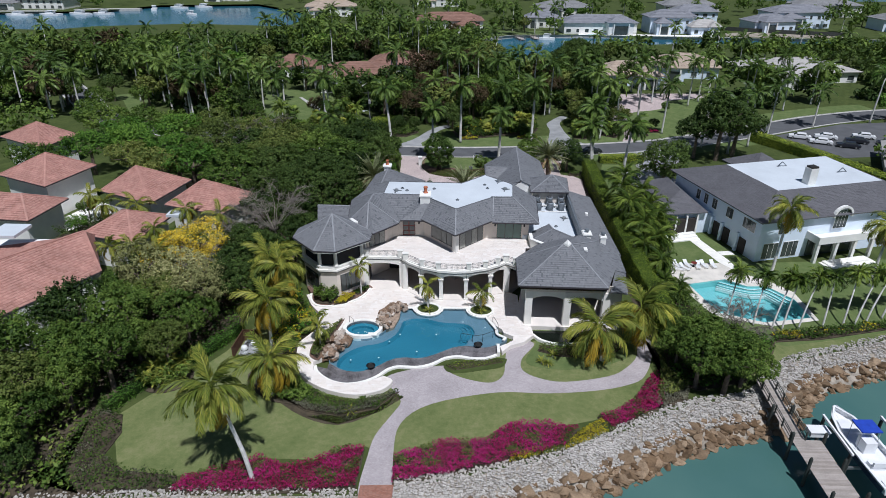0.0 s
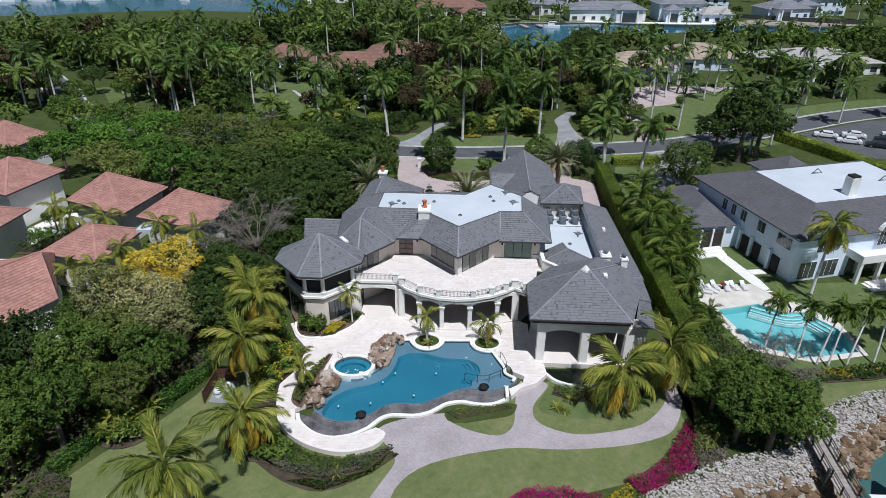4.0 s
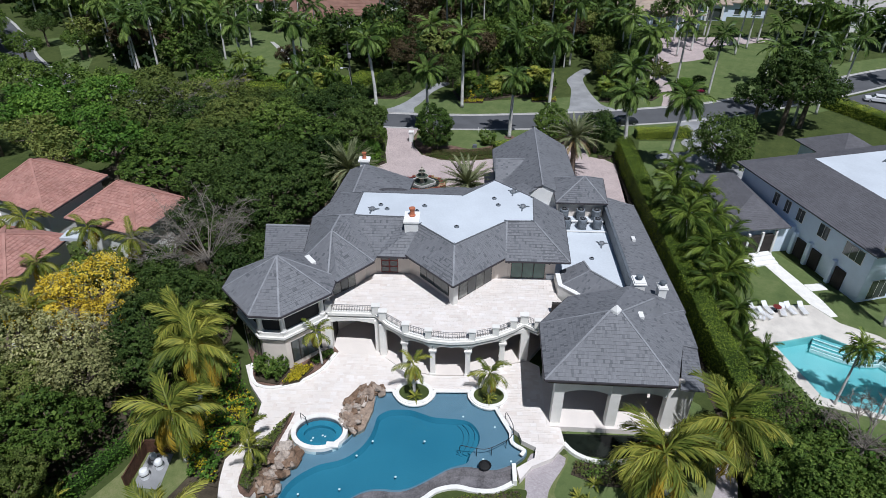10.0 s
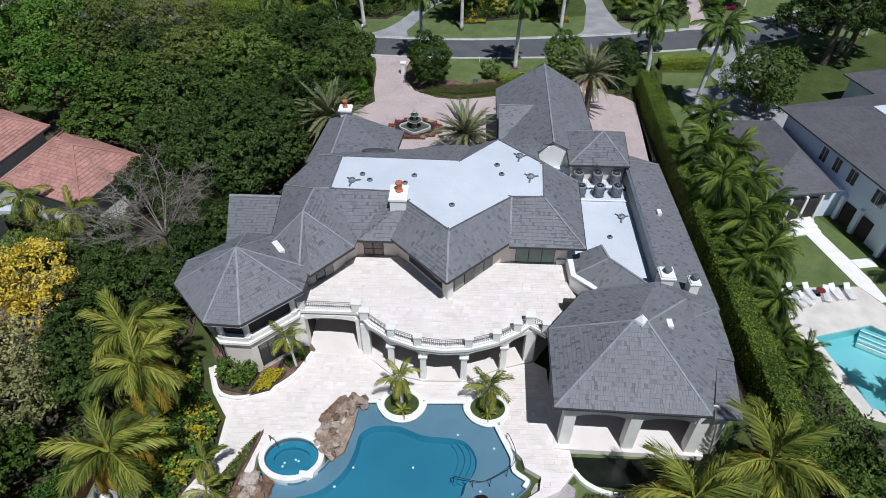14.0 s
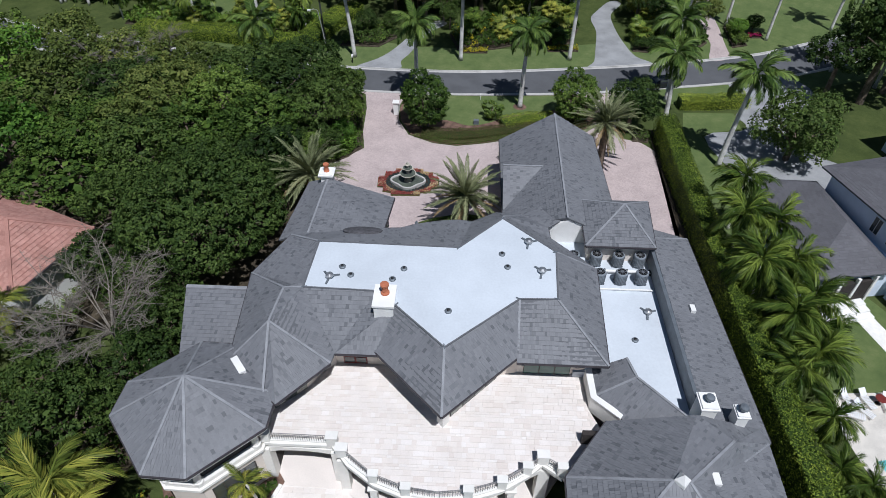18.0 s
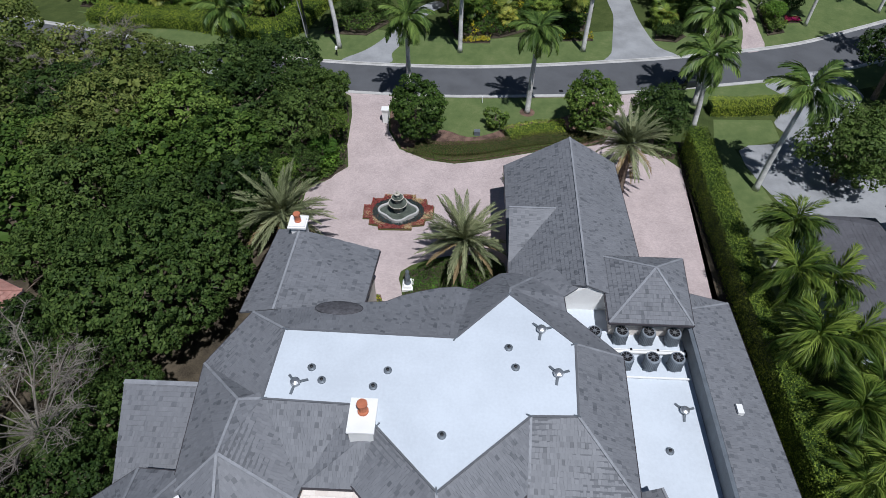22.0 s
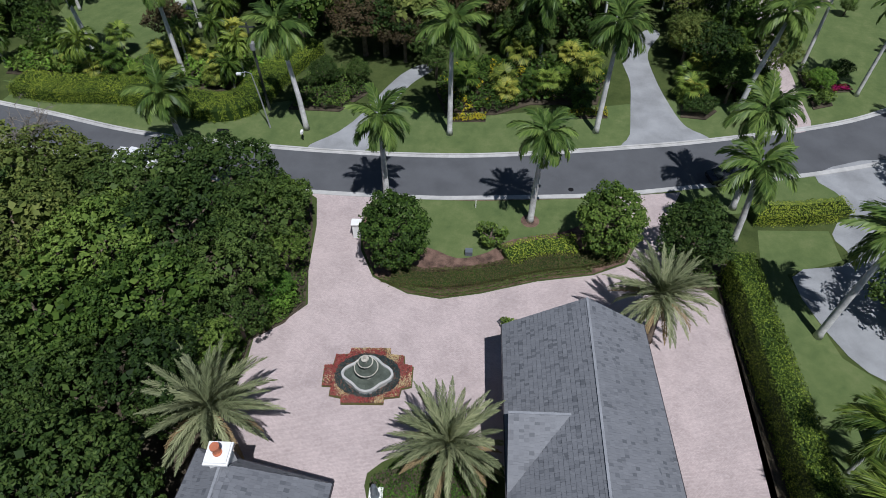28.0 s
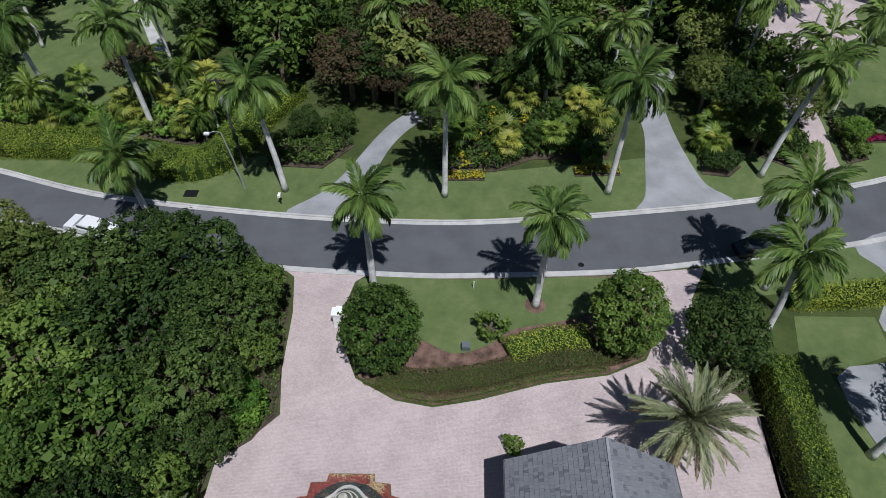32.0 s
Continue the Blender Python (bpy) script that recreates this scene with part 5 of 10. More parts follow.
def condenser(x, y):
    unit = thing("air_conditioner", "round grey ribbed condenser on a roof stand", "air conditioner", (x, y, LOWZ), "rooftop condensers")
    can = part("casing", lathe(bmesh.new(), [(0.5, 0), (0.52, 0.06), (0.52, 1.06), (0.48, 1.14), (0.4, 1.14)], 0, 0, 0.22, 18), "condenser", unit)
    bm = bmesh.new()
    for k in range(26):
        a = 2 * math.pi * k / 26
        beam(bm, (0.53 * math.cos(a), 0.53 * math.sin(a), 0.28), (0.53 * math.cos(a), 0.531 * math.sin(a), 1.24), 0.045, 0.045)
    tagged(part("fin_ring", bm, "gun", can), kind="stuff")
    fan = part("fan", lathe(bmesh.new(), [(0.4, 0), (0.4, 0.012)], 0, 0, 1.36, 16), "dark_metal", can)
    bm = bmesh.new()
    for k in range(4):
        a = math.pi * k / 4
        beam(bm, (0.4 * math.cos(a), 0.4 * math.sin(a), 1.39), (-0.4 * math.cos(a), -0.4 * math.sin(a), 1.39), 0.025, 0.02)
    lathe(bm, [(0.13, 0), (0.13, 0.05)], 0, 0, 1.37, 10)
    part("grille", bm, "steel", can)
    for sy in (-0.3, 0.3):
        part("stand", boxes((-0.5, sy - 0.03, 0, 0.5, sy + 0.03, 0.22)), "gun", unit)
    return unit


ac = condenser(10.25, 96.5)
for x, y in ((12.3, 96.6), (14.3, 96.6), (16.2, 96.6), (12.3, 94.3), (14.2, 94.35), (16.0, 94.4)):
    copy_thing(ac, pose(x, y, LOWZ))
rail = tagged(part("pipe_rack", boxes((10.6, 95.3, LOWZ + 0.3, 17, 95.5, LOWZ + 0.42), (11.6, 93.3, LOWZ + 0.1, 17, 93.42, LOWZ + 0.2), (10.6, 95.7, LOWZ + 0.1, 17, 95.78, LOWZ + 0.2)), "white"), "white pipe rack between the condensers", "pipe rack")
for x in (10.2, 12.2, 14.2, 16.2):
    part("rack_foot", boxes((x + 0.8, 95.3, LOWZ, x + 0.95, 95.8, LOWZ + 0.3)), "dark_metal", rail)

# square hipped roof
H = [(11.2, 96.7, 7.45), (17.4, 96.7, 7.45), (18.0, 103.4, 7.45), (11.4, 103.4, 7.45)]
HA = (15.1, 101.0, 8.95)
sq = part("square_wing", slab([(11.6, 97.2), (17.1, 97.2), (17.5, 103), (11.8, 103)], G, 7.3), "stucco", house)
for i in range(4):
    roof_face(sq, [H[i], H[(i + 1) % 4], HA], seed=75 + i)
    hips(sq, (H[i], HA))

# garage wing with its gable
gar = part("garage_wing", slab([(4.9, 99.8), (14.6, 99.8), (14.6, 117.3), (4.9, 117.3)], G, 4.6), "stucco", house, "garage wing under a long slate roof")
GR0, GR1 = (9.75, 99.4, 8.4), (10.2, 118.0, 8.4)
roof_face(gar, [(4.2, 118.0, 4.7), (4.2, 102.6, 4.7), (9.75, 99.4, 8.35), GR1], seed=80)
roof_face(gar, [(15.3, 99.4, 5.7), (14.9, 117.6, 5.75), GR1, GR0], seed=81)
roof_face(gar, [(4.2, 104.6, 4.75), (4.2, 109.0, 7.35), (8.3, 109.0, 7.35)], seed=82, gutter=False)
hips(gar, (GR0, GR1), ((4.2, 109.0, 7.35), (8.3, 109.0, 7.35)))
for y in (99.75, 117.4):
    bm = bmesh.new()
    vs = [bm.verts.new((x, y, z)) for x, z in ((4.9, 4.6), (14.6, 4.6), (14.6, 5.7), (10.0, 8.15), (4.9, 5.0))]
    ws = [bm.verts.new((v.co.x, y - 0.25, v.co.z)) for v in vs]
    bm.faces.new(vs), bm.faces.new(ws[::-1])
    for i in range(5):
        bm.faces.new((vs[i], ws[i], ws[(i + 1) % 5], vs[(i + 1) % 5]))
    bmesh.ops.recalc_face_normals(bm, faces=bm.faces)
    part("gable", bm, "white", gar)
for y in (103, 107, 111, 114.5):
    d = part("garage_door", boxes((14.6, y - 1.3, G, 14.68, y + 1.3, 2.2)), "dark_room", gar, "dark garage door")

# entrance wing
ew = part("entrance_wing", slab([(-16.2, 97.5), (-7.6, 97.0), (-7.4, 103.8), (-16.0, 105.4)], G, 5.6), "stucco", house)
ER0, ER1 = (-13.5, 96.0, 8.45), (-13.2, 104.3, 8.4)
roof_face(ew, [(-7.15, 97.2, 7.4), (-6.75, 104.2, 6.3), ER1, ER0], seed=85)
roof_face(ew, [(-6.75, 104.2, 6.3), (-15.6, 106.0, 6.6), ER1], seed=86)
roof_face(ew, [(-15.6, 106.0, 6.6), (-16.6, 97.0, 6.6), ER0, ER1], seed=87)
hips(ew, (ER0, ER1))
c = part("chimney", boxes((-13.9, 104.2, 6.5, -12.8, 105.3, 8.7)), "white", house, "white stucco chimney with a clay pot")
part("chimney_cap", boxes((-14.1, 104.0, 8.7, -12.6, 105.5, 8.85), (-14.0, 104.1, 8.85, -12.7, 105.4, 8.95)), "white", c)
part("chimney_pot", lathe(bmesh.new(), [(0.28, 0), (0.28, 0.1), (0.22, 0.16), (0.22, 0.6), (0.29, 0.66), (0.29, 0.82), (0.2, 0.84)], -13.35, 104.75, 8.95, 14), "clay_pot", c, "red clay chimney pot")
bm = bmesh.new()
bmesh.ops.create_uvsphere(bm, u_segments=20, v_segments=10, radius=1)
for v in bm.verts:
    v.co = Vector((-8.55 + v.co.x * 1.75, 95.85 + v.co.y * 0.85, 9.1 + v.co.z * 0.2 - v.co.y * 0.31))
part("eyebrow_dormer", bm, "eyebrow_slate", house, "dark rounded eyebrow dormer", True)
part("entry_wall", slab([(-6.9, 96.4), (-5.2, 96.7), (-2.6, 98.6), (-0.2, 99.2), (1, 99.0), (3.8, 101.2), (4.9, 99), (0, 95)], G, 6.2), "stucco", house)

# ---- pool terrace ----
EDGE_LINE = [(4.5, 63.95), (3.2, 63.4), (1.8, 63.5), (0.7, 63.6), (-0.6, 63.3), (-1.7, 62.6), (-3.0, 61.7), (-4.1, 61.1), (-5.1, 60.9), (-6.4, 60.95), (-7.5, 60.75), (-8.5, 60.15), (-9.4, 59.3), (-10.3, 58.6), (-11.3, 58.1), (-12.3, 58.0), (-13.4, 58.2), (-14.2, 58.6), (-15.2, 59.4)]
POOL = curve([(-8.1, 71.9), (-7.5, 72.15), (-6.3, 72.2), (-6.0, 71.6), (-5.3, 70.75), (-4.3, 70.45), (-3.3, 70.75), (-2.65, 71.6), (-2.4, 72.3), (-0.6, 72.4), (1.0, 72.4), (1.15, 71.6), (1.7, 70.8), (2.7, 70.35), (3.5, 70.4), (3.8, 69.8), (4.2, 68.9), (4.85, 67.4), (4.9, 66.4), (5.9, 65.6), (5.6, 64.9)], 3, False) + EDGE_LINE[:-1] + curve([(-15.2, 59.5), (-15.6, 60.8), (-15.6, 62.1), (-15.4, 64.2), (-14.6, 65.3), (-13.7, 64.8), (-11.6, 64.6), (-10.1, 65.7), (-9.4, 66.7), (-8.6, 67.5), (-8.1, 69.5), (-7.9, 71.2)], 3, False)
DEEP = curve([(-7.55, 69.0), (-7.0, 69.6), (-6.2, 69.95), (-4.6, 70.0), (-3.4, 69.6), (-2.2, 69.2), (-0.4, 69.1), (1.0, 68.8), (1.85, 67.6), (1.8, 66.3), (1.1, 65.2), (0.8, 64.3), (-0.6, 63.75), (-1.7, 63.05), (-3.0, 62.15), (-4.1, 61.55), (-5.1, 61.35), (-6.4, 61.4), (-7.5, 61.2), (-8.5, 60.6), (-9.4, 59.75), (-10.3, 59.0), (-11.3, 58.55), (-12.3, 58.45), (-13.4, 58.65), (-14.4, 59.3), (-14.5, 60.2), (-14.2, 61.3), (-13.6, 62.2), (-12.7, 63.0), (-11.7, 63.6), (-10.4, 64.0), (-9.4, 64.6), (-8.5, 65.6), (-8.0, 66.6), (-7.7, 67.8)], 3)
WEIR = curve(EDGE_LINE, 4, False)
CATCH = [(4.7, 62.65), (3.2, 61.8), (1.6, 61.7), (-0.1, 62.0), (-1.7, 61.6), (-2.7, 60.8), (-3.7, 60.1), (-5.0, 59.7), (-6.3, 59.7), (-7.4, 59.65), (-8.4, 59.1), (-9.2, 58.1), (-9.9, 57.4), (-11.2, 56.6), (-13.0, 56.25), (-14.8, 56.8), (-16.4, 58.2), (-16.9, 59.4)]
DECK = [(-12.8, 77.0), (-13.8, 74.4), (-15.8, 72.4), (-18.0, 71.6), (-19.7, 71.9), (-20.7, 73.2), (-21.2, 75), (-21.6, 74.8), (-20.4, 72.3), (-18.6, 70), (-18.4, 66.4), (-19.9, 63.4), (-19.6, 61), (-18.7, 58.1), (-17.1, 56.1), (-14.6, 54.6), (-11.4, 53.9), (-8.6, 54.8), (-7.5, 56.5), (-8.6, 57.3), (-10.6, 56.1), (-13.0, 55.8), (-15.0, 56.4), (-16.9, 58.1), (-17.3, 59.6), (-15.9, 60.7), (-15.8, 62.1), (-15.6, 64.6), (-15.1, 65.6), (-15.2, 66.7), (-14.4, 68.3), (-12.4, 68.9), (-10.6, 68.4), (-9.8, 69), (-9.2, 71.2), (-7.6, 72.25), (-2.4, 72.35), (1.0, 72.45), (3.9, 72.2), (3.8, 70.3), (3.5, 69.9), (4.3, 68.5), (5.4, 67.4), (5.6, 66.6), (6.8, 65.9), (6.6, 64.8), (5.0, 63.7), (5.2, 62.5), (6.3, 63.9), (8.1, 64.8), (9.4, 66.4), (9.2, 68.2), (8.0, 68.3), (8.0, 76), (6.9, 76.7), (4.0, 75.8), (0.8, 74.3), (-2.7, 74.2), (-5.6, 74.8), (-8.0, 76.8)]
DECK = DECK[:11] + curve(DECK[11:20], 3, False) + DECK[20:]
deck = part("pool_deck", slab(DECK, G, -0.03), "travertine")
tagged(deck, "cream travertine terrace round the pool", "paving", kind="structure")
basin = thing("swimming_pool", "freeform blue pool with an infinity edge", "swimming pool")
pool_fine = POOL
shelf = part("pool_shelf", sheet(POOL, [DEEP], -0.42), "pool_shelf", basin, "shallow blue plaster shelf")
bm = bmesh.new()
DEEP_IN = shifted(DEEP, -0.25)
ring = [(bm.verts.new((*p[:2], -0.42)), bm.verts.new((*s, -0.95))) for p, s in zip(DEEP, DEEP_IN)]
for (a, b), (c, d) in zip(ring, ring[1:] + ring[:1]):
    bm.faces.new((a, b, d, c))
bm.faces.new([b for _, b in ring])
part("pool_floor", bm, "pool_deep", basin, "deep blue plaster floor")
part("pool_wall", strip(POOL, 0.0, 0.1, -0.5, -0.09, True), "pool_shelf", basin)
n = Nodes("clear_water")
gl = n.add("ShaderNodeBsdfGlossy", Color=(1, 1, 1, 1), Roughness=0.03)
rp = n.add("ShaderNodeBump", Height=n.noise(3.5, 3), Distance=0.02, Strength=0.25)
n.t.links.new(rp.outputs[0], gl.inputs["Normal"])
tr = n.add("ShaderNodeBsdfTransparent", Color=(0.8, 0.92, 0.97, 1))
fr = n.add("ShaderNodeFresnel", IOR=1.33)
mx = n.t.nodes.new("ShaderNodeMixShader")
n.t.links.new(fr.outputs[0], mx.inputs[0]), n.t.links.new(tr.outputs[0], mx.inputs[1]), n.t.links.new(gl.outputs[0], mx.inputs[2])
n.t.links.new(mx.outputs[0], n.t.nodes["Material Output"].inputs[0])
M["clear_water"] = n.mat
surf = part("pool_water", sheet(POOL, [], -0.1), "clear_water", basin, "clear still pool water")
for k, rr in enumerate((1.0, 1.5, 2.0, 2.5)):
    arc = [(-0.15 + 0.5 * k + 0.62 * math.sin(math.pi * s ** 0.8), 68.75 - 3.2 * s) for s in np.linspace(0, 1, 14)]
    part("pool_step", strip(arc, 0.0, 0.52, -1.4, -0.88 + 0.11 * k), "pool_shelf" if k > 2 else "pool_deep", basin)
    part("step_edge", strip(arc, 0.0, 0.035, -1.0, -0.875 + 0.11 * k), "pool_line", basin)
weir = part("weir_wall", strip(WEIR, -0.02, 0.3, -0.3, -0.085), "weir", basin, "dark polished stone infinity edge")
bm = bmesh.new()
inn, mid, low_ = shifted(WEIR, 0.3, False), shifted(WEIR, 0.6, False), shifted(WEIR, 0.7, False)
rows = [[bm.verts.new((*a, -0.09)), bm.verts.new((*b, -0.75)), bm.verts.new((*c, -1.0))] for a, b, c in zip(inn, mid, low_)]
for r, s in zip(rows, rows[1:]):
    for i in (0, 1):
        bm.faces.new((r[i], s[i], s[i + 1], r[i + 1]))
bmesh.ops.recalc_face_normals(bm, faces=bm.faces)
part("weir_face", bm, "weir", basin)
part("catch_water", slab(shifted(WEIR, 0.5, False) + curve(CATCH, 4, False)[::-1], -0.85, -0.55), "weir", basin)
part("catch_coping", strip(curve(CATCH, 4, False), -0.08, 0.32, G - 0.2, -0.36), "coping", basin, "white curved coping of the catch basin")
part("end_wall", boxes((4.6, 62.3, G, 4.95, 64.1, 0.05)), "coping", basin)
part("pool_coping", strip(POOL[:61], -0.34, -0.005, -0.1, 0.02), "coping", basin, "white stone coping")
for x, y in ((-13.0, 60.6), (-9.7, 61.2), (-5.2, 62.6), (-7.6, 66.2), (-3.0, 66.4), (0.4, 69.4), (3.3, 68.3), (2.2, 64.7), (4.6, 64.6), (-8.8, 64.6)):
    part("pool_light", lathe(bmesh.new(), [(0.1, 0), (0.1, 0.03)], x, y, -0.4, 10), "coping", basin)
for x, y in ((2.3, 63.6), (-10.3, 58.8)):
    bowl = thing("fire_bowl", "dark iron fire bowl on the pool edge", "fire bowl", (x, y, -0.085), "fire bowls")
    part("bowl", lathe(bmesh.new(), [(0.25, 0), (0.3, 0.08), (0.52, 0.3), (0.55, 0.36), (0.48, 0.36), (0.4, 0.26)], n=18), "dark_metal", bowl)
    part("lava_fill", lathe(bmesh.new(), [(0.4, 0.26), (0.3, 0.32), (0.1, 0.34)], n=12), "tyre", bowl)

# hot tub
spa = thing("hot_tub", "round raised hot tub with a white stone rim", "hot tub", (-12.4, 66.6, 0))


def ellipse(rx, ry, n=40, cx=0.0, cy=0.0):
    return [(cx + rx * math.cos(2 * math.pi * i / n), cy + ry * math.sin(2 * math.pi * i / n)) for i in range(n)]


part("rim", strip(ellipse(2.1, 1.62), -0.42, 0.0, -0.5, 0.3, True), "coping", spa)
part("inner_wall", strip(ellipse(2.1, 1.62), 0.0, 0.06, -0.5, 0.2, True), "weir", spa)
part("bench", strip(ellipse(2.05, 1.58), 0.0, 0.6, -0.6, -0.15, True), "spa_water", spa)
part("tub_floor", slab(ellipse(1.55, 1.2), -0.9, -0.5), "pool_deep", spa)
part("tub_water", sheet(ellipse(2.05, 1.58), [], 0.12), "clear_water", spa)
for x, y in ((-0.7, -0.5), (-0.6, -0.2), (0.2, 0.1), (0.45, 0.0)):
    part("tub_light", lathe(bmesh.new(), [(0.1, 0), (0.1, 0.03)], x, y, -0.48, 8), "coping", spa)
part("spillway", boxes((0.9, -1.75, 0.2, 2.0, -1.2, 0.36)), "coping", spa)
bm = bmesh.new()
tube(bm, [(-1.9, 1.2, 0.3), (-1.9, 1.2, 1.15), (-1.4, 0.9, 1.0), (-1.2, 0.75, 0.2)], [0.03] * 4, 6)
part("handrail", bm, "dark_metal", spa)
rails = thing("pool_handrail", "thin bronze handrail at the pool steps", "handrail", (0, 0, 0))
for pts in ([(0.2, 65.3, -0.4), (0.2, 65.3, 0.55), (1.2, 65.1, 0.6), (2.4, 65.0, 0.6), (3.6, 65.6, 0.6), (4.6, 66.4, 0.6), (4.9, 67.3, 0.6), (4.7, 68.2, 0.7), (4.3, 69.0, 0.8), (4.3, 69.0, 0)],):
    bm = bmesh.new()
    tube(bm, curve(pts, 4, False), [0.03] * (4 * (len(pts) - 1) + 1), 6)
    part("rail", bm, "dark_metal", rails)
for x, y in ((1.6, 65.05), (2.9, 65.15), (4.2, 66.0), (4.9, 67.2)):
    part("post", lathe(bmesh.new(), [(0.03, -0.5), (0.03, 0.6)], x, y, 0, 6), "dark_metal", rails)

# planters with palms in the pool's edge
RINGS = [(-4.35, 71.85, 1.45), (2.8, 71.75, 1.45)]
for x, y, r in RINGS:
    pl = thing("round_planter", "round white planter ring with turf and a palm", "planter", (x, y, 0), "round planters")
    part("ring", strip(ellipse(r, r * 0.8), -0.36, 0.0, -0.5, 0.1, True), "coping", pl)
    part("turf", slab(ellipse(r - 0.02, r * 0.8 - 0.02), -0.4, 0.04), "grass", pl)
part("bed_kerb", strip(curve([(-12.7, 76.9), (-13.7, 74.4), (-15.7, 72.5), (-18.0, 71.7), (-19.7, 72.0), (-20.7, 73.3), (-21.1, 75)], 4, False), -0.3, 0.0, G, 0.1), "coping", deck)
tagged(part("front_bed", slab([(-12.6, 77.2), (-13.7, 74.6), (-15.7, 72.7), (-18.0, 71.9), (-19.6, 72.2), (-20.5, 73.4), (-20.9, 75), (-22, 77), (-20, 79), (-14, 79)], G, 0.02), "mulch"), "mulch planting bed below the tower", "flower bed", kind="structure")
tagged(part("strip_bed", slab(curve([(-15.2, 69.0), (-16.8, 66.2), (-18.0, 63.9), (-18.0, 60.8), (-16.7, 59.9), (-16.2, 62), (-15.9, 64.8), (-15.5, 66.8)], 3), -0.05, 0.015), "mulch"), "narrow planting bed beside the pool", "flower bed", kind="structure")
# deck drains and the lower pond
tagged(part("pond_water", slab([(9.4, 67.9), (9.6, 66.6), (11, 65.6), (14, 65.3), (18, 66.2), (19, 68.0)], G, G + 0.12), "pond"), "dark shaded lily pond below the pavilion", "pond", kind="structure")
tagged(part("pond_wall", strip(curve([(9.5, 66.8), (10.4, 65.7), (12.2, 65.0), (14.5, 65.2), (16.5, 66.0)], 4, False), -0.35, 0.0, G, -0.2), "coping"), "curved white pond wall", "garden wall", kind="structure")

ROCKS = [boulder("rock", 20 + i, 0.8) if i % 3 == 0 else crag("rock", 20 + i) for i in range(6)]
for me in ROCKS:
    me.materials.append(M["pool_rock"])


def rockery(label, spots, seed):
    rk = thing("rockery", label, "rockery", (spots[0][0], spots[0][1], 0), "pool rockeries")
    r = random.Random(seed)
    for i, (x, y, z, s) in enumerate(spots):
        ob = link("rock", ROCKS[i % 6], None, rk)
        ob.matrix_local = pose(x - spots[0][0], y - spots[0][1], z, r.uniform(-25, 25), r.uniform(-25, 25), r.uniform(0, 360)) @ Matrix.Scale(s, 4)


def strewn(path, count, width, smax, seed, ztop):
    r = random.Random(seed)
    out = []
    line = curve(path, 8, False)
    for i in range(count):
        x, y = line[r.randrange(len(line))]
        k = r.random()
        out.append((x + r.uniform(-width, width), y + r.uniform(-width, width) * 0.8, -0.15 + k * ztop, smax * (1.15 - 0.5 * k) * r.uniform(0.7, 1.1)))
    return out


tagged(part("rock_footing", slab([(-10.3, 67.6), (-10.6, 69.5), (-9.6, 71.6), (-8, 72.15), (-8.0, 69.6), (-8.5, 67.3), (-9.4, 66.6)], G, -0.03), "pool_rock"), "rough stone footing under the boulders", "rockery")
rockery("mound of tan boulders beside the hot tub", strewn([(-9.4, 67.0), (-9.9, 68.2), (-9.7, 69.8), (-9.0, 71.2), (-7.9, 71.8)], 64, 0.5, 1.3, 3, 1.0), 5)
rockery("mound of tan boulders at the pool corner", strewn([(-15.6, 60.3), (-15.3, 61.8), (-15.0, 63.4), (-14.7, 64.2)], 60, 0.7, 1.35, 8, 1.1), 6)

# fountain in the court
fo = thing("fountain", "three-tier stone fountain in a lobed basin", "fountain", (-6.55, 116.1, G + 0.03))
LOBED = [((1.62 + 0.2 * math.cos(4 * a)) * math.cos(a) * 1.08, (1.62 + 0.2 * math.cos(4 * a)) * math.sin(a) * 0.86) for a in (2 * math.pi * k / 32 for k in range(32))]
part("basin_wall", strip(LOBED, -0.2, 0.0, 0, 0.5, True), "kerb", fo, "pale stone wall of the lobed basin")
part("basin_water", slab(LOBED, 0, 0.32), "basin_water", fo)
part("bowl_water", lathe(bmesh.new(), [(0.92, 0), (0.92, 0.02)], 0, 0, 1.44, 18), "basin_water", fo)
part("bowl_water", lathe(bmesh.new(), [(0.56, 0), (0.56, 0.02)], 0, 0, 2.22, 14), "basin_water", fo)
part("pedestal", lathe(bmesh.new(), [(0.55, 0), (0.5, 0.3), (0.3, 0.5), (0.28, 1.0), (0.4, 1.1)], n=14), "fountain_stone", fo)
part("bowl", lathe(bmesh.new(), [(0.35, 1.05), (0.95, 1.35), (1.0, 1.45), (0.9, 1.45), (0.3, 1.3)], n=20), "fountain_stone", fo)
part("stem", lathe(bmesh.new(), [(0.3, 1.3), (0.2, 1.6), (0.22, 2.0)], n=12), "fountain_stone", fo)
part("bowl", lathe(bmesh.new(), [(0.25, 1.95), (0.6, 2.15), (0.64, 2.23), (0.55, 2.23), (0.2, 2.15)], n=16), "fountain_stone", fo)
part("finial", lathe(bmesh.new(), [(0.18, 2.15), (0.14, 2.5), (0.32, 2.62), (0.32, 2.68), (0.12, 2.72), (0.16, 2.9), (0.04, 3.05)], n=12), "fountain_stone", fo)
bed = [(-10.1, 115.0), (-9.4, 115.0), (-9.4, 114.2), (-8.4, 114.0), (-8.4, 113.5), (-5.0, 113.6), (-5.0, 114.1), (-3.8, 114.3), (-3.7, 115.0), (-2.9, 115.2), (-2.9, 117.1), (-3.6, 117.3), (-3.7, 118.1), (-4.9, 118.2), (-4.9, 118.8), (-8.2, 118.7), (-8.3, 118.1), (-9.4, 118.0), (-9.5, 117.0), (-10.2, 116.9)]
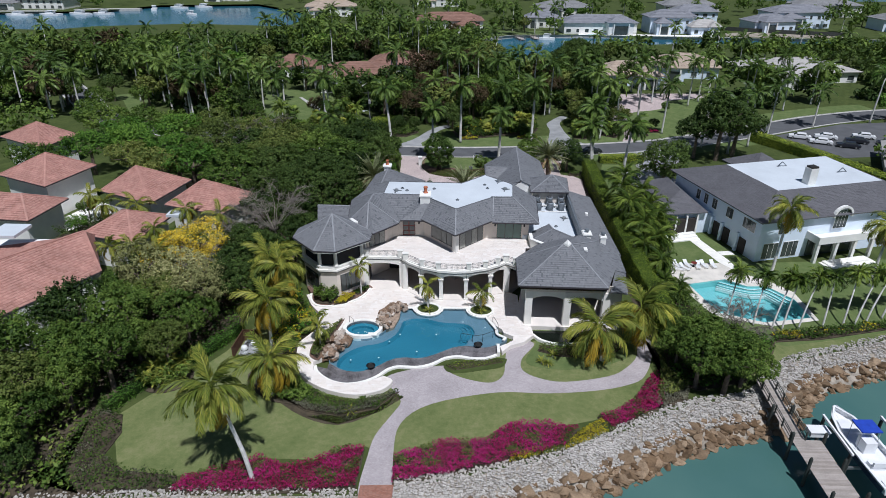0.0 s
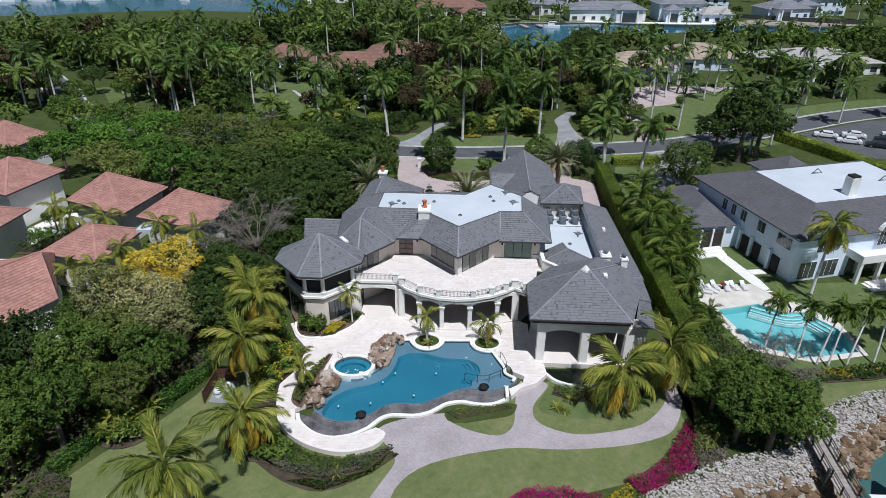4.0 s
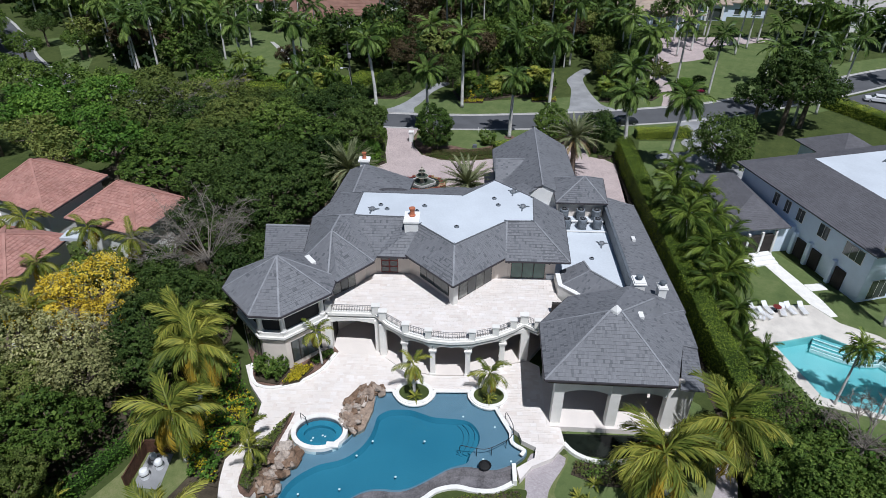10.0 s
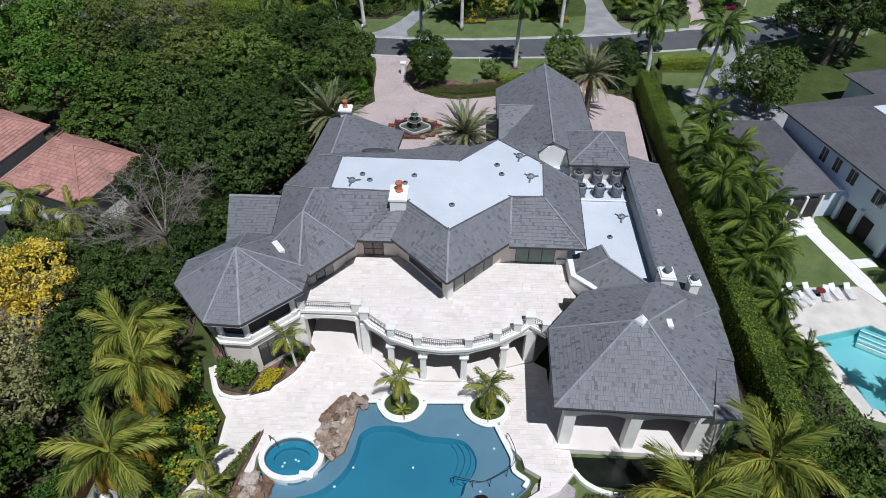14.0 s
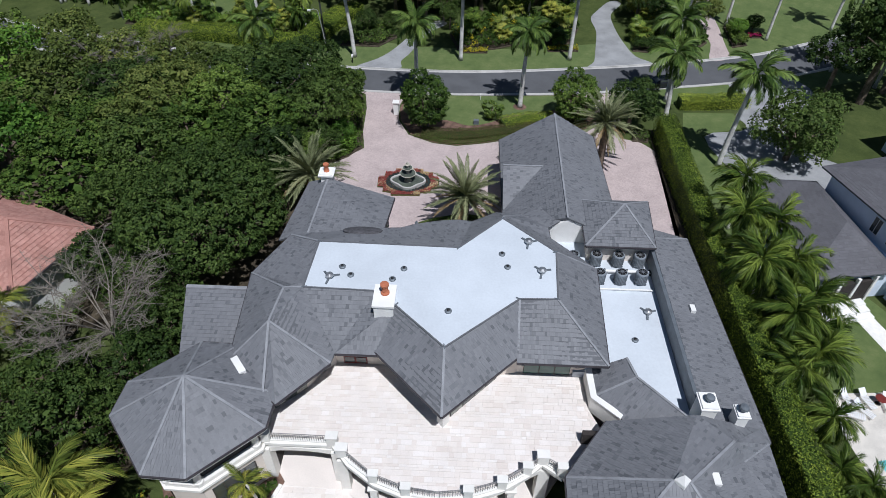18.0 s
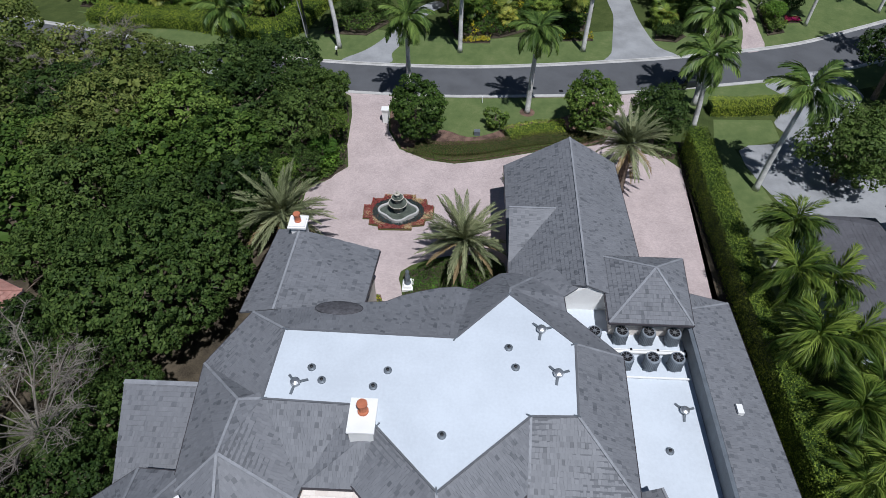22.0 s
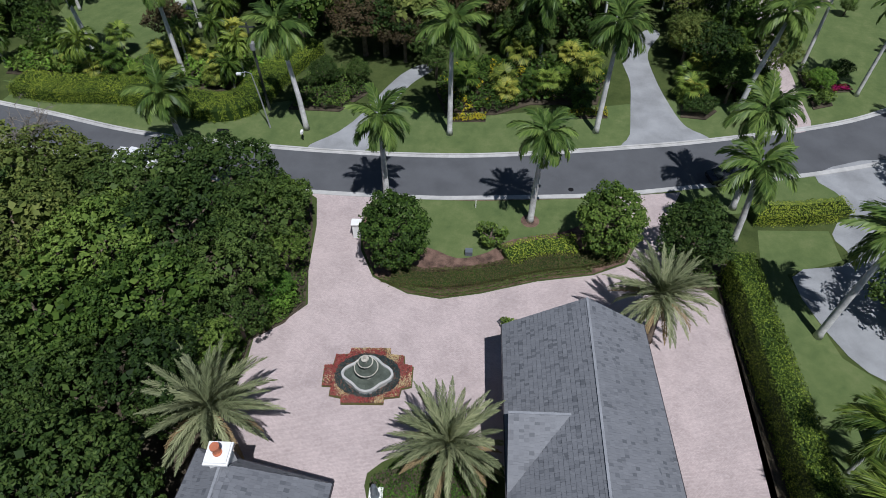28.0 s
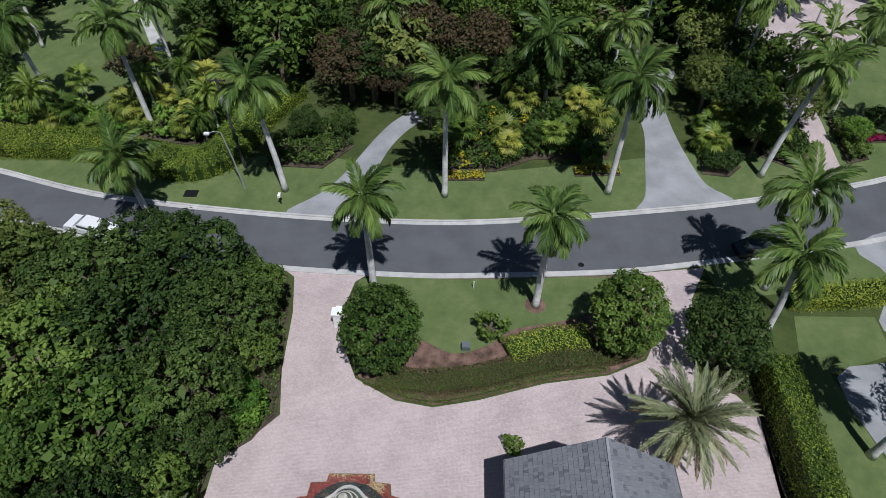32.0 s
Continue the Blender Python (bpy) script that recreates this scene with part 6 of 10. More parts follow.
tagged(part("fountain_bed", slab(bed, G, G + 0.06), "mulch"), "stepped flower bed round the fountain", "flower bed", kind="structure")
tagged(part("fountain_kerb", strip(bed, -0.1, 0.05, G, G + 0.12, True), "red_leaf"), "red clay edging of the fountain bed", "edging", kind="structure")
st = tagged(part("statue", lathe(bmesh.new(), [(0.3, 0), (0.34, 0.1), (0.2, 0.3), (0.26, 0.9), (0.16, 1.3), (0.2, 1.6), (0.05, 1.85)], -4.75, 106.1, G + 0.55, 12), "gun"), "dark standing garden statue on a white plinth", "statue")
pl = tagged(part("plinth", boxes((-5.25, 105.4, G, -4.25, 106.8, G + 0.35), (-5.1, 105.55, G + 0.35, -4.4, 106.65, G + 0.55)), "white"), "white stone statue plinth", "plinth")
patch("door_bed", [(-5.6, 107.9), (-5.4, 106.0), (-5.0, 104.4), (-4.0, 103.2), (4.0, 103.5), (4.4, 109), (1, 110.4), (-3, 109.6)], G + 0.06, "grass", "green planted bed by the front door", "flower bed", 2)
patch("door_bed", [(-7.8, 99.5), (-7.0, 99.5), (-6.7, 103.5), (-7.2, 105.0), (-7.8, 105)], G + 0.06, "mulch", "narrow bed along the entrance wall", "flower bed")
box_ = tagged(part("gate_pier", boxes((-9.9, 131.9, G, -9.2, 132.6, 1.2), (-10.0, 131.8, 1.2, -9.1, 132.7, 1.35), (-9.9, 133.0, G, -9.2, 133.5, 0.5)), "white"), "white stone pier beside the drive", "gate pier")

# ---- plants ----


def leaves(P, N, size, rng, wide=0.55):
    """Diamond leaves at points P facing N."""
    n = len(P)
    N = N / np.linalg.norm(N, axis=1, keepdims=True)
    A = np.cross(N, rng.normal(size=(n, 3)))
    A /= np.linalg.norm(A, axis=1, keepdims=True) + 1e-9
    B = np.cross(N, A)
    s = (size * rng.uniform(0.6, 1.35, (n, 1)))
    bend = N * s * rng.uniform(-0.12, 0.22, (n, 1))
    return np.stack([P - A * s * 0.5, P + B * s * wide * 0.5 + bend, P + A * s * 0.5, P - B * s * wide * 0.5 + bend], axis=1)


def crown(seed, R=4.5, H=3.6, clumps=110, per=42, leaf=0.5, rc=0.24, low=-0.35, lobes=11, fill=120):
    """Leaf tufts over the outside of several rounded lobes, with a shady tangle of larger leaves inside."""
    rng = np.random.default_rng(seed)
    lc, lr = [np.array((0.0, 0.0, 0.12))], [0.62]
    while len(lc) < lobes:
        d = rng.normal(size=3)
        d /= np.linalg.norm(d)
        apart = max([np.dot(d, c / np.linalg.norm(c)) for c in lc[1:]], default=-1.0)
        if d[2] > low * 0.7 and (apart < math.cos(1.1 / math.sqrt(lobes)) or rng.random() < 0.02):
            lc.append(d * rng.uniform(0.5, 0.72)), lr.append(rng.uniform(0.2, 0.38))
    lc, lr = np.array(lc), np.array(lr)
    P, D = np.empty((0, 3)), np.empty((0, 3))
    share = lr ** 2 / (lr ** 2).sum()
    while len(P) < clumps:
        i = rng.choice(len(lc), clumps * 2, p=share)
        e = rng.normal(size=(clumps * 2, 3))
        e /= np.linalg.norm(e, axis=1, keepdims=True)
        p = lc[i] + e * lr[i][:, None] * rng.uniform(0.86, 1.04, (clumps * 2, 1))
        gap = np.linalg.norm(p[:, None, :] - lc[None], axis=2) / lr[None]
        gap[np.arange(len(p)), i] = 9
        ok = (gap.min(axis=1) > 0.94) & (p[:, 2] > low)
        P, D = np.r_[P, p[ok]], np.r_[D, e[ok]]
    C, D = P[:clumps] * (R, R, H), D[:clumps]
    e = rng.normal(size=(clumps, per, 3))
    e /= np.linalg.norm(e, axis=2, keepdims=True)
    r = rc * R * rng.uniform(0.6, 1.3, (clumps, 1, 1)) * rng.uniform(0.2, 1.0, (clumps, per, 1)) ** 0.5
    Q = C[:, None, :] + e * r
    N = 0.7 * e + 0.6 * D[:, None, :] + (0, 0, 0.45) + 0.55 * rng.normal(size=e.shape)
    out = [leaves(Q.reshape(-1, 3), N.reshape(-1, 3), leaf, rng)]
    if fill:
        i = rng.choice(len(lc), fill, p=share)
        e = rng.normal(size=(fill, 3))
        e /= np.linalg.norm(e, axis=1, keepdims=True)
        p = (lc[i] + e * lr[i][:, None] * rng.uniform(0.3, 0.8, (fill, 1)))
        p[:, 2] = np.maximum(p[:, 2], low)
        out.append(leaves(p * (R, R, H), rng.normal(size=(fill, 3)) + (0, 0, 0.8), min(0.62, 0.14 * R), rng, 0.8))
    return np.concatenate(out)


def limbs(seed, R, H, base, thick=0.28, forks=7, mat="bark"):
    rng = random.Random(seed)
    bm = bmesh.new()
    tube(bm, [(0, 0, 0), (0.05, 0.03, base * 0.5), (0, 0.1, base)], [thick * 1.25, thick, thick * 0.8], 8)
    for i in range(forks):
        a = 2 * math.pi * i / forks + rng.uniform(-0.3, 0.3)
        r = R * rng.uniform(0.5, 0.8)
        h = H * rng.uniform(0.1, 0.7)
        tube(bm, [(0, 0.08, base * 0.92), (0.4 * r * math.cos(a), 0.4 * r * math.sin(a), base + 0.25 * h + 0.3), (r * math.cos(a), r * math.sin(a), base + h)], [thick * 0.55, thick * 0.35, 0.03], 5)
    me = bpy.data.meshes.new("trunk")
    bm.to_mesh(me)
    bm.free()
    me.materials.append(M[mat])
    return me


TREES = {}


def tree_kind(key, mats, seed, n=2, R=4.5, H=3.4, base=4.6, **kw):
    for i in range(n):
        V = crown(seed + i, R, H, **kw)
        V[:, :, 2] += base + 0.35 * H
        idx = None
        if len(mats) > 1:
            idx = (np.random.default_rng(seed).random(len(V)) < 0.18).astype(int)
        TREES.setdefault(key, []).append((quads("crown", V, mats[0], mats, idx), limbs(seed + i, R, H, base)))


for key in ("dark", "mid", "bright", "olive"):
    tree_kind(key, ["leaf_" + key], {"dark": 1, "mid": 11, "bright": 21, "olive": 31}[key], 3 if key in ("dark", "mid") else 2, clumps=300, per=22, leaf=0.27, rc=0.078, fill=300, lobes=17)
tree_kind("spreading", ["leaf_dark"], 5, 1, R=9.0, H=6.2, base=4.0, clumps=1750, per=22, leaf=0.31, rc=0.038, fill=1300, lobes=40)
tree_kind("brown", ["leaf_brown"], 41, 2, clumps=170, per=24, leaf=0.34, rc=0.13, fill=140)
tree_kind("pale", ["leaf_pale"], 51, 2, clumps=190, per=24, leaf=0.28, rc=0.13, fill=60, lobes=15)
tree_kind("yellow", ["blossom", "leaf_pale"], 61, 1, clumps=160, per=34, leaf=0.26, rc=0.12, fill=0, lobes=15)
tree_kind("ball", ["leaf_mid"], 71, 1, R=2.5, H=2.8, base=1.9, clumps=420, per=24, leaf=0.2, low=-0.9, rc=0.1, fill=260, lobes=34)
tree_kind("small", ["leaf_mid"], 81, 1, R=1.6, H=1.5, base=0.6, clumps=44, per=26, leaf=0.3, low=-0.6, rc=0.2, fill=20)
tree_kind("glossy", ["leaf_dark"], 91, 1, R=4.0, H=3.6, base=3.4, clumps=260, per=32, leaf=0.26, low=-0.7, rc=0.12, fill=170, lobes=16)
for far_key in ("dark", "mid", "olive", "bright", "brown", "pale"):
    tree_kind("half_" + far_key, ["leaf_" + far_key], 151, 2, clumps=135, per=20, leaf=0.37, rc=0.13, fill=180)
for far_key in ("dark", "mid", "olive", "bright", "brown"):
    tree_kind("far_" + far_key, ["leaf_" + far_key], 101, 2, clumps=80, per=13, leaf=0.75, rc=0.16, fill=70)

LABELS = {
    "dark": "dense dark green broadleaf tree", "mid": "leafy mid-green broadleaf tree", "bright": "fresh bright green broadleaf tree",
    "olive": "thin olive green spreading tree", "brown": "brownish green dense broadleaf tree", "pale": "pale sparse tree with greyish leaves",
    "yellow": "tree covered in bright yellow blossom", "ball": "clipped round green tree beside the lawn", "small": "small green garden shrub tree", "spreading": "huge dark green spreading tree with a domed crown", "glossy": "dark glossy round-headed tree",
}


def tree(key, x, y, s=1.0, turn=None, sz=None, z=G, group=""):
    r = random.Random(round(x * 13 + y * 7))
    crown_me, trunk_me = r.choice(TREES[key])
    t = thing("tree", LABELS[key.replace("far_", "").replace("half_", "")], "tree", group=group)
    t.matrix_basis = pose(x, y, z, 0, 0, r.uniform(0, 360) if turn is None else turn) @ Matrix.Diagonal((s, s, sz or s * r.uniform(0.9, 1.1), 1))
    link("trunk", trunk_me, None, t)
    link("crown", crown_me, None, t)
    return t


def bare_tree(x, y, R, H, seed, forks=9):
    """A leafless crown: limbs, branches and fine twigs that spread and rise."""
    t = thing("tree", "leafless grey tree with a tangle of twigs", "tree", (x, y, G))
    rng = random.Random(seed)
    limb, twigs = bmesh.new(), bmesh.new()
    tube(limb, [(0, 0, 0), (0.05, 0, H * 0.2), (0, 0.05, H * 0.4)], [0.22, 0.18, 0.14], 7)
    for i in range(forks):
        a = 2 * math.pi * i / forks + rng.uniform(-0.3, 0.3)
        r = R * rng.uniform(0.55, 0.9)
        q0, p = Vector((0, 0, H * 0.36)), Vector((r * math.cos(a), r * math.sin(a), H * rng.uniform(0.62, 0.95)))
        m = q0.lerp(p, 0.5) + Vector((rng.uniform(-0.4, 0.4), rng.uniform(-0.4, 0.4), 0.6))
        tube(limb, [q0, m, p], [0.07, 0.045, 0.02], 5)
        for j in range(7):
            b0 = m.lerp(p, rng.uniform(-0.2, 1.0)) if j else p
            turn = a + rng.uniform(-1.3, 1.3)
            b1 = b0 + Vector((math.cos(turn), math.sin(turn), rng.uniform(-0.1, 0.7))) * R * rng.uniform(0.2, 0.42)
            bend = b0.lerp(b1, 0.5) + Vector((rng.gauss(0, 0.15), rng.gauss(0, 0.15), 0.15))
            tube(twigs, [b0, bend, b1], [0.04, 0.03, 0.016], 3)
            for k in range(17):
                c0 = bend.lerp(b1, rng.uniform(-0.5, 1.0))
                c1 = c0 + Vector((rng.gauss(0, 1), rng.gauss(0, 1), rng.gauss(0.35, 0.5))).normalized() * R * rng.uniform(0.06, 0.17)
                tube(twigs, [c0, c1], [0.016, 0.008], 3)
    part("trunk", limb, "twig", t)
    tagged(part("twig_tangle", twigs, "twig", t), kind="stuff")
    return t


# palms
def frond(seed, L, pairs, leaflet, droop, fold=0.9, hang=0.45, start=0.14, width=0.05, ragged=0.25, plume=0.14):
    """One feather-shaped leaf along +x."""
    rng = np.random.default_rng(seed)
    n = 24
    s = np.linspace(0, 1, n)
    ang = -radians(droop) * s ** 1.5
    dx, dz = np.cos(ang), np.sin(ang)
    X = np.r_[0, np.cumsum((dx[1:] + dx[:-1]) / 2)] * L / (n - 1)
    Z = np.r_[0, np.cumsum((dz[1:] + dz[:-1]) / 2)] * L / (n - 1)
    out = []
    for i in range(0, n - 1, 3):
        j = min(i + 3, n - 1)
        w0, w1 = 0.07 * (1 - s[i]) + 0.015, 0.07 * (1 - s[j]) + 0.012
        out.append([(X[i], -w0, Z[i]), (X[j], -w1, Z[j]), (X[j], w1, Z[j]), (X[i], w0, Z[i])])
    for k in range(pairs):
        t = start + (1 - start) * (k + 0.5) / pairs
        x, z, a = np.interp(t, s, X), np.interp(t, s, Z), np.interp(t, s, ang)
        T = np.array([math.cos(a), 0, math.sin(a)])
        U = np.array([-math.sin(a), 0, math.cos(a)])
        prof = math.sin(math.pi * min(1, 0.18 + 0.8 * t)) ** 0.6 * (1 if t < 0.85 else 0.75)
        for sg in (-1, 1):
            l = leaflet * prof * rng.uniform(1 - ragged, 1.05)
            f = fold * (1 - 0.45 * t) + rng.normal(0, 0.07)
            D = T * math.cos(f) + np.array([0, sg, 0]) * math.sin(f) + U * rng.normal(0.12, plume)
            p0 = np.array([x, 0, z])
            p1 = p0 + D * l * 0.55 + np.array([0, 0, -hang * l * 0.18])
            p2 = p0 + D * l * 0.95 + np.array([0, 0, -hang * l * 0.75])
            out.append([p0 - T * width * 0.5, p1 - T * width * 0.9, p2, p1 + T * width * 0.9 + U * 0.01])
    return np.array([[np.asarray(v, float) for v in qd] for qd in out])


def turned(V, m):
    a = np.array(m)
    return V @ a[:3, :3].T + a[:3, 3]


FROND = {
    "royal": [frond(i, 4.0, 38, 1.12, d, 1.0, 0.9, width=0.15) for i, d in enumerate((85, 115, 65))],
    "coco": [frond(10 + i, 4.7, 50, 1.15, d, 0.95, 1.15, width=0.1, ragged=0.4, plume=0.2) for i, d in enumerate((105, 130, 85))],
    "date": [frond(20 + i, 3.9, 50, 0.55, d, 0.75, 0.1, 0.1, width=0.06, ragged=0.15) for i, d in enumerate((40, 60, 28))],
    "queen": [frond(30 + i, 3.7, 42, 0.9, d, 0.8, 1.1, width=0.085, ragged=0.35, plume=0.2) for i, d in enumerate((120, 150, 95))],
    "queen_light": [frond(60 + i, 3.2, 17, 0.85, d, 1.0, 1.0, width=0.18) for i, d in enumerate((125, 150, 100))],
    "light": [frond(50 + i, 4.0, 17, 1.05, d, 1.0, 0.9, width=0.22) for i, d in enumerate((85, 115, 65))],
    "sago": [frond(40 + i, 1.2, 22, 0.24, d, 1.0, 0.0, width=0.03) for i, d in enumerate((35, 50))],
}
FROND_MAT = {"royal": "frond", "coco": "frond_coco", "date": "frond_date", "queen": "frond_queen", "light": "frond", "queen_light": "frond_queen", "sago": "frond_coco"}
FROND_MESH = {k: [quads("frond", V, FROND_MAT[k]) for V in vs] for k, vs in FROND.items()}
FROND_GOLD = [quads("frond", V, "frond_gold") for V in FROND["coco"]]
FROND_DRY = [quads("frond", V, "frond_dry") for V in FROND["date"]]


def whorl(kind, count, hi, lo, rng):
    """Turn and lift of each frond, from the young upright ones to the old."""
    out = []
    for i in range(count):
        t = i / max(1, count - 1)
        out.append((i * 137.5 + rng.uniform(-24, 24), hi + (lo - hi) * t ** 0.85 + rng.uniform(-13, 13), t))
    return out


SPEC = {"royal": (20, 74, -34), "coco": (22, 78, -50), "date": (58, 82, -22), "queen": (25, 86, -28), "queen_light": (20, 84, -20), "light": (14, 74, -30), "sago": (16, 60, 5)}
CROWN_MESH = {}
for kind in ("queen_light", "light"):
    for v in range(3):
        rng = random.Random(v + 5)
        parts_ = []
        for a, e, t in whorl(kind, *SPEC[kind], rng):
            m = pose(0, 0, 0, 0, -e, 0)
            parts_.append(turned(FROND[kind][rng.randrange(3)][::1 if kind == "royal" else 1], pose(0, 0, 0, 0, 0, a) @ m))
        CROWN_MESH.setdefault(kind, []).append(quads("crown", np.concatenate(parts_), FROND_MAT[kind]))
PALM_LABEL = {"royal": "tall royal palm with a smooth pale trunk", "coco": "coconut palm with drooping yellow-green fronds", "date": "stout date palm with stiff grey-green fronds", "queen": "feathery palm with long arching fronds", "sago": "low palm-like cycad rosette"}


def palm(kind, x, y, h, lean=(0, 0), s=1.0, single=True, thick=0.22, gold=0.0, group="", z=G, label="", count=None):
    rng = random.Random(round(x * 31 + y * 17))
    p = thing("palm_tree", label or PALM_LABEL[kind], "palm tree", (x, y, z), group)
    top = Vector((lean[0], lean[1], h))
    bm = bmesh.new()
    prof = [(0, 1.5), (0.06, 1.12), (0.35, 1.05), (0.7, 0.85), (1, 0.7)] if kind != "date" else [(0, 1.3), (0.1, 1.0), (0.6, 1.0), (0.9, 1.25), (1, 1.3)]
    tube(bm, [Vector((lean[0] * t ** 1.6, lean[1] * t ** 1.6, h * t)) for t, _ in prof], [thick * k for _, k in prof], 10)
    if single or h > 0:
        me = part("trunk", bm, "palm_bark" if kind != "date" else "bark", p, smooth=True)
    if kind == "royal":
        part("crownshaft", lathe(bmesh.new(), [(thick * 0.8, -0.1), (thick * 0.85, 0.3), (thick * 0.55, 1.2), (0.05, 1.7)], top.x, top.y, top.z, 8), "shaft", p)
    hub = top + Vector((0, 0, 1.1 if kind == "royal" else 0.1))
    if not single:
        ob = link("crown", rng.choice(CROWN_MESH["light" if kind == "royal" else "queen_light"]), None, p)
        ob.matrix_local = Matrix.Translation(hub) @ pose(0, 0, 0, 0, 0, rng.uniform(0, 360)) @ Matrix.Scale(s, 4)
        return p
    for a, e, t in whorl(kind, count or SPEC[kind][0], *SPEC[kind][1:], rng):
        src = FROND_MESH[kind]
        if kind == "coco" and t > 1 - gold:
            src = FROND_GOLD
        if kind == "date" and t > 0.9:
            src = FROND_DRY
        ob = link("frond", rng.choice(src), None, p)
        ob.matrix_local = Matrix.Translation(hub) @ pose(0, 0, 0, 0, 0, a) @ pose(0, 0, 0, 0, -e, 0) @ Matrix.Scale(s * rng.uniform(0.9, 1.08), 4)
    return p


def cover(name, pts, h, n, leaf, mats, seed, label, category="shrubs", z=G, core=True, flower=0.0, bump=0.35, freq=0.8, hole=None):
    """A mass of low planting over an outline."""
    rng = np.random.default_rng(seed)
    xs, ys = [p[0] for p in pts], [p[1] for p in pts]
    P = []
    while len(P) < n:
        q_ = rng.uniform((min(xs), min(ys)), (max(xs), max(ys)), (n, 2))
        P += [p for p in q_.tolist() if inside(p[0], p[1], pts) and not (hole and inside(p[0], p[1], hole))]
    P = np.array(P[:n])
    P = P + 0.0
    top = np.array([h * (1 - bump + bump * 2 * abs(noise.noise(Vector((x * freq, y * freq, seed))))) for x, y in P])
    Z = z + top * rng.uniform(0.3, 1.0, n) ** 0.5
    N = rng.normal(size=(n, 3)) * 0.7 + (0, 0, 0.9)
    V = leaves(np.c_[P, Z], N, leaf, rng)
    idx = None
    if len(mats) > 1:
        cl = np.array([noise.noise(Vector((x * 0.55, y * 0.55, seed + 9))) for x, y in P])
        idx = (cl + rng.normal(0, 0.18, n) > 0.45 - flower).astype(int)
    ob = link(name, quads(name, V, mats[0], mats, idx), None)
    tagged(ob, label, category, kind="stuff")
    if core:
        part("undergrowth", slab(pts, z - 0.02, z + min(0.12, h * 0.2)), "soil", ob)
    return ob


def hedge(pts, w, h, n_per_m2, leaf, mat, seed, label, z=G, top_mat=None):
    """A clipped hedge along a line: a core coloured dark for inner shade, under an uneven skin of leaves."""
    rng = np.random.default_rng(seed)
    # the core's darker green paints the shade seen between the leaves
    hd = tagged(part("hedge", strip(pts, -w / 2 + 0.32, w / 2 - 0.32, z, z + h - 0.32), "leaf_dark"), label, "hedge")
    V = []
    rough = min(0.16, h * 0.12)
    for a, b in zip(pts, pts[1:]):
        a, b = np.array(a[:2]), np.array(b[:2])
        L = np.linalg.norm(b - a)
        d = (b - a) / L
        nn = np.array([-d[1], d[0]])
        for wd, area in (("top", w * L), ("l", h * L), ("r", h * L)):
            k = int(area * n_per_m2 * (1.5 if wd == "top" else 1.0))
            t = rng.uniform(0, L, k)
            base = a + d * t[:, None]
            lump = np.array([noise.noise(Vector((p[0] * 1.1, p[1] * 1.1, seed))) + 0.5 * noise.noise(Vector((p[0] * 3, p[1] * 3, seed))) for p in base])
            if wd == "top":
                o = rng.uniform(-w / 2, w / 2, k) * (1 + 0.1 * lump)
                zz = z + h + rng.normal(0, rough * 0.6, k) + lump * rough - 0.4 * np.maximum(0, np.abs(o) / (w / 2) - 0.7)
                N = np.c_[rng.normal(0, 0.6, (k, 2)), np.ones(k)]
            else:
                sg = 1 if wd == "l" else -1
                o = sg * (w / 2 + rng.normal(0, rough * 0.6, k) + lump * rough)
                zz = z + rng.uniform(0.05, h, k)
                N = np.c_[nn * sg + rng.normal(0, 0.45, (k, 2)), np.full(k, 0.22)]
            P = np.c_[base + nn * o[:, None], zz]
            V.append(leaves(P, N, leaf, rng))
    link("leaves", quads("leaves", np.concatenate(V), mat), None, hd)["kind"] = "stuff"
    return hd


# near palms
palm("royal", 7.9, 135.1, 10.0, (0.2, 0.1), group="road palms", s=0.95, thick=0.3)
palm("royal", -6.9, 136.3, 10.3, (-0.1, 0.2), group="road palms", s=0.95, thick=0.3)
for x, y, h, lx in ((-0.85, 149.5, 12.8, 0.1), (16.6, 150.7, 12.6, 0.2), (-18.0, 149.7, 12.0, -1.2), (33.9, 154.2, 12.6, 1.6), (29.3, 138.0, 11.0, -0.8), (28.2, 133.4, 8.2, -0.6), (32.3, 121.8, 11.4, 0.8), (-31.2, 145.2, 6.4, -0.6), (-36, 160, 12, -0.4), (-48, 162, 11, -1)):
    palm("royal", x, y, h, (lx, 0.3), group="royal palms", s=1.05, thick=0.29)
for x, y, h, lx, ly, g in ((-24.2, 69.6, 8.2, 1.2, -0.6, 0.4), (-23.4, 63.6, 6.4, 0.3, -0.4, 0.45), (-20.6, 54.2, 5.0, 0.3, -0.5, 0.5), (-19.0, 41.8, 10.0, -2.8, 1.2, 0.2), (17.2, 62.2, 4.4, -0.8, 0.4, 0.5), (22.6, 64.9, 5.6, -0.7, 0.2, 0.5), (-26, 72.6, 7.4, 0.5, 0, 0.3)):
    palm("coco", x, y, h, (lx, ly), 1.15 if x > 0 else 1.0, gold=g * 0.75, thick=0.2, group="coconut palms")
palm("coco", -4.35, 72.0, 3.4, (0, 0), 0.5, thick=0.14, z=0.03, gold=0.1, count=11, label="young palm in a round planter")
palm("coco", 2.8, 71.9, 2.6, (0, 0), 0.55, thick=0.16, z=0.03, gold=0.1, count=12, label="young palm in a round planter")
palm("coco", -13.9, 75.2, 4.6, (0, -0.6), 0.46, thick=0.1, z=0.03, gold=0.1, count=10, label="slender young palm beside the tower")
palm("coco", -17.0, 62.6, 3.0, (0.1, -0.4), 0.5, thick=0.1, z=0.03, count=10, label="slender young palm beside the pool")
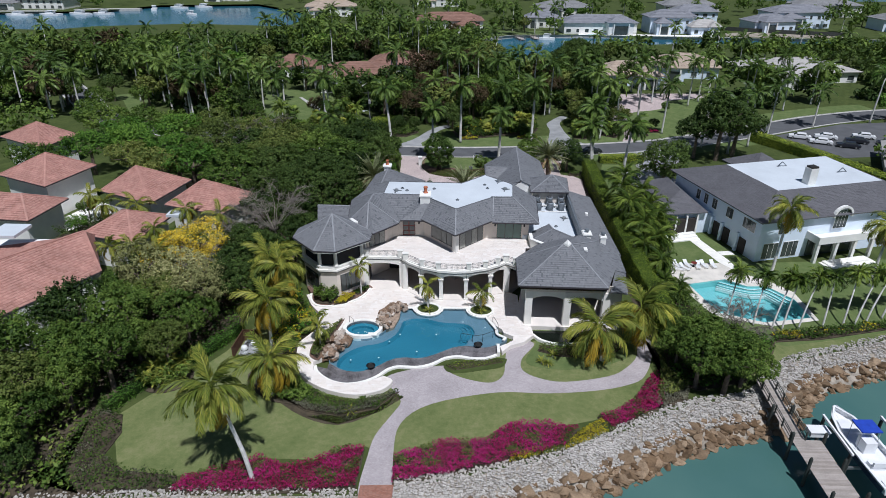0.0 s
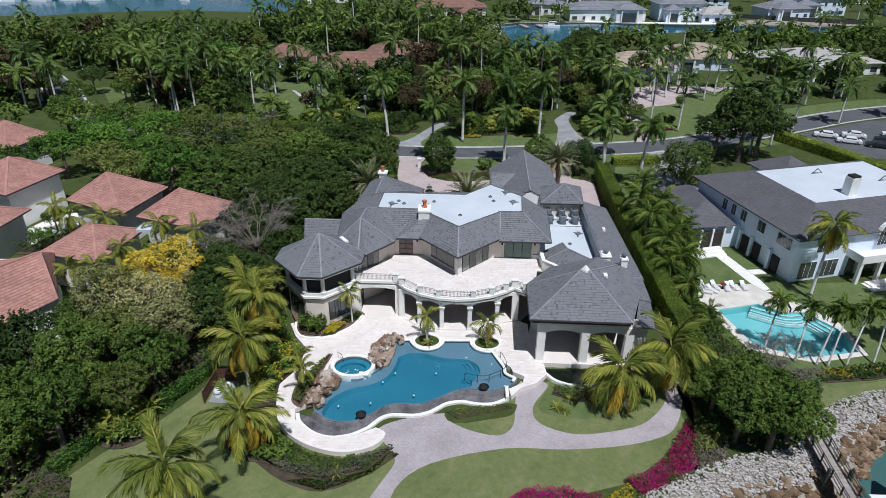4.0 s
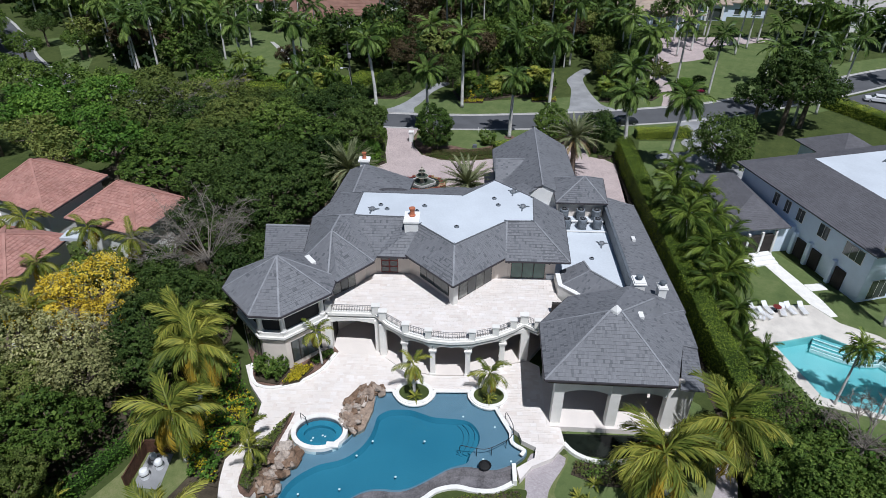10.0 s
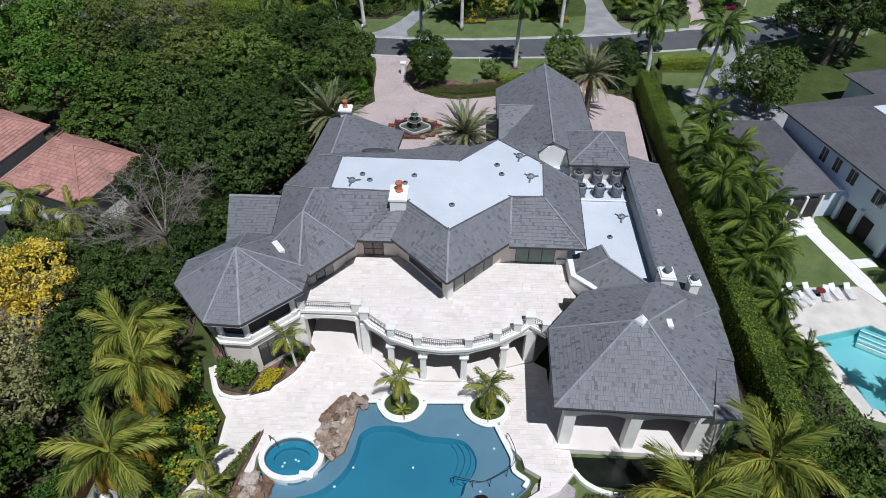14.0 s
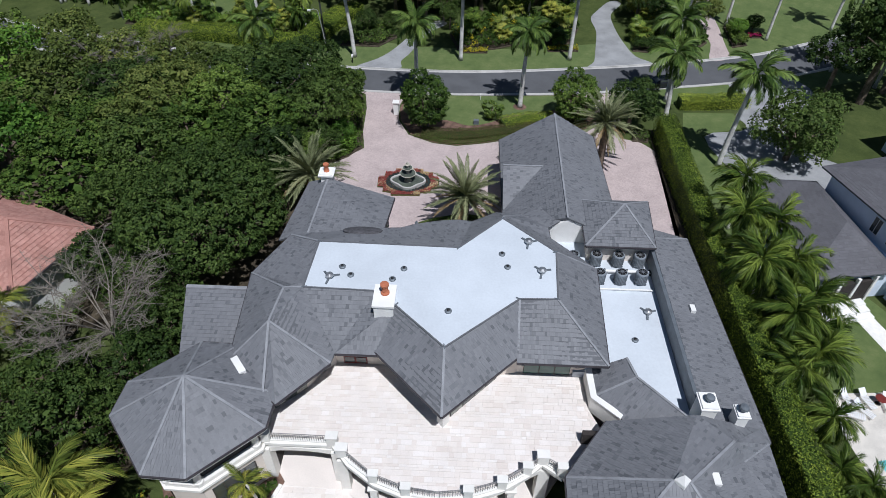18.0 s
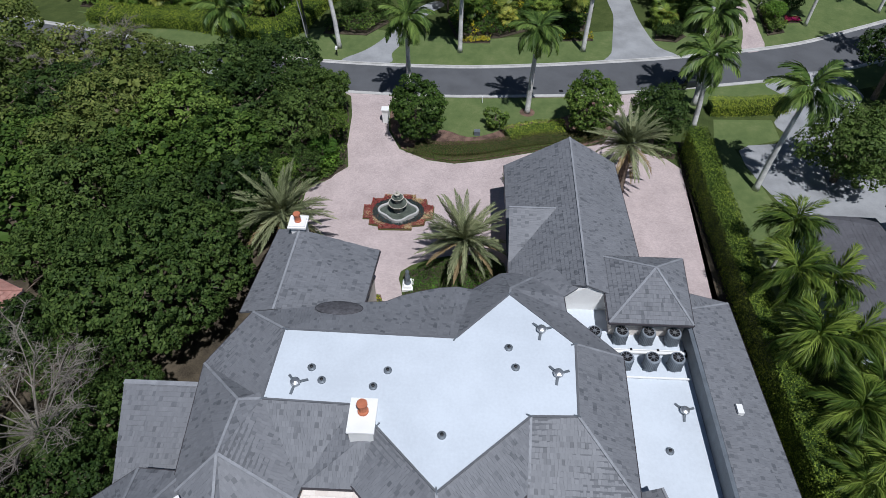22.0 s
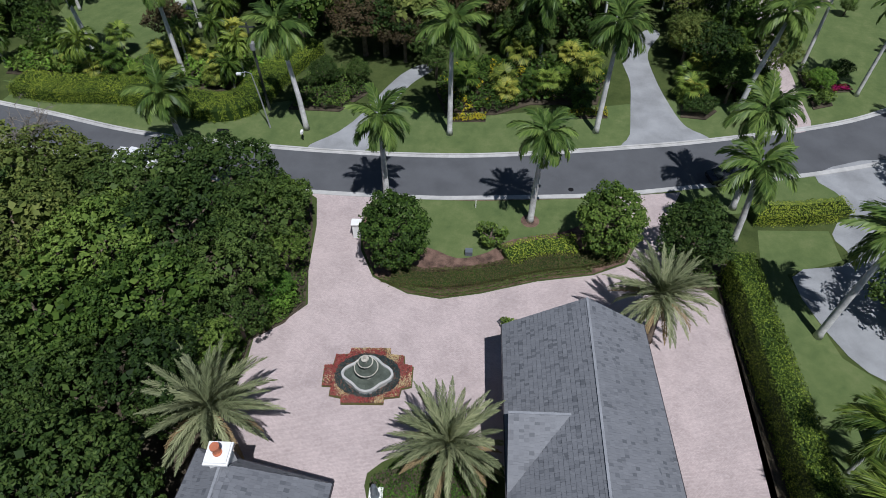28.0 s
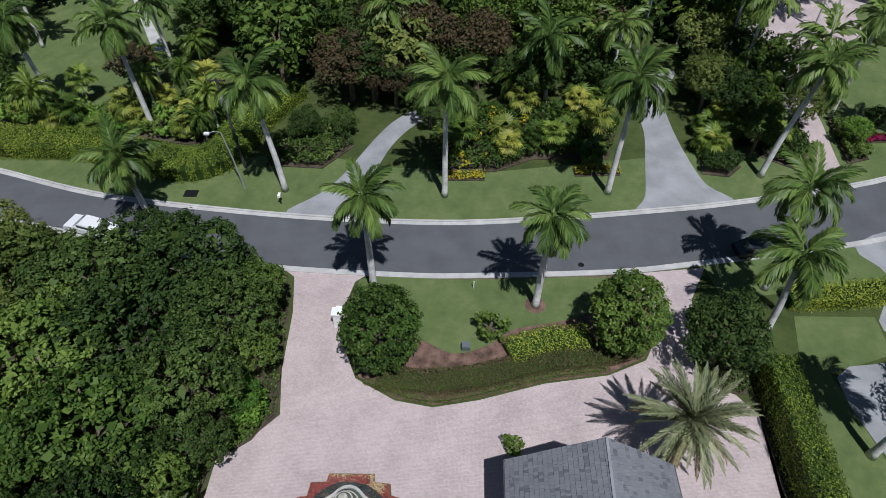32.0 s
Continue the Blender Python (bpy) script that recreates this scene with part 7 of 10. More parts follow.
palm("coco", -17.6, 64.4, 2.6, (-0.3, 0.2), 0.45, thick=0.09, z=0.03, count=10, label="slender young palm beside the pool")
palm("date", -16.6, 110.0, 5.2, thick=0.42, s=1.3, group="date palms")
palm("date", 0.4, 108.6, 4.0, thick=0.45, s=1.18, group="date palms")
palm("date", 17.2, 120.8, 6.3, (-0.3, 0), thick=0.42, s=1.15, group="date palms")
for x, y in ((-4.2, 71.1), (2.8, 71.1), (9.9, 61.3), (10.6, 60.9), (-11.6, 51.6), (11.4, 62.6)):
    palm("sago", x, y, 0.15, s=0.7, thick=0.12, z=0.03 if y > 70 else G + 0.03, label="spiky pale green cycad rosette")
for x, y, r in ((-32.6, 57.0, 1.4), (-33.8, 58.2, 1.5), (-33.0, 56.0, 1.4), (-34.8, 56.8, 1.4), (-35.0, 55.2, 1.3), (-33.8, 54.8, 1.2), (-31.9, 58.4, 1.3)):
    palm("sago", x, y, 1.2, s=r, thick=0.14, group="spiky shrubs beside the lawn", label="spiky green screw pine beside the lawn")
random.seed(3)
for x, y, h, s in ((29.9, 109.4, 6.6, 1.05), (28.0, 103.6, 6.6, 1.15), (31.4, 104.6, 5.4, 1.0), (28.3, 97.4, 5.8, 1.2), (31.6, 98.8, 5.2, 1.05), (28.6, 92.2, 4.8, 1.15), (31.4, 94.4, 4.6, 1.1), (29.9, 88.8, 4.0, 1.1), (28.0, 86.8, 3.4, 0.95), (31.4, 91.2, 3.8, 0.95), (29.7, 84.0, 2.4, 0.8), (29.1, 79.6, 1.2, 0.7), (31.2, 78.8, 1.3, 0.7), (30.2, 76.4, 1.2, 0.6)):
    palm("queen", x, y, h, (random.uniform(-0.5, 0.5), random.uniform(-0.5, 0.5)), s, thick=0.14, group="arching palms beside the hedge")
for x, y, lx, ly in ((36.0, 72.8, 0.8, 1.0), (38.6, 70.6, 1.2, 2.0), (40.8, 70.0, 2.2, 2.2), (42.0, 69.8, 1.6, 2.0), (44.2, 70.0, 2.4, 2.6), (47.6, 70.6, 1.0, 2.0), (50.4, 71.0, 2.0, 3.0), (52.2, 71.4, 2.8, 2.6), (54.0, 72.0, 3.0, 2.4), (56.6, 73.0, 3.6, 2.6)):
    palm("queen", x, y, 6.2, (lx, ly), 0.68, False, 0.11, group="leaning palms by the neighbour's pool")
for x, y, h in ((47, 84.8, 10.5), (60, 82, 9.5), (66, 79, 9)):
    palm("coco", x, y, h, (0.6, 0.5), 0.85, gold=0.1, thick=0.2, group="coconut palms")

# broadleaf trees round the court and to the west
tree("ball", -5.3, 129.2, 1.5, sz=1.4, group="clipped round trees")
tree("ball", 15.0, 131.8, 1.5, sz=1.3, group="clipped round trees")
tree("small", 3.7, 131.6, 1.0)
tree("small", 5.4, 121.2, 0.62)
tree("glossy", 22.3, 129.6, 0.98)
tree("glossy", 41.4, 123.6, 1.42, z=G - 2.2)
for x, y, s in ((57.5, 139, 1.55), (62.5, 142.5, 1.5), (53.0, 140.5, 1.2)):
    tree("dark", x, y, s)
canopy = random.Random(8)
GROVE = [
    (-42.5, 108.5, "mid", 7.2), (-35.6, 111.5, "dark", 6.0), (-31.4, 116.4, "mid", 6.2), (-38.2, 117.4, "olive", 6.4), (-21.4, 113.6, "dark", 4.6), (-23.6, 119.0, "mid", 6.0), (-18.6, 123.4, "dark", 4.7),
    (-17.4, 129.6, "dark", 4.4), (-21.6, 133.6, "dark", 5.4), (-24.0, 126.6, "dark", 6.0), (-30.2, 124.4, "mid", 6.4), (-28.4, 131.6, "dark", 5.6), (-34.8, 131.0, "olive", 6.2), (-37.6, 124.6, "olive", 6.2),
    (-44.6, 116.6, "mid", 6.4), (-44.8, 127.4, "dark", 6.4), (-40.6, 134.6, "olive", 5.6), (-47.6, 135.4, "olive", 5.6), (-51.6, 121.6, "olive", 6.2), (-52.0, 112.8, "bright", 6.2), (-54.4, 131.6, "olive", 6.4),
    (-59.6, 122.6, "bright", 6.4), (-59.2, 111.8, "olive", 5.4), (-62.4, 132.4, "bright", 6.2), (-67.6, 118.6, "olive", 5.6), (-69.8, 126.0, "bright", 6.2), (-66.6, 139.6, "mid", 5.8), (-75.4, 133.0, "bright", 6.2),
    (-77.6, 122.6, "bright", 5.6), (-76.0, 141.6, "mid", 6.0), (-84.6, 142.6, "mid", 6.0), (-57.2, 140.2, "olive", 5.6), (-26.4, 137.4, "dark", 3.8), (-90.6, 146.6, "mid", 5.6), (-86.0, 116.4, "mid", 5.0),
]
tree("spreading", -25.4, 101.4, 1.0, 40.0, 1.0, group="grove west of the court")
for x, y, k, r in GROVE:
    tree(k if x > -46 else "half_" + k, x, y, r / 4.5, sz=min(r / 4.5, 1.0 + 0.2 * canopy.random()), group="grove west of the court")
GARDEN = [(-31.6, 82, "dark", 0.85), (-28.0, 78.5, "dark", 0.9), (-30.6, 74, "dark", 0.9), (-28.5, 70.5, "dark", 0.85), (-38.2, 79.0, "yellow", 1.05), (-41.2, 77.0, "yellow", 0.95), (-36.8, 76.0, "yellow", 0.8), (-42.6, 71.6, "pale", 1.05), (-36.5, 71.0, "pale", 1.0), (-33.4, 68.5, "pale", 1.0), (-38.5, 67, "olive", 0.9), (-33.5, 63, "mid", 0.85), (-40, 61, "mid", 1.0), (-43, 55, "mid", 1.0), (-38, 53.5, "mid", 0.95), (-46.5, 63, "dark", 0.9), (-45, 48, "olive", 1.0), (-50, 53, "mid", 1.05), (-52, 45, "dark", 1.1), (-42.5, 45.5, "mid", 0.8), (-58, 50, "mid", 1.1), (-60, 41, "dark", 1.1), (-33.5, 57.5, "olive", 0.7), (-25.8, 84.5, "dark", 0.8), (-25.5, 89, "dark", 0.8), (-48, 40.5, "dark", 0.9), (-66, 56, "dark", 1.0)]
GARDEN += [(-43.6, 86, "mid", 0.62), (-42.2, 80.5, "pale", 0.7), (-45.6, 77, "dark", 0.66), (-40.8, 87.4, "olive", 0.6), (-46, 70.4, "mid", 0.7), (-48.6, 63, "dark", 0.8), (-52.6, 57.6, "mid", 0.8), (-40.6, 50, "mid", 0.75), (-43.5, 42.8, "mid", 0.85), (-41.6, 41.0, "dark", 0.6), (-66, 99.5, "mid", 0.45), (-64.6, 93.6, "bright", 0.45), (-36.6, 88.6, "dark", 0.65), (-55, 49, "dark", 0.9), (-37.2, 58.4, "mid", 0.75)]
for x, y, h in ((-46.4, 83.6, 6.2), (-50.8, 78.6, 5.6), (-44.4, 90.6, 6.6), (-64, 97.6, 5.6), (-42, 75.2, 6.4)):
    palm("coco", x, y, h, (0.4, -0.3), 0.62, thick=0.12, gold=0.2, count=14, group="palms of the terracotta villa", label="slim palm in front of the terracotta villa")
for x, y, k, s in GARDEN:
    tree(k if x > -46 or k == "yellow" else "half_" + k, x, y, s)
bare_tree(-29.4, 88.2, 6.0, 10.8, 5, 17)
bare_tree(-34.0, 88.0, 3.8, 8.4, 15, 10)
bare_tree(-43.5, 138.0, 4.2, 9.6, 25, 10)
bare_tree(-49.5, 134.5, 4.2, 9.8, 35, 10)
for x, y, s, k in ((-34.2, 96.4, 0.8, "dark"), (-34.8, 103.4, 1.0, "dark"), (-24.6, 92.4, 0.62, "dark"), (-29.2, 93.2, 0.75, "dark"), (-28.0, 110.6, 1.0, "dark"), (-31.0, 113.6, 0.9, "mid"), (-21.0, 116.8, 0.7, "dark")):
    tree(k, x, y, s, group="grove west of the court")
for x, y, s, k in ((-16.4, 132.6, 0.7, "mid"), (-15.4, 127.0, 0.62, "mid"), (-15.6, 123.4, 0.45, "bright"), (-17.6, 119.2, 0.7, "dark"), (-18.9, 115.4, 0.7, "mid"), (-18.0, 135.4, 0.6, "dark"), (-20.6, 110.8, 0.7, "dark")):
    tree(k, x, y, s, group="grove west of the court")
bare_tree(-35.4, 73.8, 3.0, 8.0, 6)
bare_tree(34.2, 65.6, 3.8, 6.0, 7, 13)
bare_tree(-44, 128, 4.5, 9, 9)
for x, y, s in ((26.8, 57.4, 0.85), (29.6, 56.4, 0.92), (28.4, 60.4, 0.9), (32.0, 57.8, 0.72), (25.6, 61.0, 0.62), (34.8, 61.0, 0.42)):
    tree("mid", x, y, s, sz=s * 0.95, group="trees on the bank")

cover("shrubs", [(-78, 34), (-34, 39.4), (-37.2, 42), (-38.8, 50), (-41, 58), (-50, 68), (-78, 50)], 2.4, 9000, 0.5, ["leaf_mid", "leaf_olive"], 60, "tangled green shrubs beside the lawn", flower=0.35, bump=0.6)
cover("shrubs", [(-41, 58), (-38.6, 52), (-36.4, 56), (-32.4, 61), (-29, 67), (-27, 73), (-24.6, 79), (-26, 88), (-34, 88), (-44, 80), (-46, 70)], 1.8, 7000, 0.42, ["leaf_dark", "leaf_mid"], 61, "dense shady undergrowth below the trees", flower=0.4, bump=0.6)
cover("shrubs", ellipse(3.0, 2.8, 20, -33.6, 56.6), 2.2, 2600, 0.34, ["leaf_mid", "leaf_olive"], 63, "dense spiky green bush beside the lawn", flower=0.3, bump=0.4)
cover("shrubs", [(24.6, 58.5), (27, 56.8), (33, 58.6), (38.6, 64.4), (40, 67), (32, 70), (25.6, 67)], 1.6, 3600, 0.42, ["leaf_mid", "leaf_bright"], 62, "green scrub on the bank", flower=0.4, bump=0.6)

# hedges and beds
HE = [(26.6, 66.5), (26.3, 80), (26.2, 88), (26.2, 97), (26.2, 107), (26.3, 118), (26.5, 128.5)]
hedge(HE, 2.3, 3.4, 74, 0.18, "leaf_hedge", 3, "tall clipped yellow-green boundary hedge")
hedge([(30.6, 136.4), (36, 136.7), (40.6, 137.6)], 2.2, 1.6, 75, 0.16, "leaf_hedge", 4, "low clipped hedge beside the road")
hedge([(5.2, 129.6), (8.4, 131.0), (12.2, 131.4)], 2.4, 1.0, 48, 0.2, "leaf_hedge", 5, "low bright green hedge by the lawn")
hedge(curve([(-5.6, 127.0), (-2, 126.6), (2.6, 127.2), (8, 128.9), (13, 129.8), (16.4, 131)], 3, False), 2.2, 0.75, 100, 0.16, "red_leaf", 6, "low reddish brown hedge along the court")
hedge(curve([(-6.6, 126.6), (-3.6, 125.5), (-0.9, 125.0), (2.8, 125.8), (8.1, 127.5), (13.4, 128.5)], 3, False), 0.55, 0.45, 90, 0.14, "red_leaf", 7, "low clipped border along the court kerb")
hedge(curve([(-56, 156.6), (-50, 155.6), (-42, 155.6), (-34, 153.6), (-29, 152.4), (-26.0, 154.2), (-25.0, 157.5), (-23.4, 162), (-20.6, 168)], 4, False), 4.2, 1.8, 68, 0.17, "leaf_hedge", 8, "broad bright green hedge across the road")
hedge([(-37.6, 50.6), (-35.6, 55), (-31.4, 60), (-28, 66.5)], 1.7, 1.3, 26, 0.22, "leaf_bright", 9, "clipped green hedge beside the lawn")
hedge([(72.5, 155.5), (75.5, 150.5), (79.7, 142.6), (83, 134.5), (88, 122)], 3.0, 2.2, 32, 0.26, "leaf_hedge", 10, "long clipped hedge beside the parking strip")
BOUG = [([(-25.6, 41.8), (-22, 43.6), (-19.2, 44.6), (-16.5, 43.6), (-14, 44.2), (-11.4, 46.2), (-9.2, 46.4), (-9.3, 41.4), (-13.5, 40.7), (-19, 40.4), (-26, 40.0)], 21), ([(-6.2, 45.4), (-1.6, 47.4), (2.8, 47.9), (5.6, 50.4), (9.4, 50.6), (11.4, 49.8), (12.6, 50.0), (10.8, 47.4), (5.1, 45.2), (-0.4, 43.3), (-6.0, 42.0)], 22), ([(14.8, 51.9), (17.4, 53.0), (19.6, 55.0), (21.4, 57.6), (22.8, 59.6), (23.4, 58.2), (22.4, 54.0), (19.6, 51.8), (16.2, 50.2)], 23)]
for pts, sd in BOUG:
    A = abs(area2(pts)) / 2
    cover("bougainvillea", pts, 1.1, int(A * 165), 0.18, ["leaf_olive", "magenta"], sd, "massed magenta bougainvillea in full bloom", flower=0.7)
cover("groundcover", [(5.4, 46.4), (10.6, 47.6), (12.8, 49.8), (15.2, 51.6), (16.4, 50.0), (11.0, 47.0), (5, 45.0)], 0.6, 2000, 0.2, ["leaf_yellow", "leaf_olive"], 24, "yellow-green low shrubs above the stones", flower=0.4)
cover("groundcover", [(-19.2, 56.2), (-16.6, 53.8), (-13, 51.8), (-9, 54.0), (-6.6, 55.2), (-8.8, 52.2), (-12.6, 50.9), (-16.4, 51.6), (-20, 54)], 0.9, 3200, 0.2, ["leaf_mid", "grey_leaf"], 25, "grey-green low shrubs below the terrace", flower=0.5)
cover("groundcover", [(-1.6, 60.3), (0.6, 61.2), (5.0, 61.8), (5.4, 61.2), (3.0, 60.4), (-0.6, 59.3)], 0.3, 900, 0.16, ["leaf_olive", "leaf_hedge"], 56, "low green groundcover below the pool wall", flower=0.3)
cover("groundcover", [(-16, 50.8), (-12.5, 49.8), (-8.4, 51.9), (-6.0, 54.4), (-7.0, 54.8), (-10, 52.6), (-13, 51.4)], 0.15, 1500, 0.14, ["leaf_olive", "grey_leaf"], 26, "low grassy groundcover", flower=0.3)
cover("shrubs", [(-19.2, 57.8), (-17.4, 55.6), (-14.7, 54.1), (-11.4, 53.4), (-8.7, 54.2), (-9.0, 53.2), (-12, 51.6), (-16, 52.4), (-20.2, 55)], 0.75, 3000, 0.2, ["leaf_mid", "leaf_olive"], 58, "dense green shrubs along the deck edge", flower=0.3)
cover("shrubs", [(-21.6, 55.0), (-18.4, 56.2), (-16.0, 54.0), (-17.0, 52.4), (-20.5, 53.0)], 1.9, 1500, 0.34, ["leaf_mid"], 27, "large glossy green shrubs at the terrace end", bump=0.5)
cover("shrubs", [(-21.4, 72.6), (-18.9, 69.6), (-18.7, 66.4), (-20.2, 63.4), (-19.9, 61), (-22.4, 61.5), (-24.6, 66), (-24.4, 73), (-22.6, 76)], 1.9, 3600, 0.32, ["leaf_bright", "leaf_yellow"], 28, "mixed green and yellow shrubs beside the deck", flower=0.25, bump=0.5)
cover("shrubs", [(-19.9, 72.6), (-17.6, 72.2), (-16.8, 74.2), (-18.4, 75.6), (-20.6, 75.0)], 1.9, 1100, 0.34, ["leaf_mid"], 29, "bushy green shrub below the tower", z=0.02, bump=0.6)
cover("shrubs", [(-17.2, 72.0), (-15.6, 72.6), (-14.6, 74.6), (-16.4, 74.6)], 0.8, 700, 0.22, ["leaf_yellow", "leaf_hedge"], 30, "yellow-leaved low shrubs below the tower", z=0.02)
cover("shrubs", [(-14.4, 75.0), (-13.0, 76.8), (-13.4, 77.4), (-15.2, 75.6)], 0.5, 300, 0.25, ["leaf_mid"], 31, "low leafy plants in the bed", z=0.02)
cover("shrubs", [(-15.4, 68.8), (-16.8, 66.0), (-17.8, 63.9), (-17.9, 61.0), (-16.9, 60.2), (-16.5, 62), (-16.2, 64.8), (-15.7, 66.8)], 0.6, 700, 0.26, ["leaf_olive", "grey_leaf"], 32, "spiky grey-green plants by the pool", z=0.02, flower=0.2)
cover("shrubs", [(10.2, 64.9), (9.6, 63.6), (12, 62.6), (15, 62.4), (19.4, 63.8), (21.0, 66), (16.8, 66), (12, 64.8)], 0.8, 1700, 0.22, ["leaf_mid", "red_leaf"], 33, "mixed reddish and green bedding plants", flower=0.3)
cover("shrubs", [(23.4, 67), (24.6, 60), (26, 57), (23.6, 55.4), (22.4, 56.4), (23.6, 60), (24.4, 64)], 1.2, 1500, 0.26, ["leaf_olive", "red_leaf"], 34, "dull red and green shrubs beside the path", flower=0.35)
cover("shrubs", [(20.8, 54.6), (23.8, 57.8), (26, 57.4), (25.4, 55.2), (22, 53.4)], 0.9, 1200, 0.2, ["grey_leaf"], 35, "silvery grey shrubs above the stones")
cover("shrubs", [(24, 70), (25.4, 66), (36, 68), (33, 72.6), (31, 78), (27.8, 78)], 2.2, 7000, 0.26, ["leaf_dark", "leaf_mid"], 36, "dense shrubs between the gardens", flower=0.4, bump=0.5)
cover("shrubs", [(40, 68.6), (58, 72.2), (60, 71.4), (46, 67.6), (40, 66.8)], 1.0, 2200, 0.28, ["leaf_mid", "leaf_yellow"], 37, "low mixed hedge below the palms", flower=0.15)
RING = ellipse(2.75, 2.1, 24, -6.55, 116.1)
cover("flowers", bed, 0.32, 5200, 0.14, ["red_flower", "cream_flower"], 38, "red and cream flowers round the fountain", z=G + 0.06, core=False, flower=0.22, hole=RING)
cover("groundcover", RING, 0.3, 2600, 0.14, ["dark_leaf"], 57, "dark blue-green plants ringing the fountain basin", z=G + 0.06, core=False, hole=ellipse(1.95, 1.55, 20, -6.55, 116.1))
cover("groundcover", [(-5.3, 107.6), (-5.2, 106.2), (-4.8, 104.6), (-3.8, 103.4), (3.6, 103.8), (4, 108.6), (1, 110), (-3, 109.2)], 0.45, 6000, 0.17, ["leaf_mid", "leaf_bright"], 39, "fresh green groundcover by the front door", flower=0.3)
cover("groundcover", [(-7.7, 99.8), (-7.1, 99.8), (-6.8, 103.4), (-7.3, 104.8), (-7.8, 104.8)], 0.5, 300, 0.22, ["leaf_hedge", "leaf_yellow"], 40, "yellow-green plants along the entrance wall", flower=0.3)
cover("shrubs", [(-17.6, 112.8), (-17.2, 119.2), (-14.6, 121.2), (-13.4, 123.4), (-15, 124), (-18.6, 119.4), (-19, 113)], 0.8, 2200, 0.24, ["leaf_mid"], 41, "green border plants along the court")
cover("shrubs", [(-16.2, 121.8), (-14.2, 122.2), (-13.8, 124.6), (-15.6, 125.8)], 2.2, 900, 0.3, ["leaf_bright"], 42, "bright green bush at the court corner", bump=0.5)
cover("shrubs", [(-13.2, 123.6), (-13.6, 127.2), (-14.4, 133), (-15.4, 137.6), (-19, 137.8), (-18, 124)], 0.7, 2600, 0.26, ["leaf_mid", "leaf_dark"], 44, "low leafy border under the grove", flower=0.4)
cover("shrubs", [(22.4, 126.8), (24.4, 126.6), (25.2, 128.6), (23, 129.8)], 1.0, 400, 0.24, ["leaf_dark"], 43, "dark low shrubs at the court corner")
cover("shrubs", [(-38.4, 50.6), (-35.6, 50.2), (-34.4, 47.6), (-34.6, 44.4), (-31.6, 42.6), (-26.4, 42.2), (-25.8, 40.4), (-34, 39.6), (-40, 41)], 1.3, 3200, 0.22, ["leaf_mid", "grey_leaf"], 45, "grey-green shrubs at the lawn corner", flower=0.2, bump=0.5)
cover("shrubs", [(-68, 91.5), (-58, 92.5), (-50.6, 91), (-49.6, 94), (-53, 94.6), (-63.4, 99.4), (-66, 98)], 2.6, 1800, 0.36, ["leaf_dark", "leaf_mid"], 46, "green shrubs against the terracotta villa", flower=0.4, bump=0.6)
cover("shrubs", [(-49.4, 92.4), (-38.4, 89.2), (-35.6, 90.6), (-35, 99), (-36.6, 99.4), (-38.8, 91.6), (-49.2, 95)], 2.4, 1500, 0.36, ["leaf_mid", "leaf_dark"], 47, "green shrubs against the terracotta villa", flower=0.4, bump=0.6)
for x, y, h in ((-53.5, 93, 6.0), (-60.5, 95.4, 5.0), (-47.6, 79, 5.6), (-38.0, 88.4, 6.6)):
    palm("coco", x, y, h, (0.3, -0.3), 0.7, thick=0.12, gold=0.2, count=14, group="palms of the terracotta villa", label="slim palm in front of the terracotta villa")

# timber fence round the pool machines
pen = thing("fence", "dark brown timber fence round the pool machines", "fence", (-27.1, 62.4, G))
for (ax, ay), (bx, by) in (((-0.1, -1.8), (0.0, 1.9)), ((0.0, 1.9), (1.9, 2.0))):
    m = max(4, int(math.hypot(bx - ax, by - ay) / 0.2))
    for k in range(m):
        a, b = (Vector((ax + (bx - ax) * t, ay + (by - ay) * t, 0)) for t in ((k + 0.04) / m, (k + 0.96) / m))
        part("board", beam(bmesh.new(), a + Vector((0, 0, 0.8)), b + Vector((0, 0, 0.8)), 0.03, 1.5), "fence_wood", pen)
    part("rail", beam(bmesh.new(), (ax, ay, 1.58), (bx, by, 1.58), 0.1, 0.07), "fence_wood", pen)
for x, y in ((-0.1, -1.8), (0, 1.9), (1.9, 2.0)):
    part("post", boxes((x - 0.07, y - 0.07, 0, x + 0.07, y + 0.07, 1.66)), "fence_wood", pen)
patch("machine_pad", [(-26.9, 60.8), (-24.6, 60.6), (-24.8, 64.2), (-26.9, 64.2)], G + 0.05, "concrete", "concrete pad behind the timber fence", "paving")
for x, y, s in ((-26.2, 61.8, 0.4), (-25.4, 62.8, 0.35), (-26.1, 63.4, 0.3)):
    f = thing("pool_filter", "pale round pool filter tank", "filter", (x, y, G + 0.05), "pool filters")
    part("tank", lathe(bmesh.new(), [(s, 0), (s, 0.7), (s * 0.8, 0.9), (s * 0.2, 1.0)], n=14), "hull", f)
    part("clamp_ring", lathe(bmesh.new(), [(s * 1.05, 0.42), (s * 1.05, 0.5)], n=14), "dark_metal", f)

# ---- neighbouring houses ----


def opening(parent, a, b, z0, z1, n=2, frame_mat="white", pane="pane"):
    return glazing(parent, a, b, z0, z1, n, frame_mat, pane, off=0.06, bar=0.08)


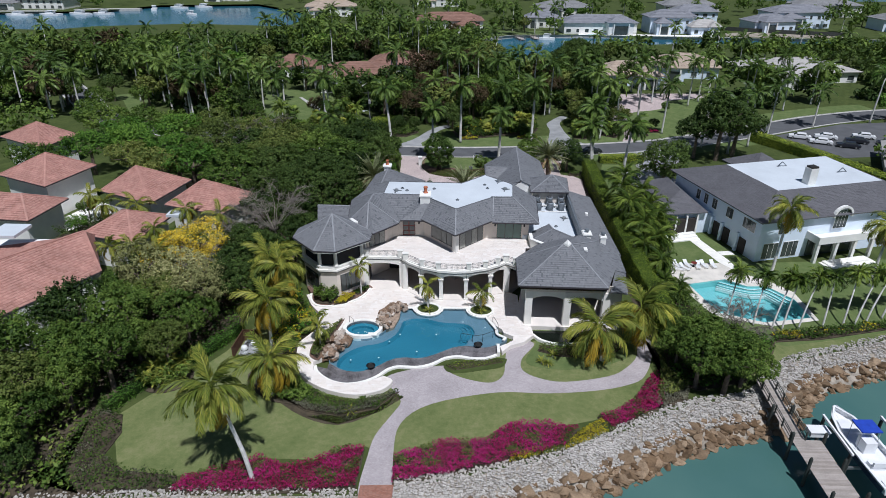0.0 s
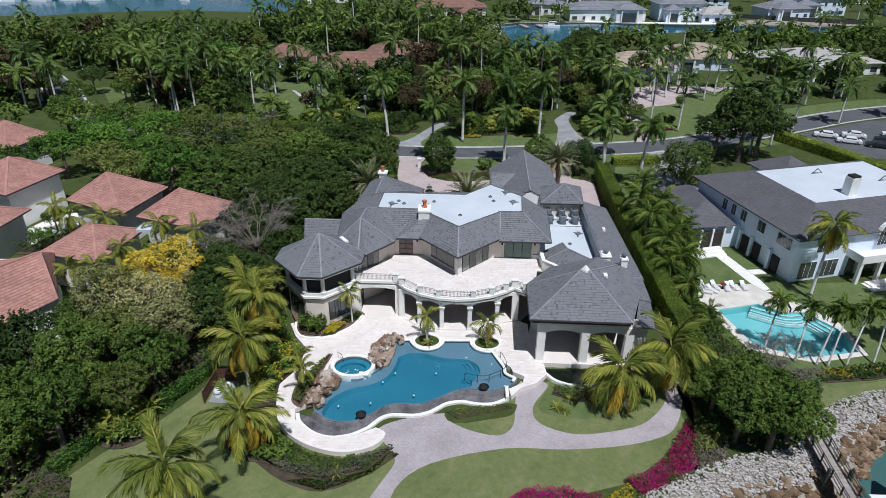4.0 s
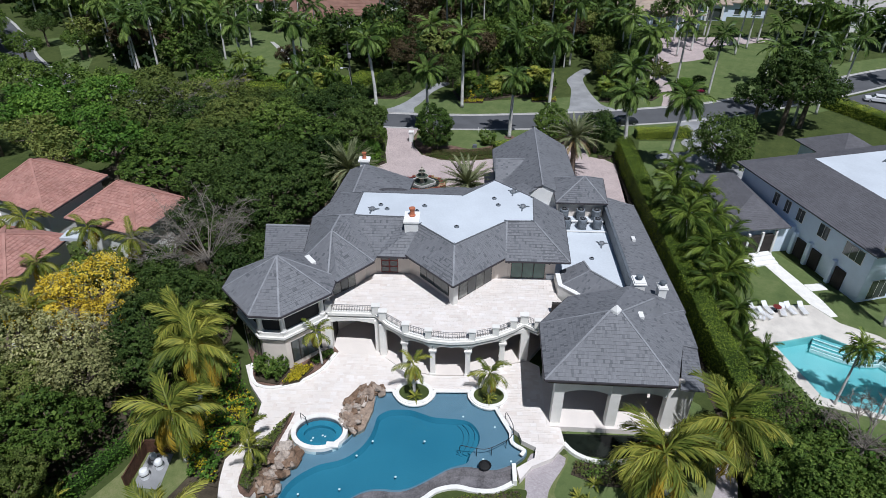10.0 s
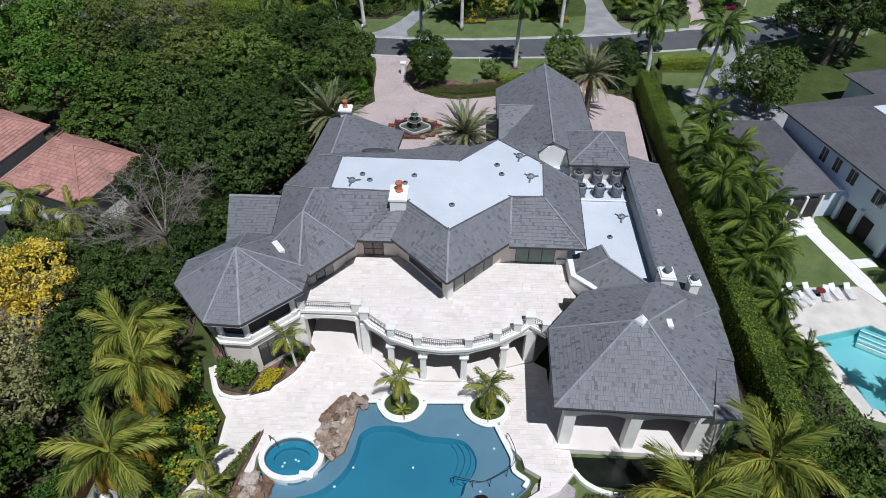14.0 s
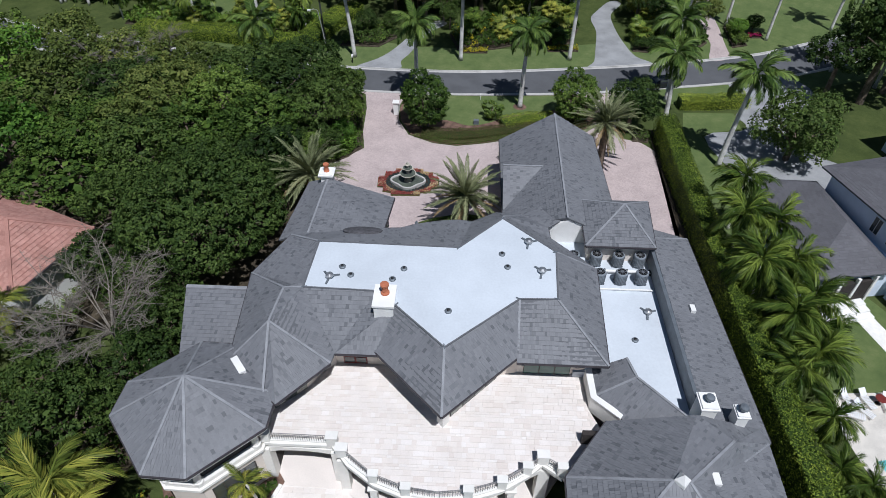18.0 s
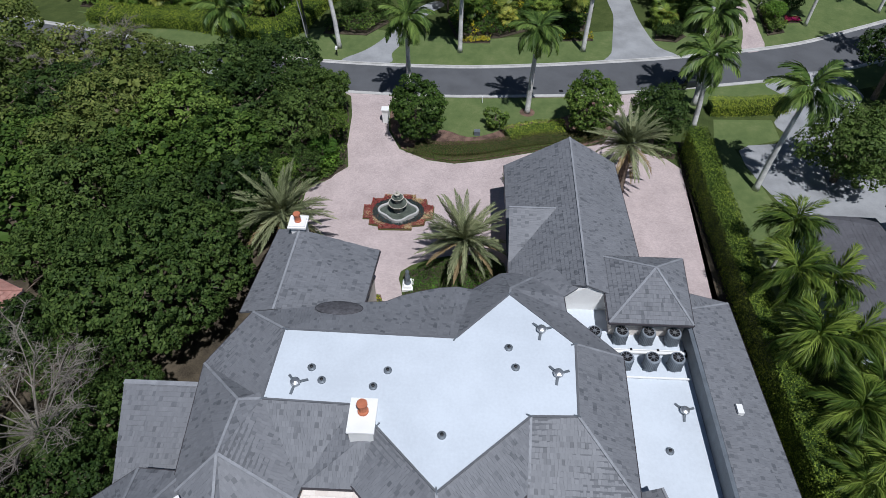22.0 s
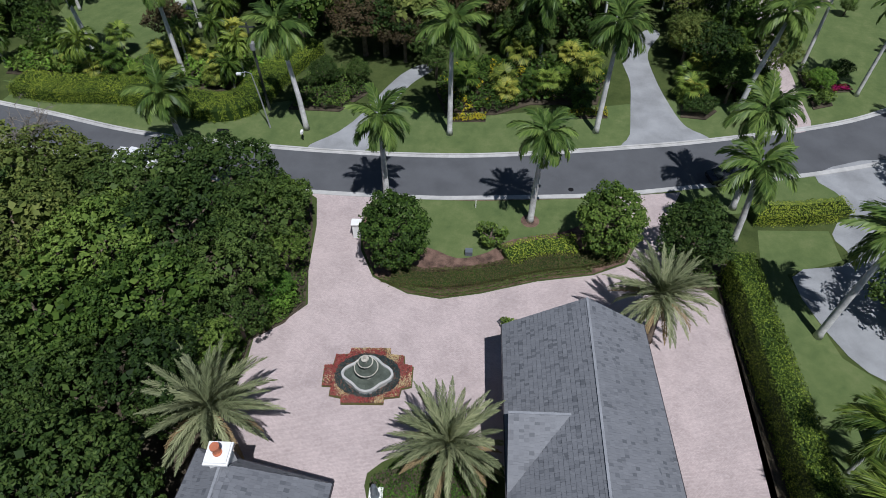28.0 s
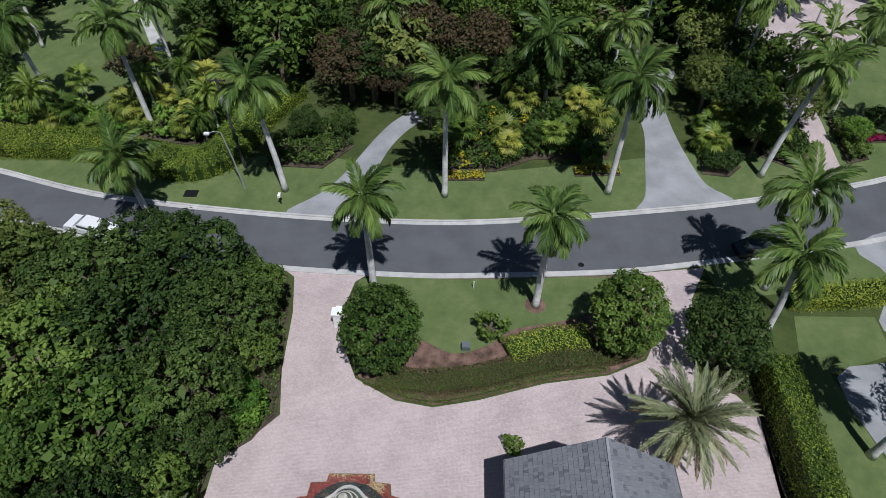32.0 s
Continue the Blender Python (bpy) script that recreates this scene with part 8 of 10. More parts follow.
villa = thing("villa", "white two-storey villa with a dark hipped roof", "house", (45.4, 87.9, G))
villa.rotation_euler = (0, 0, radians(16))
vw = part("wall", slab([(0.8, 0.8), (33, 0.8), (33, 24), (0.8, 24)], 0, 6.9), "white_villa", villa, "white rendered wall")
vr = part("flat_roof", slab([(7, 6), (27.5, 6), (28, 19), (7, 19)], 9.2, 9.5), "membrane", villa, "white membrane flat roof")
E0 = [(0, 0, 7.05), (34, 0, 7.05), (34, 25, 7.05), (0, 25, 7.05)]
FI = [(7, 6, 9.5), (27.5, 6, 9.5), (28, 19, 9.5), (7, 19, 9.5)]
for i in range(4):
    j = (i + 1) % 4
    roof_face(vr, [E0[i], E0[j], FI[j], FI[i]], 0.5, 0.3, "neighbour_slate", seed=200 + i, gutter=False, piece="shingle", thick=0.018)
part("chimney", boxes((13.5, 7.0, 9.3, 15, 8.4, 12.2)), "white", villa, "whitewashed brick chimney")
part("chimney_cap", boxes((13.6, 7.1, 12.2, 14.9, 8.3, 12.5)), "bronze", villa)
for x, y in ((16, 16), (24, 11)):
    bm = bmesh.new()
    for sx in (-1, 1):
        beam(bm, (x + sx, y, 9.5), (x, y, 10.3), 0.12, 0.1)
    beam(bm, (x - 1, y, 9.52), (x + 1, y, 9.52), 0.12, 0.1)
    part("roof_gable", bm, "gun", villa)
for y, w in ((3.4, 1.4), (8.2, 0.8), (12.2, 0.6), (14.6, 0.5), (16.8, 0.5)):
    opening(vw, (0.8, y + w), (0.8, y - w), 4.4, 6.2, 3 if w > 1 else 2)
# doorways are near-black boxes: their inner shade is painted
for y in (4.0, 8.0, 10.6, 13.2, 15.8):
    part("doorway", boxes((0.62, y - 0.75, 0.1, 0.82, y + 0.75, 2.6)), "dark_room", vw)
    part("pier", boxes((0.3, y + 0.85, 0, 0.85, y + 1.35, 3.2)), "white_villa", vw)
for x in (3.4, 7.0, 26, 30):
    opening(vw, (x - 1.4, 0.8), (x + 1.4, 0.8), 0.3, 3.0, 3)
for x in (5, 27.5, 31):
    opening(vw, (x - 0.9, 0.8), (x + 0.9, 0.8), 4.4, 6.4, 2)
# balcony and arched dormer of the garden front
vb = part("balcony", boxes((9.5, -2.0, 3.3, 20.5, 0.8, 3.6)), "white", villa, "white balcony on square columns")
for x in (9.8, 13.3, 16.8, 20.2):
    part("column", boxes((x - 0.25, -1.9, 0, x + 0.25, -1.4, 3.3)), "white", vb)
part("parapet", boxes((9.5, -2.0, 3.6, 20.5, -1.8, 4.5), (9.5, -1.8, 3.6, 9.7, 0.8, 4.5), (20.3, -1.8, 3.6, 20.5, 0.8, 4.5)), "white", vb)
part("dark_bay", boxes((10.2, 0.6, 0.1, 20, 0.82, 3.1)), "pane", vb)
for x in (11.4, 15.0, 18.6):
    part("curtain_panel", boxes((x, 0.5, 0.2, x + 1.2, 0.6, 3.0)), "curtain", vb)
part("steps", boxes((10.5, -4.2, 0, 19.5, -2, 0.2), (11, -3.4, 0.2, 19, -2, 0.4)), "coping", villa)
bm = bmesh.new()
for k in range(12):
    a, b = math.pi * k / 12, math.pi * (k + 1) / 12
    beam(bm, (15 + 1.7 * math.cos(a), 0.3, 6.6 + 1.7 * math.sin(a)), (15 + 1.7 * math.cos(b), 0.3, 6.6 + 1.7 * math.sin(b)), 0.5, 0.3)
part("arch_dormer", bm, "white", villa, "white arched dormer surround")
opening(villa, (13.8, 0.4), (16.2, 0.4), 4.6, 7.8, 4)
# low wing
wg = part("wing", slab([(-9.2, 13.4), (0.8, 12.2), (0.8, 25), (-5.2, 27)], 0, 3.6), "white_villa", villa)
WE = [(-9.9, 12.6, 4.1), (-0.6, 11.6, 4.1), (1.5, 26, 4.1), (-4.8, 28, 4.1)]
WR0, WR1 = (-2.8, 17.2, 6.2), (-1.4, 23.4, 6.2)
roof_face(wg, [WE[0], WE[1], WR0], 0.5, 0.3, "neighbour_slate", seed=210, gutter=False, piece="shingle", thick=0.018)
roof_face(wg, [WE[3], WE[0], WR0, WR1], 0.5, 0.3, "neighbour_slate", seed=211, gutter=False, piece="shingle", thick=0.018)
roof_face(wg, [WE[1], WE[2], WR1, WR0], 0.5, 0.3, "neighbour_slate", seed=212, gutter=False, piece="shingle", thick=0.018)
roof_face(wg, [WE[2], WE[3], WR1], 0.5, 0.3, "neighbour_slate", seed=213, gutter=False, piece="shingle", thick=0.018)
# a near-black box paints the shade inside the porch
part("porch_opening", boxes((-8.2, 12.0, 0.3, -2.4, 12.5, 3.0)), "dark_room", wg)
for x in (-8.3, -6.2, -4.2, -2.2):
    part("porch_post", boxes((x - 0.15, 11.9, 0, x + 0.15, 12.2, 3.6)), "white", wg)
part("porch_steps", boxes((-8.6, 9.8, 0, -2.6, 12, 0.2), (-8.6, 10.5, 0.2, -2.6, 12, 0.4), (-8.6, 11.2, 0.4, -2.6, 12, 0.6)), "white", wg)
GX, GY = 24.0, 30.4
gz = part("garage_wall", slab([(GX - 4.2, GY - 4.2), (GX + 4.2, GY - 4.2), (GX + 4.2, GY + 4.2), (GX - 4.2, GY + 4.2)], 0, 4.2), "white_villa", villa)
GE = [(GX - 5, GY - 5, 4.2), (GX + 5, GY - 5, 4.2), (GX + 5, GY + 5, 4.2), (GX - 5, GY + 5, 4.2)]
for i in range(4):
    roof_face(gz, [GE[i], GE[(i + 1) % 4], (GX, GY, 6.9)], 0.5, 0.3, "neighbour_slate", seed=220 + i, gutter=False, piece="shingle", thick=0.018)


# neighbour's pool
np_ = thing("swimming_pool", "pale turquoise pool with wide steps", "swimming pool", (0, 0, 0))
part("pool_floor", slab(N_POOL, -1.8, -1.6), "turquoise", np_)
part("pool_wall", strip(N_POOL, -0.08, 0.0, -1.7, G + 0.02, True), "turquoise", np_)
for k in range(4):
    f = 1 - 0.12 * k
    part("pool_step", strip(curve([(38.6, 82.9), (42.0, 81.0), (44.8, 81.1), (47.0, 77.6)], 4, False), -0.55 * (k + 1), -0.55 * k, -1.7, -0.8 - 0.2 * k), "turquoise", np_)
    part("step_nosing", strip(curve([(38.6, 82.9), (42.0, 81.0), (44.8, 81.1), (47.0, 77.6)], 4, False), -0.55 * (k + 1), -0.55 * (k + 1) + 0.14, -1.0, -0.79 - 0.2 * k), "coping", np_)
part("pool_water", sheet(N_POOL, [], G - 0.12), "clear_water", np_)


SLAT = bpy.data.meshes.new("slat")
bm = boxes((-0.3, 0, 0, 0.3, 0.08, 0.03))
bm.to_mesh(SLAT), bm.free()
SLAT.materials.append(M["cushion"])


def lounger(x, y, rot, back=35):
    l = thing("sun_lounger", "white metal sun lounger on the terrace", "sun lounger", (x, y, G + 0.03), "sun loungers")
    l.rotation_euler = (0, 0, radians(rot))
    part("frame", boxes((-0.33, -0.95, 0.3, -0.28, 0.4, 0.36), (0.28, -0.95, 0.3, 0.33, 0.4, 0.36), (-0.33, -0.95, 0.3, 0.33, -0.9, 0.36)), "white", l)
    for k in range(9):
        link("slat", SLAT, None, l).location = (0, -0.88 + k * 0.14, 0.33)
    b = part("backrest", boxes((-0.31, 0, 0, 0.31, 0.7, 0.05)), "cushion", l)
    b.matrix_local = pose(0, 0.38, 0.34, back, 0, 0)
    for sx in (-0.3, 0.26):
        for sy in (-0.85, 0.3):
            part("leg", boxes((sx, sy, 0, sx + 0.04, sy + 0.04, 0.3)), "white", l)


for x, y, r in ((33.4, 86.8, 20), (34.3, 85.9, 35), (35.0, 86.9, 15), (36.6, 86.6, -10), (37.6, 86.9, 15), (33.2, 85.4, 70), (39.0, 87.0, 5)):
    lounger(x, y, r)
tb = thing("patio_table", "round dark red patio table", "table", (36.0, 86.8, G + 0.03))
part("tabletop", lathe(bmesh.new(), [(0.45, 0), (0.45, 0.04)], 0, 0, 0.68, 16), "red_wood", tb)
part("table_leg", lathe(bmesh.new(), [(0.25, 0), (0.05, 0.06), (0.05, 0.68)], 0, 0, 0, 10), "dark_metal", tb)


def clay_hip(name, label, eave, apex_pts, seed, wall_in=0.7, parent=None, walls=True):
    """A barrel-tiled hipped roof on its own pale walls."""
    h = thing(name, label, "house", group="terracotta villa pavilions") if parent is None else parent
    z = min(p[2] for p in eave)
    cx, cy = sum(p[0] for p in eave) / len(eave), sum(p[1] for p in eave) / len(eave)
    if walls:
        part("wall", slab([(cx + (p[0] - cx) * (1 - wall_in / 5), cy + (p[1] - cy) * (1 - wall_in / 5)) for p in eave], G, z - 0.1), "white", h)
    for i in range(len(eave)):
        a, b = eave[i], eave[(i + 1) % len(eave)]
        tops = [apex_pts[k] for k in ((i,) if len(apex_pts) == len(eave) else (0,))] if len(apex_pts) != 2 else None
        if tops is None:
            order = sorted(apex_pts, key=lambda q_: (q_[0] - b[0]) ** 2 + (q_[1] - b[1]) ** 2)
            d0 = sorted(apex_pts, key=lambda q_: (q_[0] - a[0]) ** 2 + (q_[1] - a[1]) ** 2)[0]
            tops = [order[0]] if order[0] == d0 else [order[0], d0]
        roof_face(h, [a, b, *tops], 0.26, 0.42, "clay", "clay", seed + i, 0.055, True, "roof_tile")
        hips(h, (a, tops[-1]), material="clay", w=0.3, h=0.12)
    return h


def cyc(pts):
    return pts if area2([p[:2] for p in pts]) > 0 else pts[::-1]


vb_ = clay_hip("villa_pavilion", "terracotta-roofed pavilion with white walls", cyc([(-62.9, 99.2, 5.2), (-51.6, 94.0, 5.2), (-49.2, 105.2, 5.2), (-61.0, 110.4, 5.2)]), [(-57.5, 102.8, 8.6)], 300)
vc_ = clay_hip("villa_pavilion", "terracotta-roofed pavilion with white walls", cyc([(-49.2, 94.0, 5.0), (-38.6, 90.4, 5.0), (-35.6, 99.6, 5.0), (-47.2, 104.6, 5.0)]), [(-44.0, 98.6, 7.9), (-41.6, 97.2, 7.9)], 310)
va_ = clay_hip("villa_pavilion", "terracotta-roofed pavilion above white walls with dark windows", cyc([(-84.0, 104.0, 6.0), (-72.0, 98.6, 6.0), (-69.1, 110.0, 6.0), (-81, 116.0, 6.0)]), [(-76.4, 107.4, 9.2)], 320)
glazing(va_, (-74.6, 101.1), (-71.9, 108.2), 1.6, 4.8, 4, label="tall dark windows")
clay_hip("villa_pavilion", "terracotta-roofed pavilion among trees", cyc([(-100.5, 128.5, 5.5), (-87.0, 121.3, 5.5), (-84.5, 131, 5.5), (-98.0, 138.0, 5.5)]), [(-92.4, 129.8, 8.6)], 330)
clay_hip("villa_pavilion", "low terracotta-roofed link of the villa", cyc([(-57.5, 83.0, 4.6), (-48.2, 80.6, 4.6), (-46.6, 90.8, 4.6), (-55.8, 92.6, 4.6)]), [(-51.6, 87.0, 7.0)], 340)
clay_hip("villa_pavilion", "low terracotta-roofed link of the villa", cyc([(-84, 88.0, 5.0), (-67.6, 86.6, 5.0), (-66.6, 96.0, 5.0), (-84, 99.0, 5.0)]), [(-76.0, 92.0, 7.6), (-71, 91.4, 7.6)], 350)
big = thing("villa_wing", "long terracotta-tiled wing with a skylight", "house")
part("wall", slab([(-53.0, 61.4), (-48.4, 70.6), (-54.6, 81.2), (-75, 80), (-75, 55)], G, 4.8), "white", big)
roof_face(big, [(-59.5, 49.5, 5.0), (-47.8, 71.2, 5.0), (-52.4, 76.8, 8.2), (-66.5, 56.0, 8.2)], 0.28, 0.42, "clay", "clay", 360, 0.055, True, "roof_tile")
roof_face(big, [(-47.8, 71.2, 5.0), (-54.9, 82.4, 5.0), (-52.4, 76.8, 8.2)], 0.28, 0.42, "clay", "clay", 361, 0.055, True, "roof_tile")
roof_face(big, [(-54.9, 82.4, 5.0), (-80.0, 72.0, 5.0), (-66.5, 56.0, 8.2), (-52.4, 76.8, 8.2)], 0.28, 0.42, "clay", "clay", 362, 0.055, True, "roof_tile")
hips(big, ((-52.4, 76.8, 8.2), (-66.5, 56.0, 8.2)), ((-47.8, 71.2, 5), (-52.4, 76.8, 8.2)), material="clay", w=0.35, h=0.14)
part("skylight", boxes((-66, 76.0, 7.2, -62, 80.0, 7.6)), "membrane", big, "pale flat skylight roof")
part("skylight", boxes((-46.6, 88.6, 5.2, -43.8, 90.4, 5.6)), "membrane", vc_, "pale flat skylight with two vents")
patch("villa_court", [(-73, 96), (-66, 94.6), (-62.8, 104.6), (-69, 108)], G + 0.05, "coping", "pale stone courtyard of the villa", "paving")
tagged(part("garden_wall", strip([(-56, 54.4), (-47.0, 70.2), (-44.6, 78), (-42, 84)], -0.35, 0.0, G, 1.4), "white"), "long white garden wall below the villa", "garden wall", kind="structure")

# houses across the road and the canals


def far_house(x, y, rot, w, d, h, roof_mat, wall_mat, label, floors=None, rise=3.4):
    floors = floors or (2 if h > 5.5 else 1)
    f = thing("far_house", label, "house", (x, y, G), "distant houses")
    f.rotation_euler = (0, 0, radians(rot))
    h = h * (1.0 if y > 300 else 0.86)

    def block(cx, cy, bw, bd, bh, up, seed):
        part("wall", slab([(cx - bw / 2, cy - bd / 2), (cx + bw / 2, cy - bd / 2), (cx + bw / 2, cy + bd / 2), (cx - bw / 2, cy + bd / 2)], 0, bh), wall_mat, f)
        o = 0.9
        e = [(cx - bw / 2 - o, cy - bd / 2 - o, bh), (cx + bw / 2 + o, cy - bd / 2 - o, bh), (cx + bw / 2 + o, cy + bd / 2 + o, bh), (cx - bw / 2 - o, cy + bd / 2 + o, bh)]
        if bw >= bd:
            r = max(0.5, (bw - bd) / 2)
            t0, t1 = (cx - r, cy, bh + up), (cx + r, cy, bh + up)
            faces = ([e[0], e[1], t1, t0], [e[1], e[2], t1], [e[2], e[3], t0, t1], [e[3], e[0], t0])
        else:
            r = (bd - bw) / 2
            t0, t1 = (cx, cy - r, bh + up), (cx, cy + r, bh + up)
            faces = ([e[0], e[1], t0], [e[1], e[2], t1, t0], [e[2], e[3], t1], [e[3], e[0], t0, t1])
        for k, poly in enumerate(faces):
            roof_face(f, poly, 2.2, 1.5, roof_mat, roof_mat, seed + k, 0.05, False, "roof_tile")

    block(0, 0, w, d, h, rise, int(x + y))
    bw, bd, bh, cx, cy = w * 0.34, d * 0.75, h * (0.72 if floors == 2 else 1.12), w * (0.24 if int(x) % 2 else -0.24), -d * 0.5
    block(cx, cy, bw, bd, bh, rise * 0.75, int(x + y) + 7)
    for px in (cx - bw * 0.3, cx + bw * 0.3):
        part("porch_column", boxes((px - 0.3, cy - bd / 2 - 0.7, 0, px + 0.3, cy - bd / 2 - 0.2, bh)), "white", f)
    part("porch_opening", boxes((cx - bw * 0.26, cy - bd / 2 - 0.06, 0.2, cx + bw * 0.26, cy - bd / 2 + 0.1, bh * 0.72)), "pane", f)
    for fl in range(floors):
        z = 0.8 + fl * h / floors
        m = max(2, int(w / 4.6))
        for i in range(m):
            xx = -w / 2 + w * (i + 0.5) / m
            if abs(xx - cx) < bw * 0.55:
                continue
            ww = 0.7 + 0.5 * ((i * 7 + int(y)) % 3) / 2
            win = part("window", boxes((xx - ww, -d / 2 - 0.05, z, xx + ww, -d / 2 + 0.02, z + 1.6)), "pane", f)
            part("window_sill", boxes((xx - ww - 0.15, -d / 2 - 0.16, z - 0.12, xx + ww + 0.15, -d / 2, z)), "white", win)
    return f


for row in (
    (-38, 218, 8, 26, 18, 4.2, "brown_roof", "white", "brown-roofed house among palms"), (-24, 240, -5, 22, 16, 4.2, "brown_roof", "white", "brown-roofed house among palms"), (-62, 233, 4, 14, 10, 3.8, "brown_roof", "white", "small brown-roofed house among palms"),
    (-9, 345, 5, 34, 16, 6.5, "brown_roof", "white", "pink-roofed house on the canal"), (55, 224, 8, 20, 14, 4.6, "tan_roof", "white_villa", "tan-roofed house behind palms"), (80, 239, -8, 22, 16, 5.0, "tan_roof", "white_villa", "tan-roofed house behind palms"),
    (118, 236, 10, 36, 22, 4.4, "pale_roof", "white", "wide pale-roofed house behind trees"), (69, 350, 4, 38, 14, 5.5, "blue_roof", "white", "blue-grey roofed house on the canal"), (106, 354, 4, 22, 14, 8, "blue_roof", "white_villa", "white two-storey canal house"), (123, 346, 2, 15, 8, 4, "pale_roof", "white_villa", "white waterside pavilion with square columns"),
    (164, 366, 12, 24, 14, 5, "blue_roof", "white_villa", "white house beside the canal"), (184, 380, 10, 34, 16, 8.5, "blue_roof", "white_villa", "white two-storey canal house"), (42, 372, -6, 18, 12, 5, "blue_roof", "white", "grey-roofed house behind palms"), (132, 392, 0, 24, 12, 7, "blue_roof", "white_villa", "white house in the distance"), (240, 372, 0, 30, 16, 6, "grey_roof", "white_villa", "white house beside the canal"),
    (-290, 440, 0, 50, 20, 6, "grey_roof", "white", "house on the far shore"), (-180, 505, 0, 34, 18, 6, "tan_roof", "white", "house on the far shore"), (-84, 412, 10, 30, 14, 6, "tan_roof", "white", "cream house on the shore"),
    (98.5, 133, 62, 20, 12, 3.8, "pale_roof", "stucco", "low house with a pale roof"), (60, 420, 0, 34, 18, 6, "grey_roof", "white", "grey-roofed house in the distance"), (140, 430, 0, 34, 18, 7, "grey_roof", "white", "white house in the distance"), (230, 440, 0, 40, 20, 7, "grey_roof", "white", "white house in the distance"), (-20, 480, 0, 30, 16, 6, "tan_roof", "white", "tan-roofed house in the distance"),
):
    far_house(*row)
patch("sand_lot", [(132, 336), (196, 338), (200, 354), (150, 356), (136, 350)], G + 0.05, "bank_sand", "bare sandy building plot", "ground")
tagged(part("site_fence", strip([(140, 362), (160, 352), (196, 341)], -0.1, 0.1, G, 1.4), "pile"), "dark screened fence round a building plot", "fence", kind="structure")
patch("waterside_terrace", [(58, 339), (112, 336.5), (130, 338), (130, 342), (58, 343)], G + 0.04, "coping", "pale stone terrace beside the canal", "paving")
patch("waterside_lawn", [(-20, 322), (2, 326), (22, 337), (56, 340), (56, 352), (-20, 350)], G + 0.03, "green_lawn", "waterside lawn across the canal", "lawn")
tagged(part("terrace_pool", slab([(62, 339.6), (78, 339.2), (77, 341.6), (64, 342)], G, G + 0.08), "turquoise"), "small turquoise terrace pool by the canal", "swimming pool")
tagged(part("sea_wall", strip([(8, 323), (24, 335), (60, 338.6), (112, 335), (240, 331)], -0.3, 0.3, -2.4, G + 0.1), "kerb"), "pale concrete wall along the canal", "sea wall", kind="structure")


def moored_boat(x, y, rot, L, label):
    b = thing("motor_boat", label, "boat", (x, y, -1.9), "moored boats")
    b.rotation_euler = (0, 0, radians(rot))
    w = L * 0.15
    part("hull", slab([(-w, -L / 2), (w, -L / 2), (w * 1.05, L * 0.15), (w * 0.6, L * 0.36), (0, L / 2), (-w * 0.6, L * 0.36), (-w * 1.05, L * 0.15)], -0.2, 1.1), "hull", b)
    c = part("cabin", slab([(-w * 0.7, -L * 0.2), (w * 0.7, -L * 0.2), (w * 0.6, L * 0.15), (-w * 0.6, L * 0.15)], 1.1, 2.3), "hull", b)
    part("windscreen", boxes((-w * 0.55, L * 0.15, 1.4, w * 0.55, L * 0.16, 2.1)), "pane", c)
    part("hard_top", boxes((-w * 0.8, -L * 0.28, 2.7, w * 0.8, L * 0.1, 2.85)), "hull", c)


for x, y, r, L in ((-232, 416, 80, 14), (-246, 414, 75, 16), (-262, 409, 82, 15), (-280, 405, 85, 17), (-212, 446, 20, 12), (-200, 456, 70, 14), (-185, 462, 75, 13), (-176, 418, 60, 9)):
    moored_boat(x, y, r, L, "white motor yacht at a far dock" if L > 10 else "small white boat under way in the bay")
for x, y, r, L in ((12, 314, 30, 9), (30, 262, 80, 6), (40, 330, 80, 9)):
    moored_boat(x, y, r, L, "white motorboat moored in the canal")


def pier(x, y, rot, L):
    p = thing("dock", "grey timber dock on piles", "dock", (x, y, -1.2), "canal docks")
    p.rotation_euler = (0, 0, radians(rot))
    part("decking", boxes((-1.2, 0, 0, 1.2, L, 0.15)), "dock", p)
    for k in range(int(L / 3) + 1):
        for sx in (-1.25, 1.25):
            part("pile", lathe(bmesh.new(), [(0.16, -1.5), (0.16, 1.2)], sx, k * 3, 0, 6), "dock", p)


for x, y, r, L in ((4, 318, -70, 12), (9, 320, -60, 9), (26, 333, -165, 9), (34, 335, -170, 8)):
    pier(x, y, r, L)
for x, y, r, w in ((-300, 412, 4, 60), (-238, 432, 10, 40)):
    tagged(part("far_quay", slab([(x - w / 2, y - 3), (x + w / 2, y + 5), (x + w / 2, y + 9), (x - w / 2, y + 1)], -2.1, -0.3), "kerb"), "pale quay on the far shore", "quay", kind="structure")

# dock, lift and boat
dk = thing("dock", "weathered plank dock with dark piles and rails", "dock", (0, 0, 0))
part("dock_beam", boxes((33.7, 36, 0.0, 33.9, 48.6, 0.2), (35.9, 36, 0.0, 36.1, 48.6, 0.2)), "pile", dk)
k = 0
y = 36.0
plank = bmesh.new()
box(plank, -1.45, 0, 0.2, 1.45, 0.135, 0.26)
pme = bpy.data.meshes.new("plank")
plank.to_mesh(pme), plank.free()
pme.materials.append(M["dock"])
while y < 48.6:
    link("plank", pme, None, dk).location = (34.9, y, 0)
    y += 0.145
d0, d1 = Vector((34.0, 48.6, 0)), Vector((34.6, 58.4, 0))
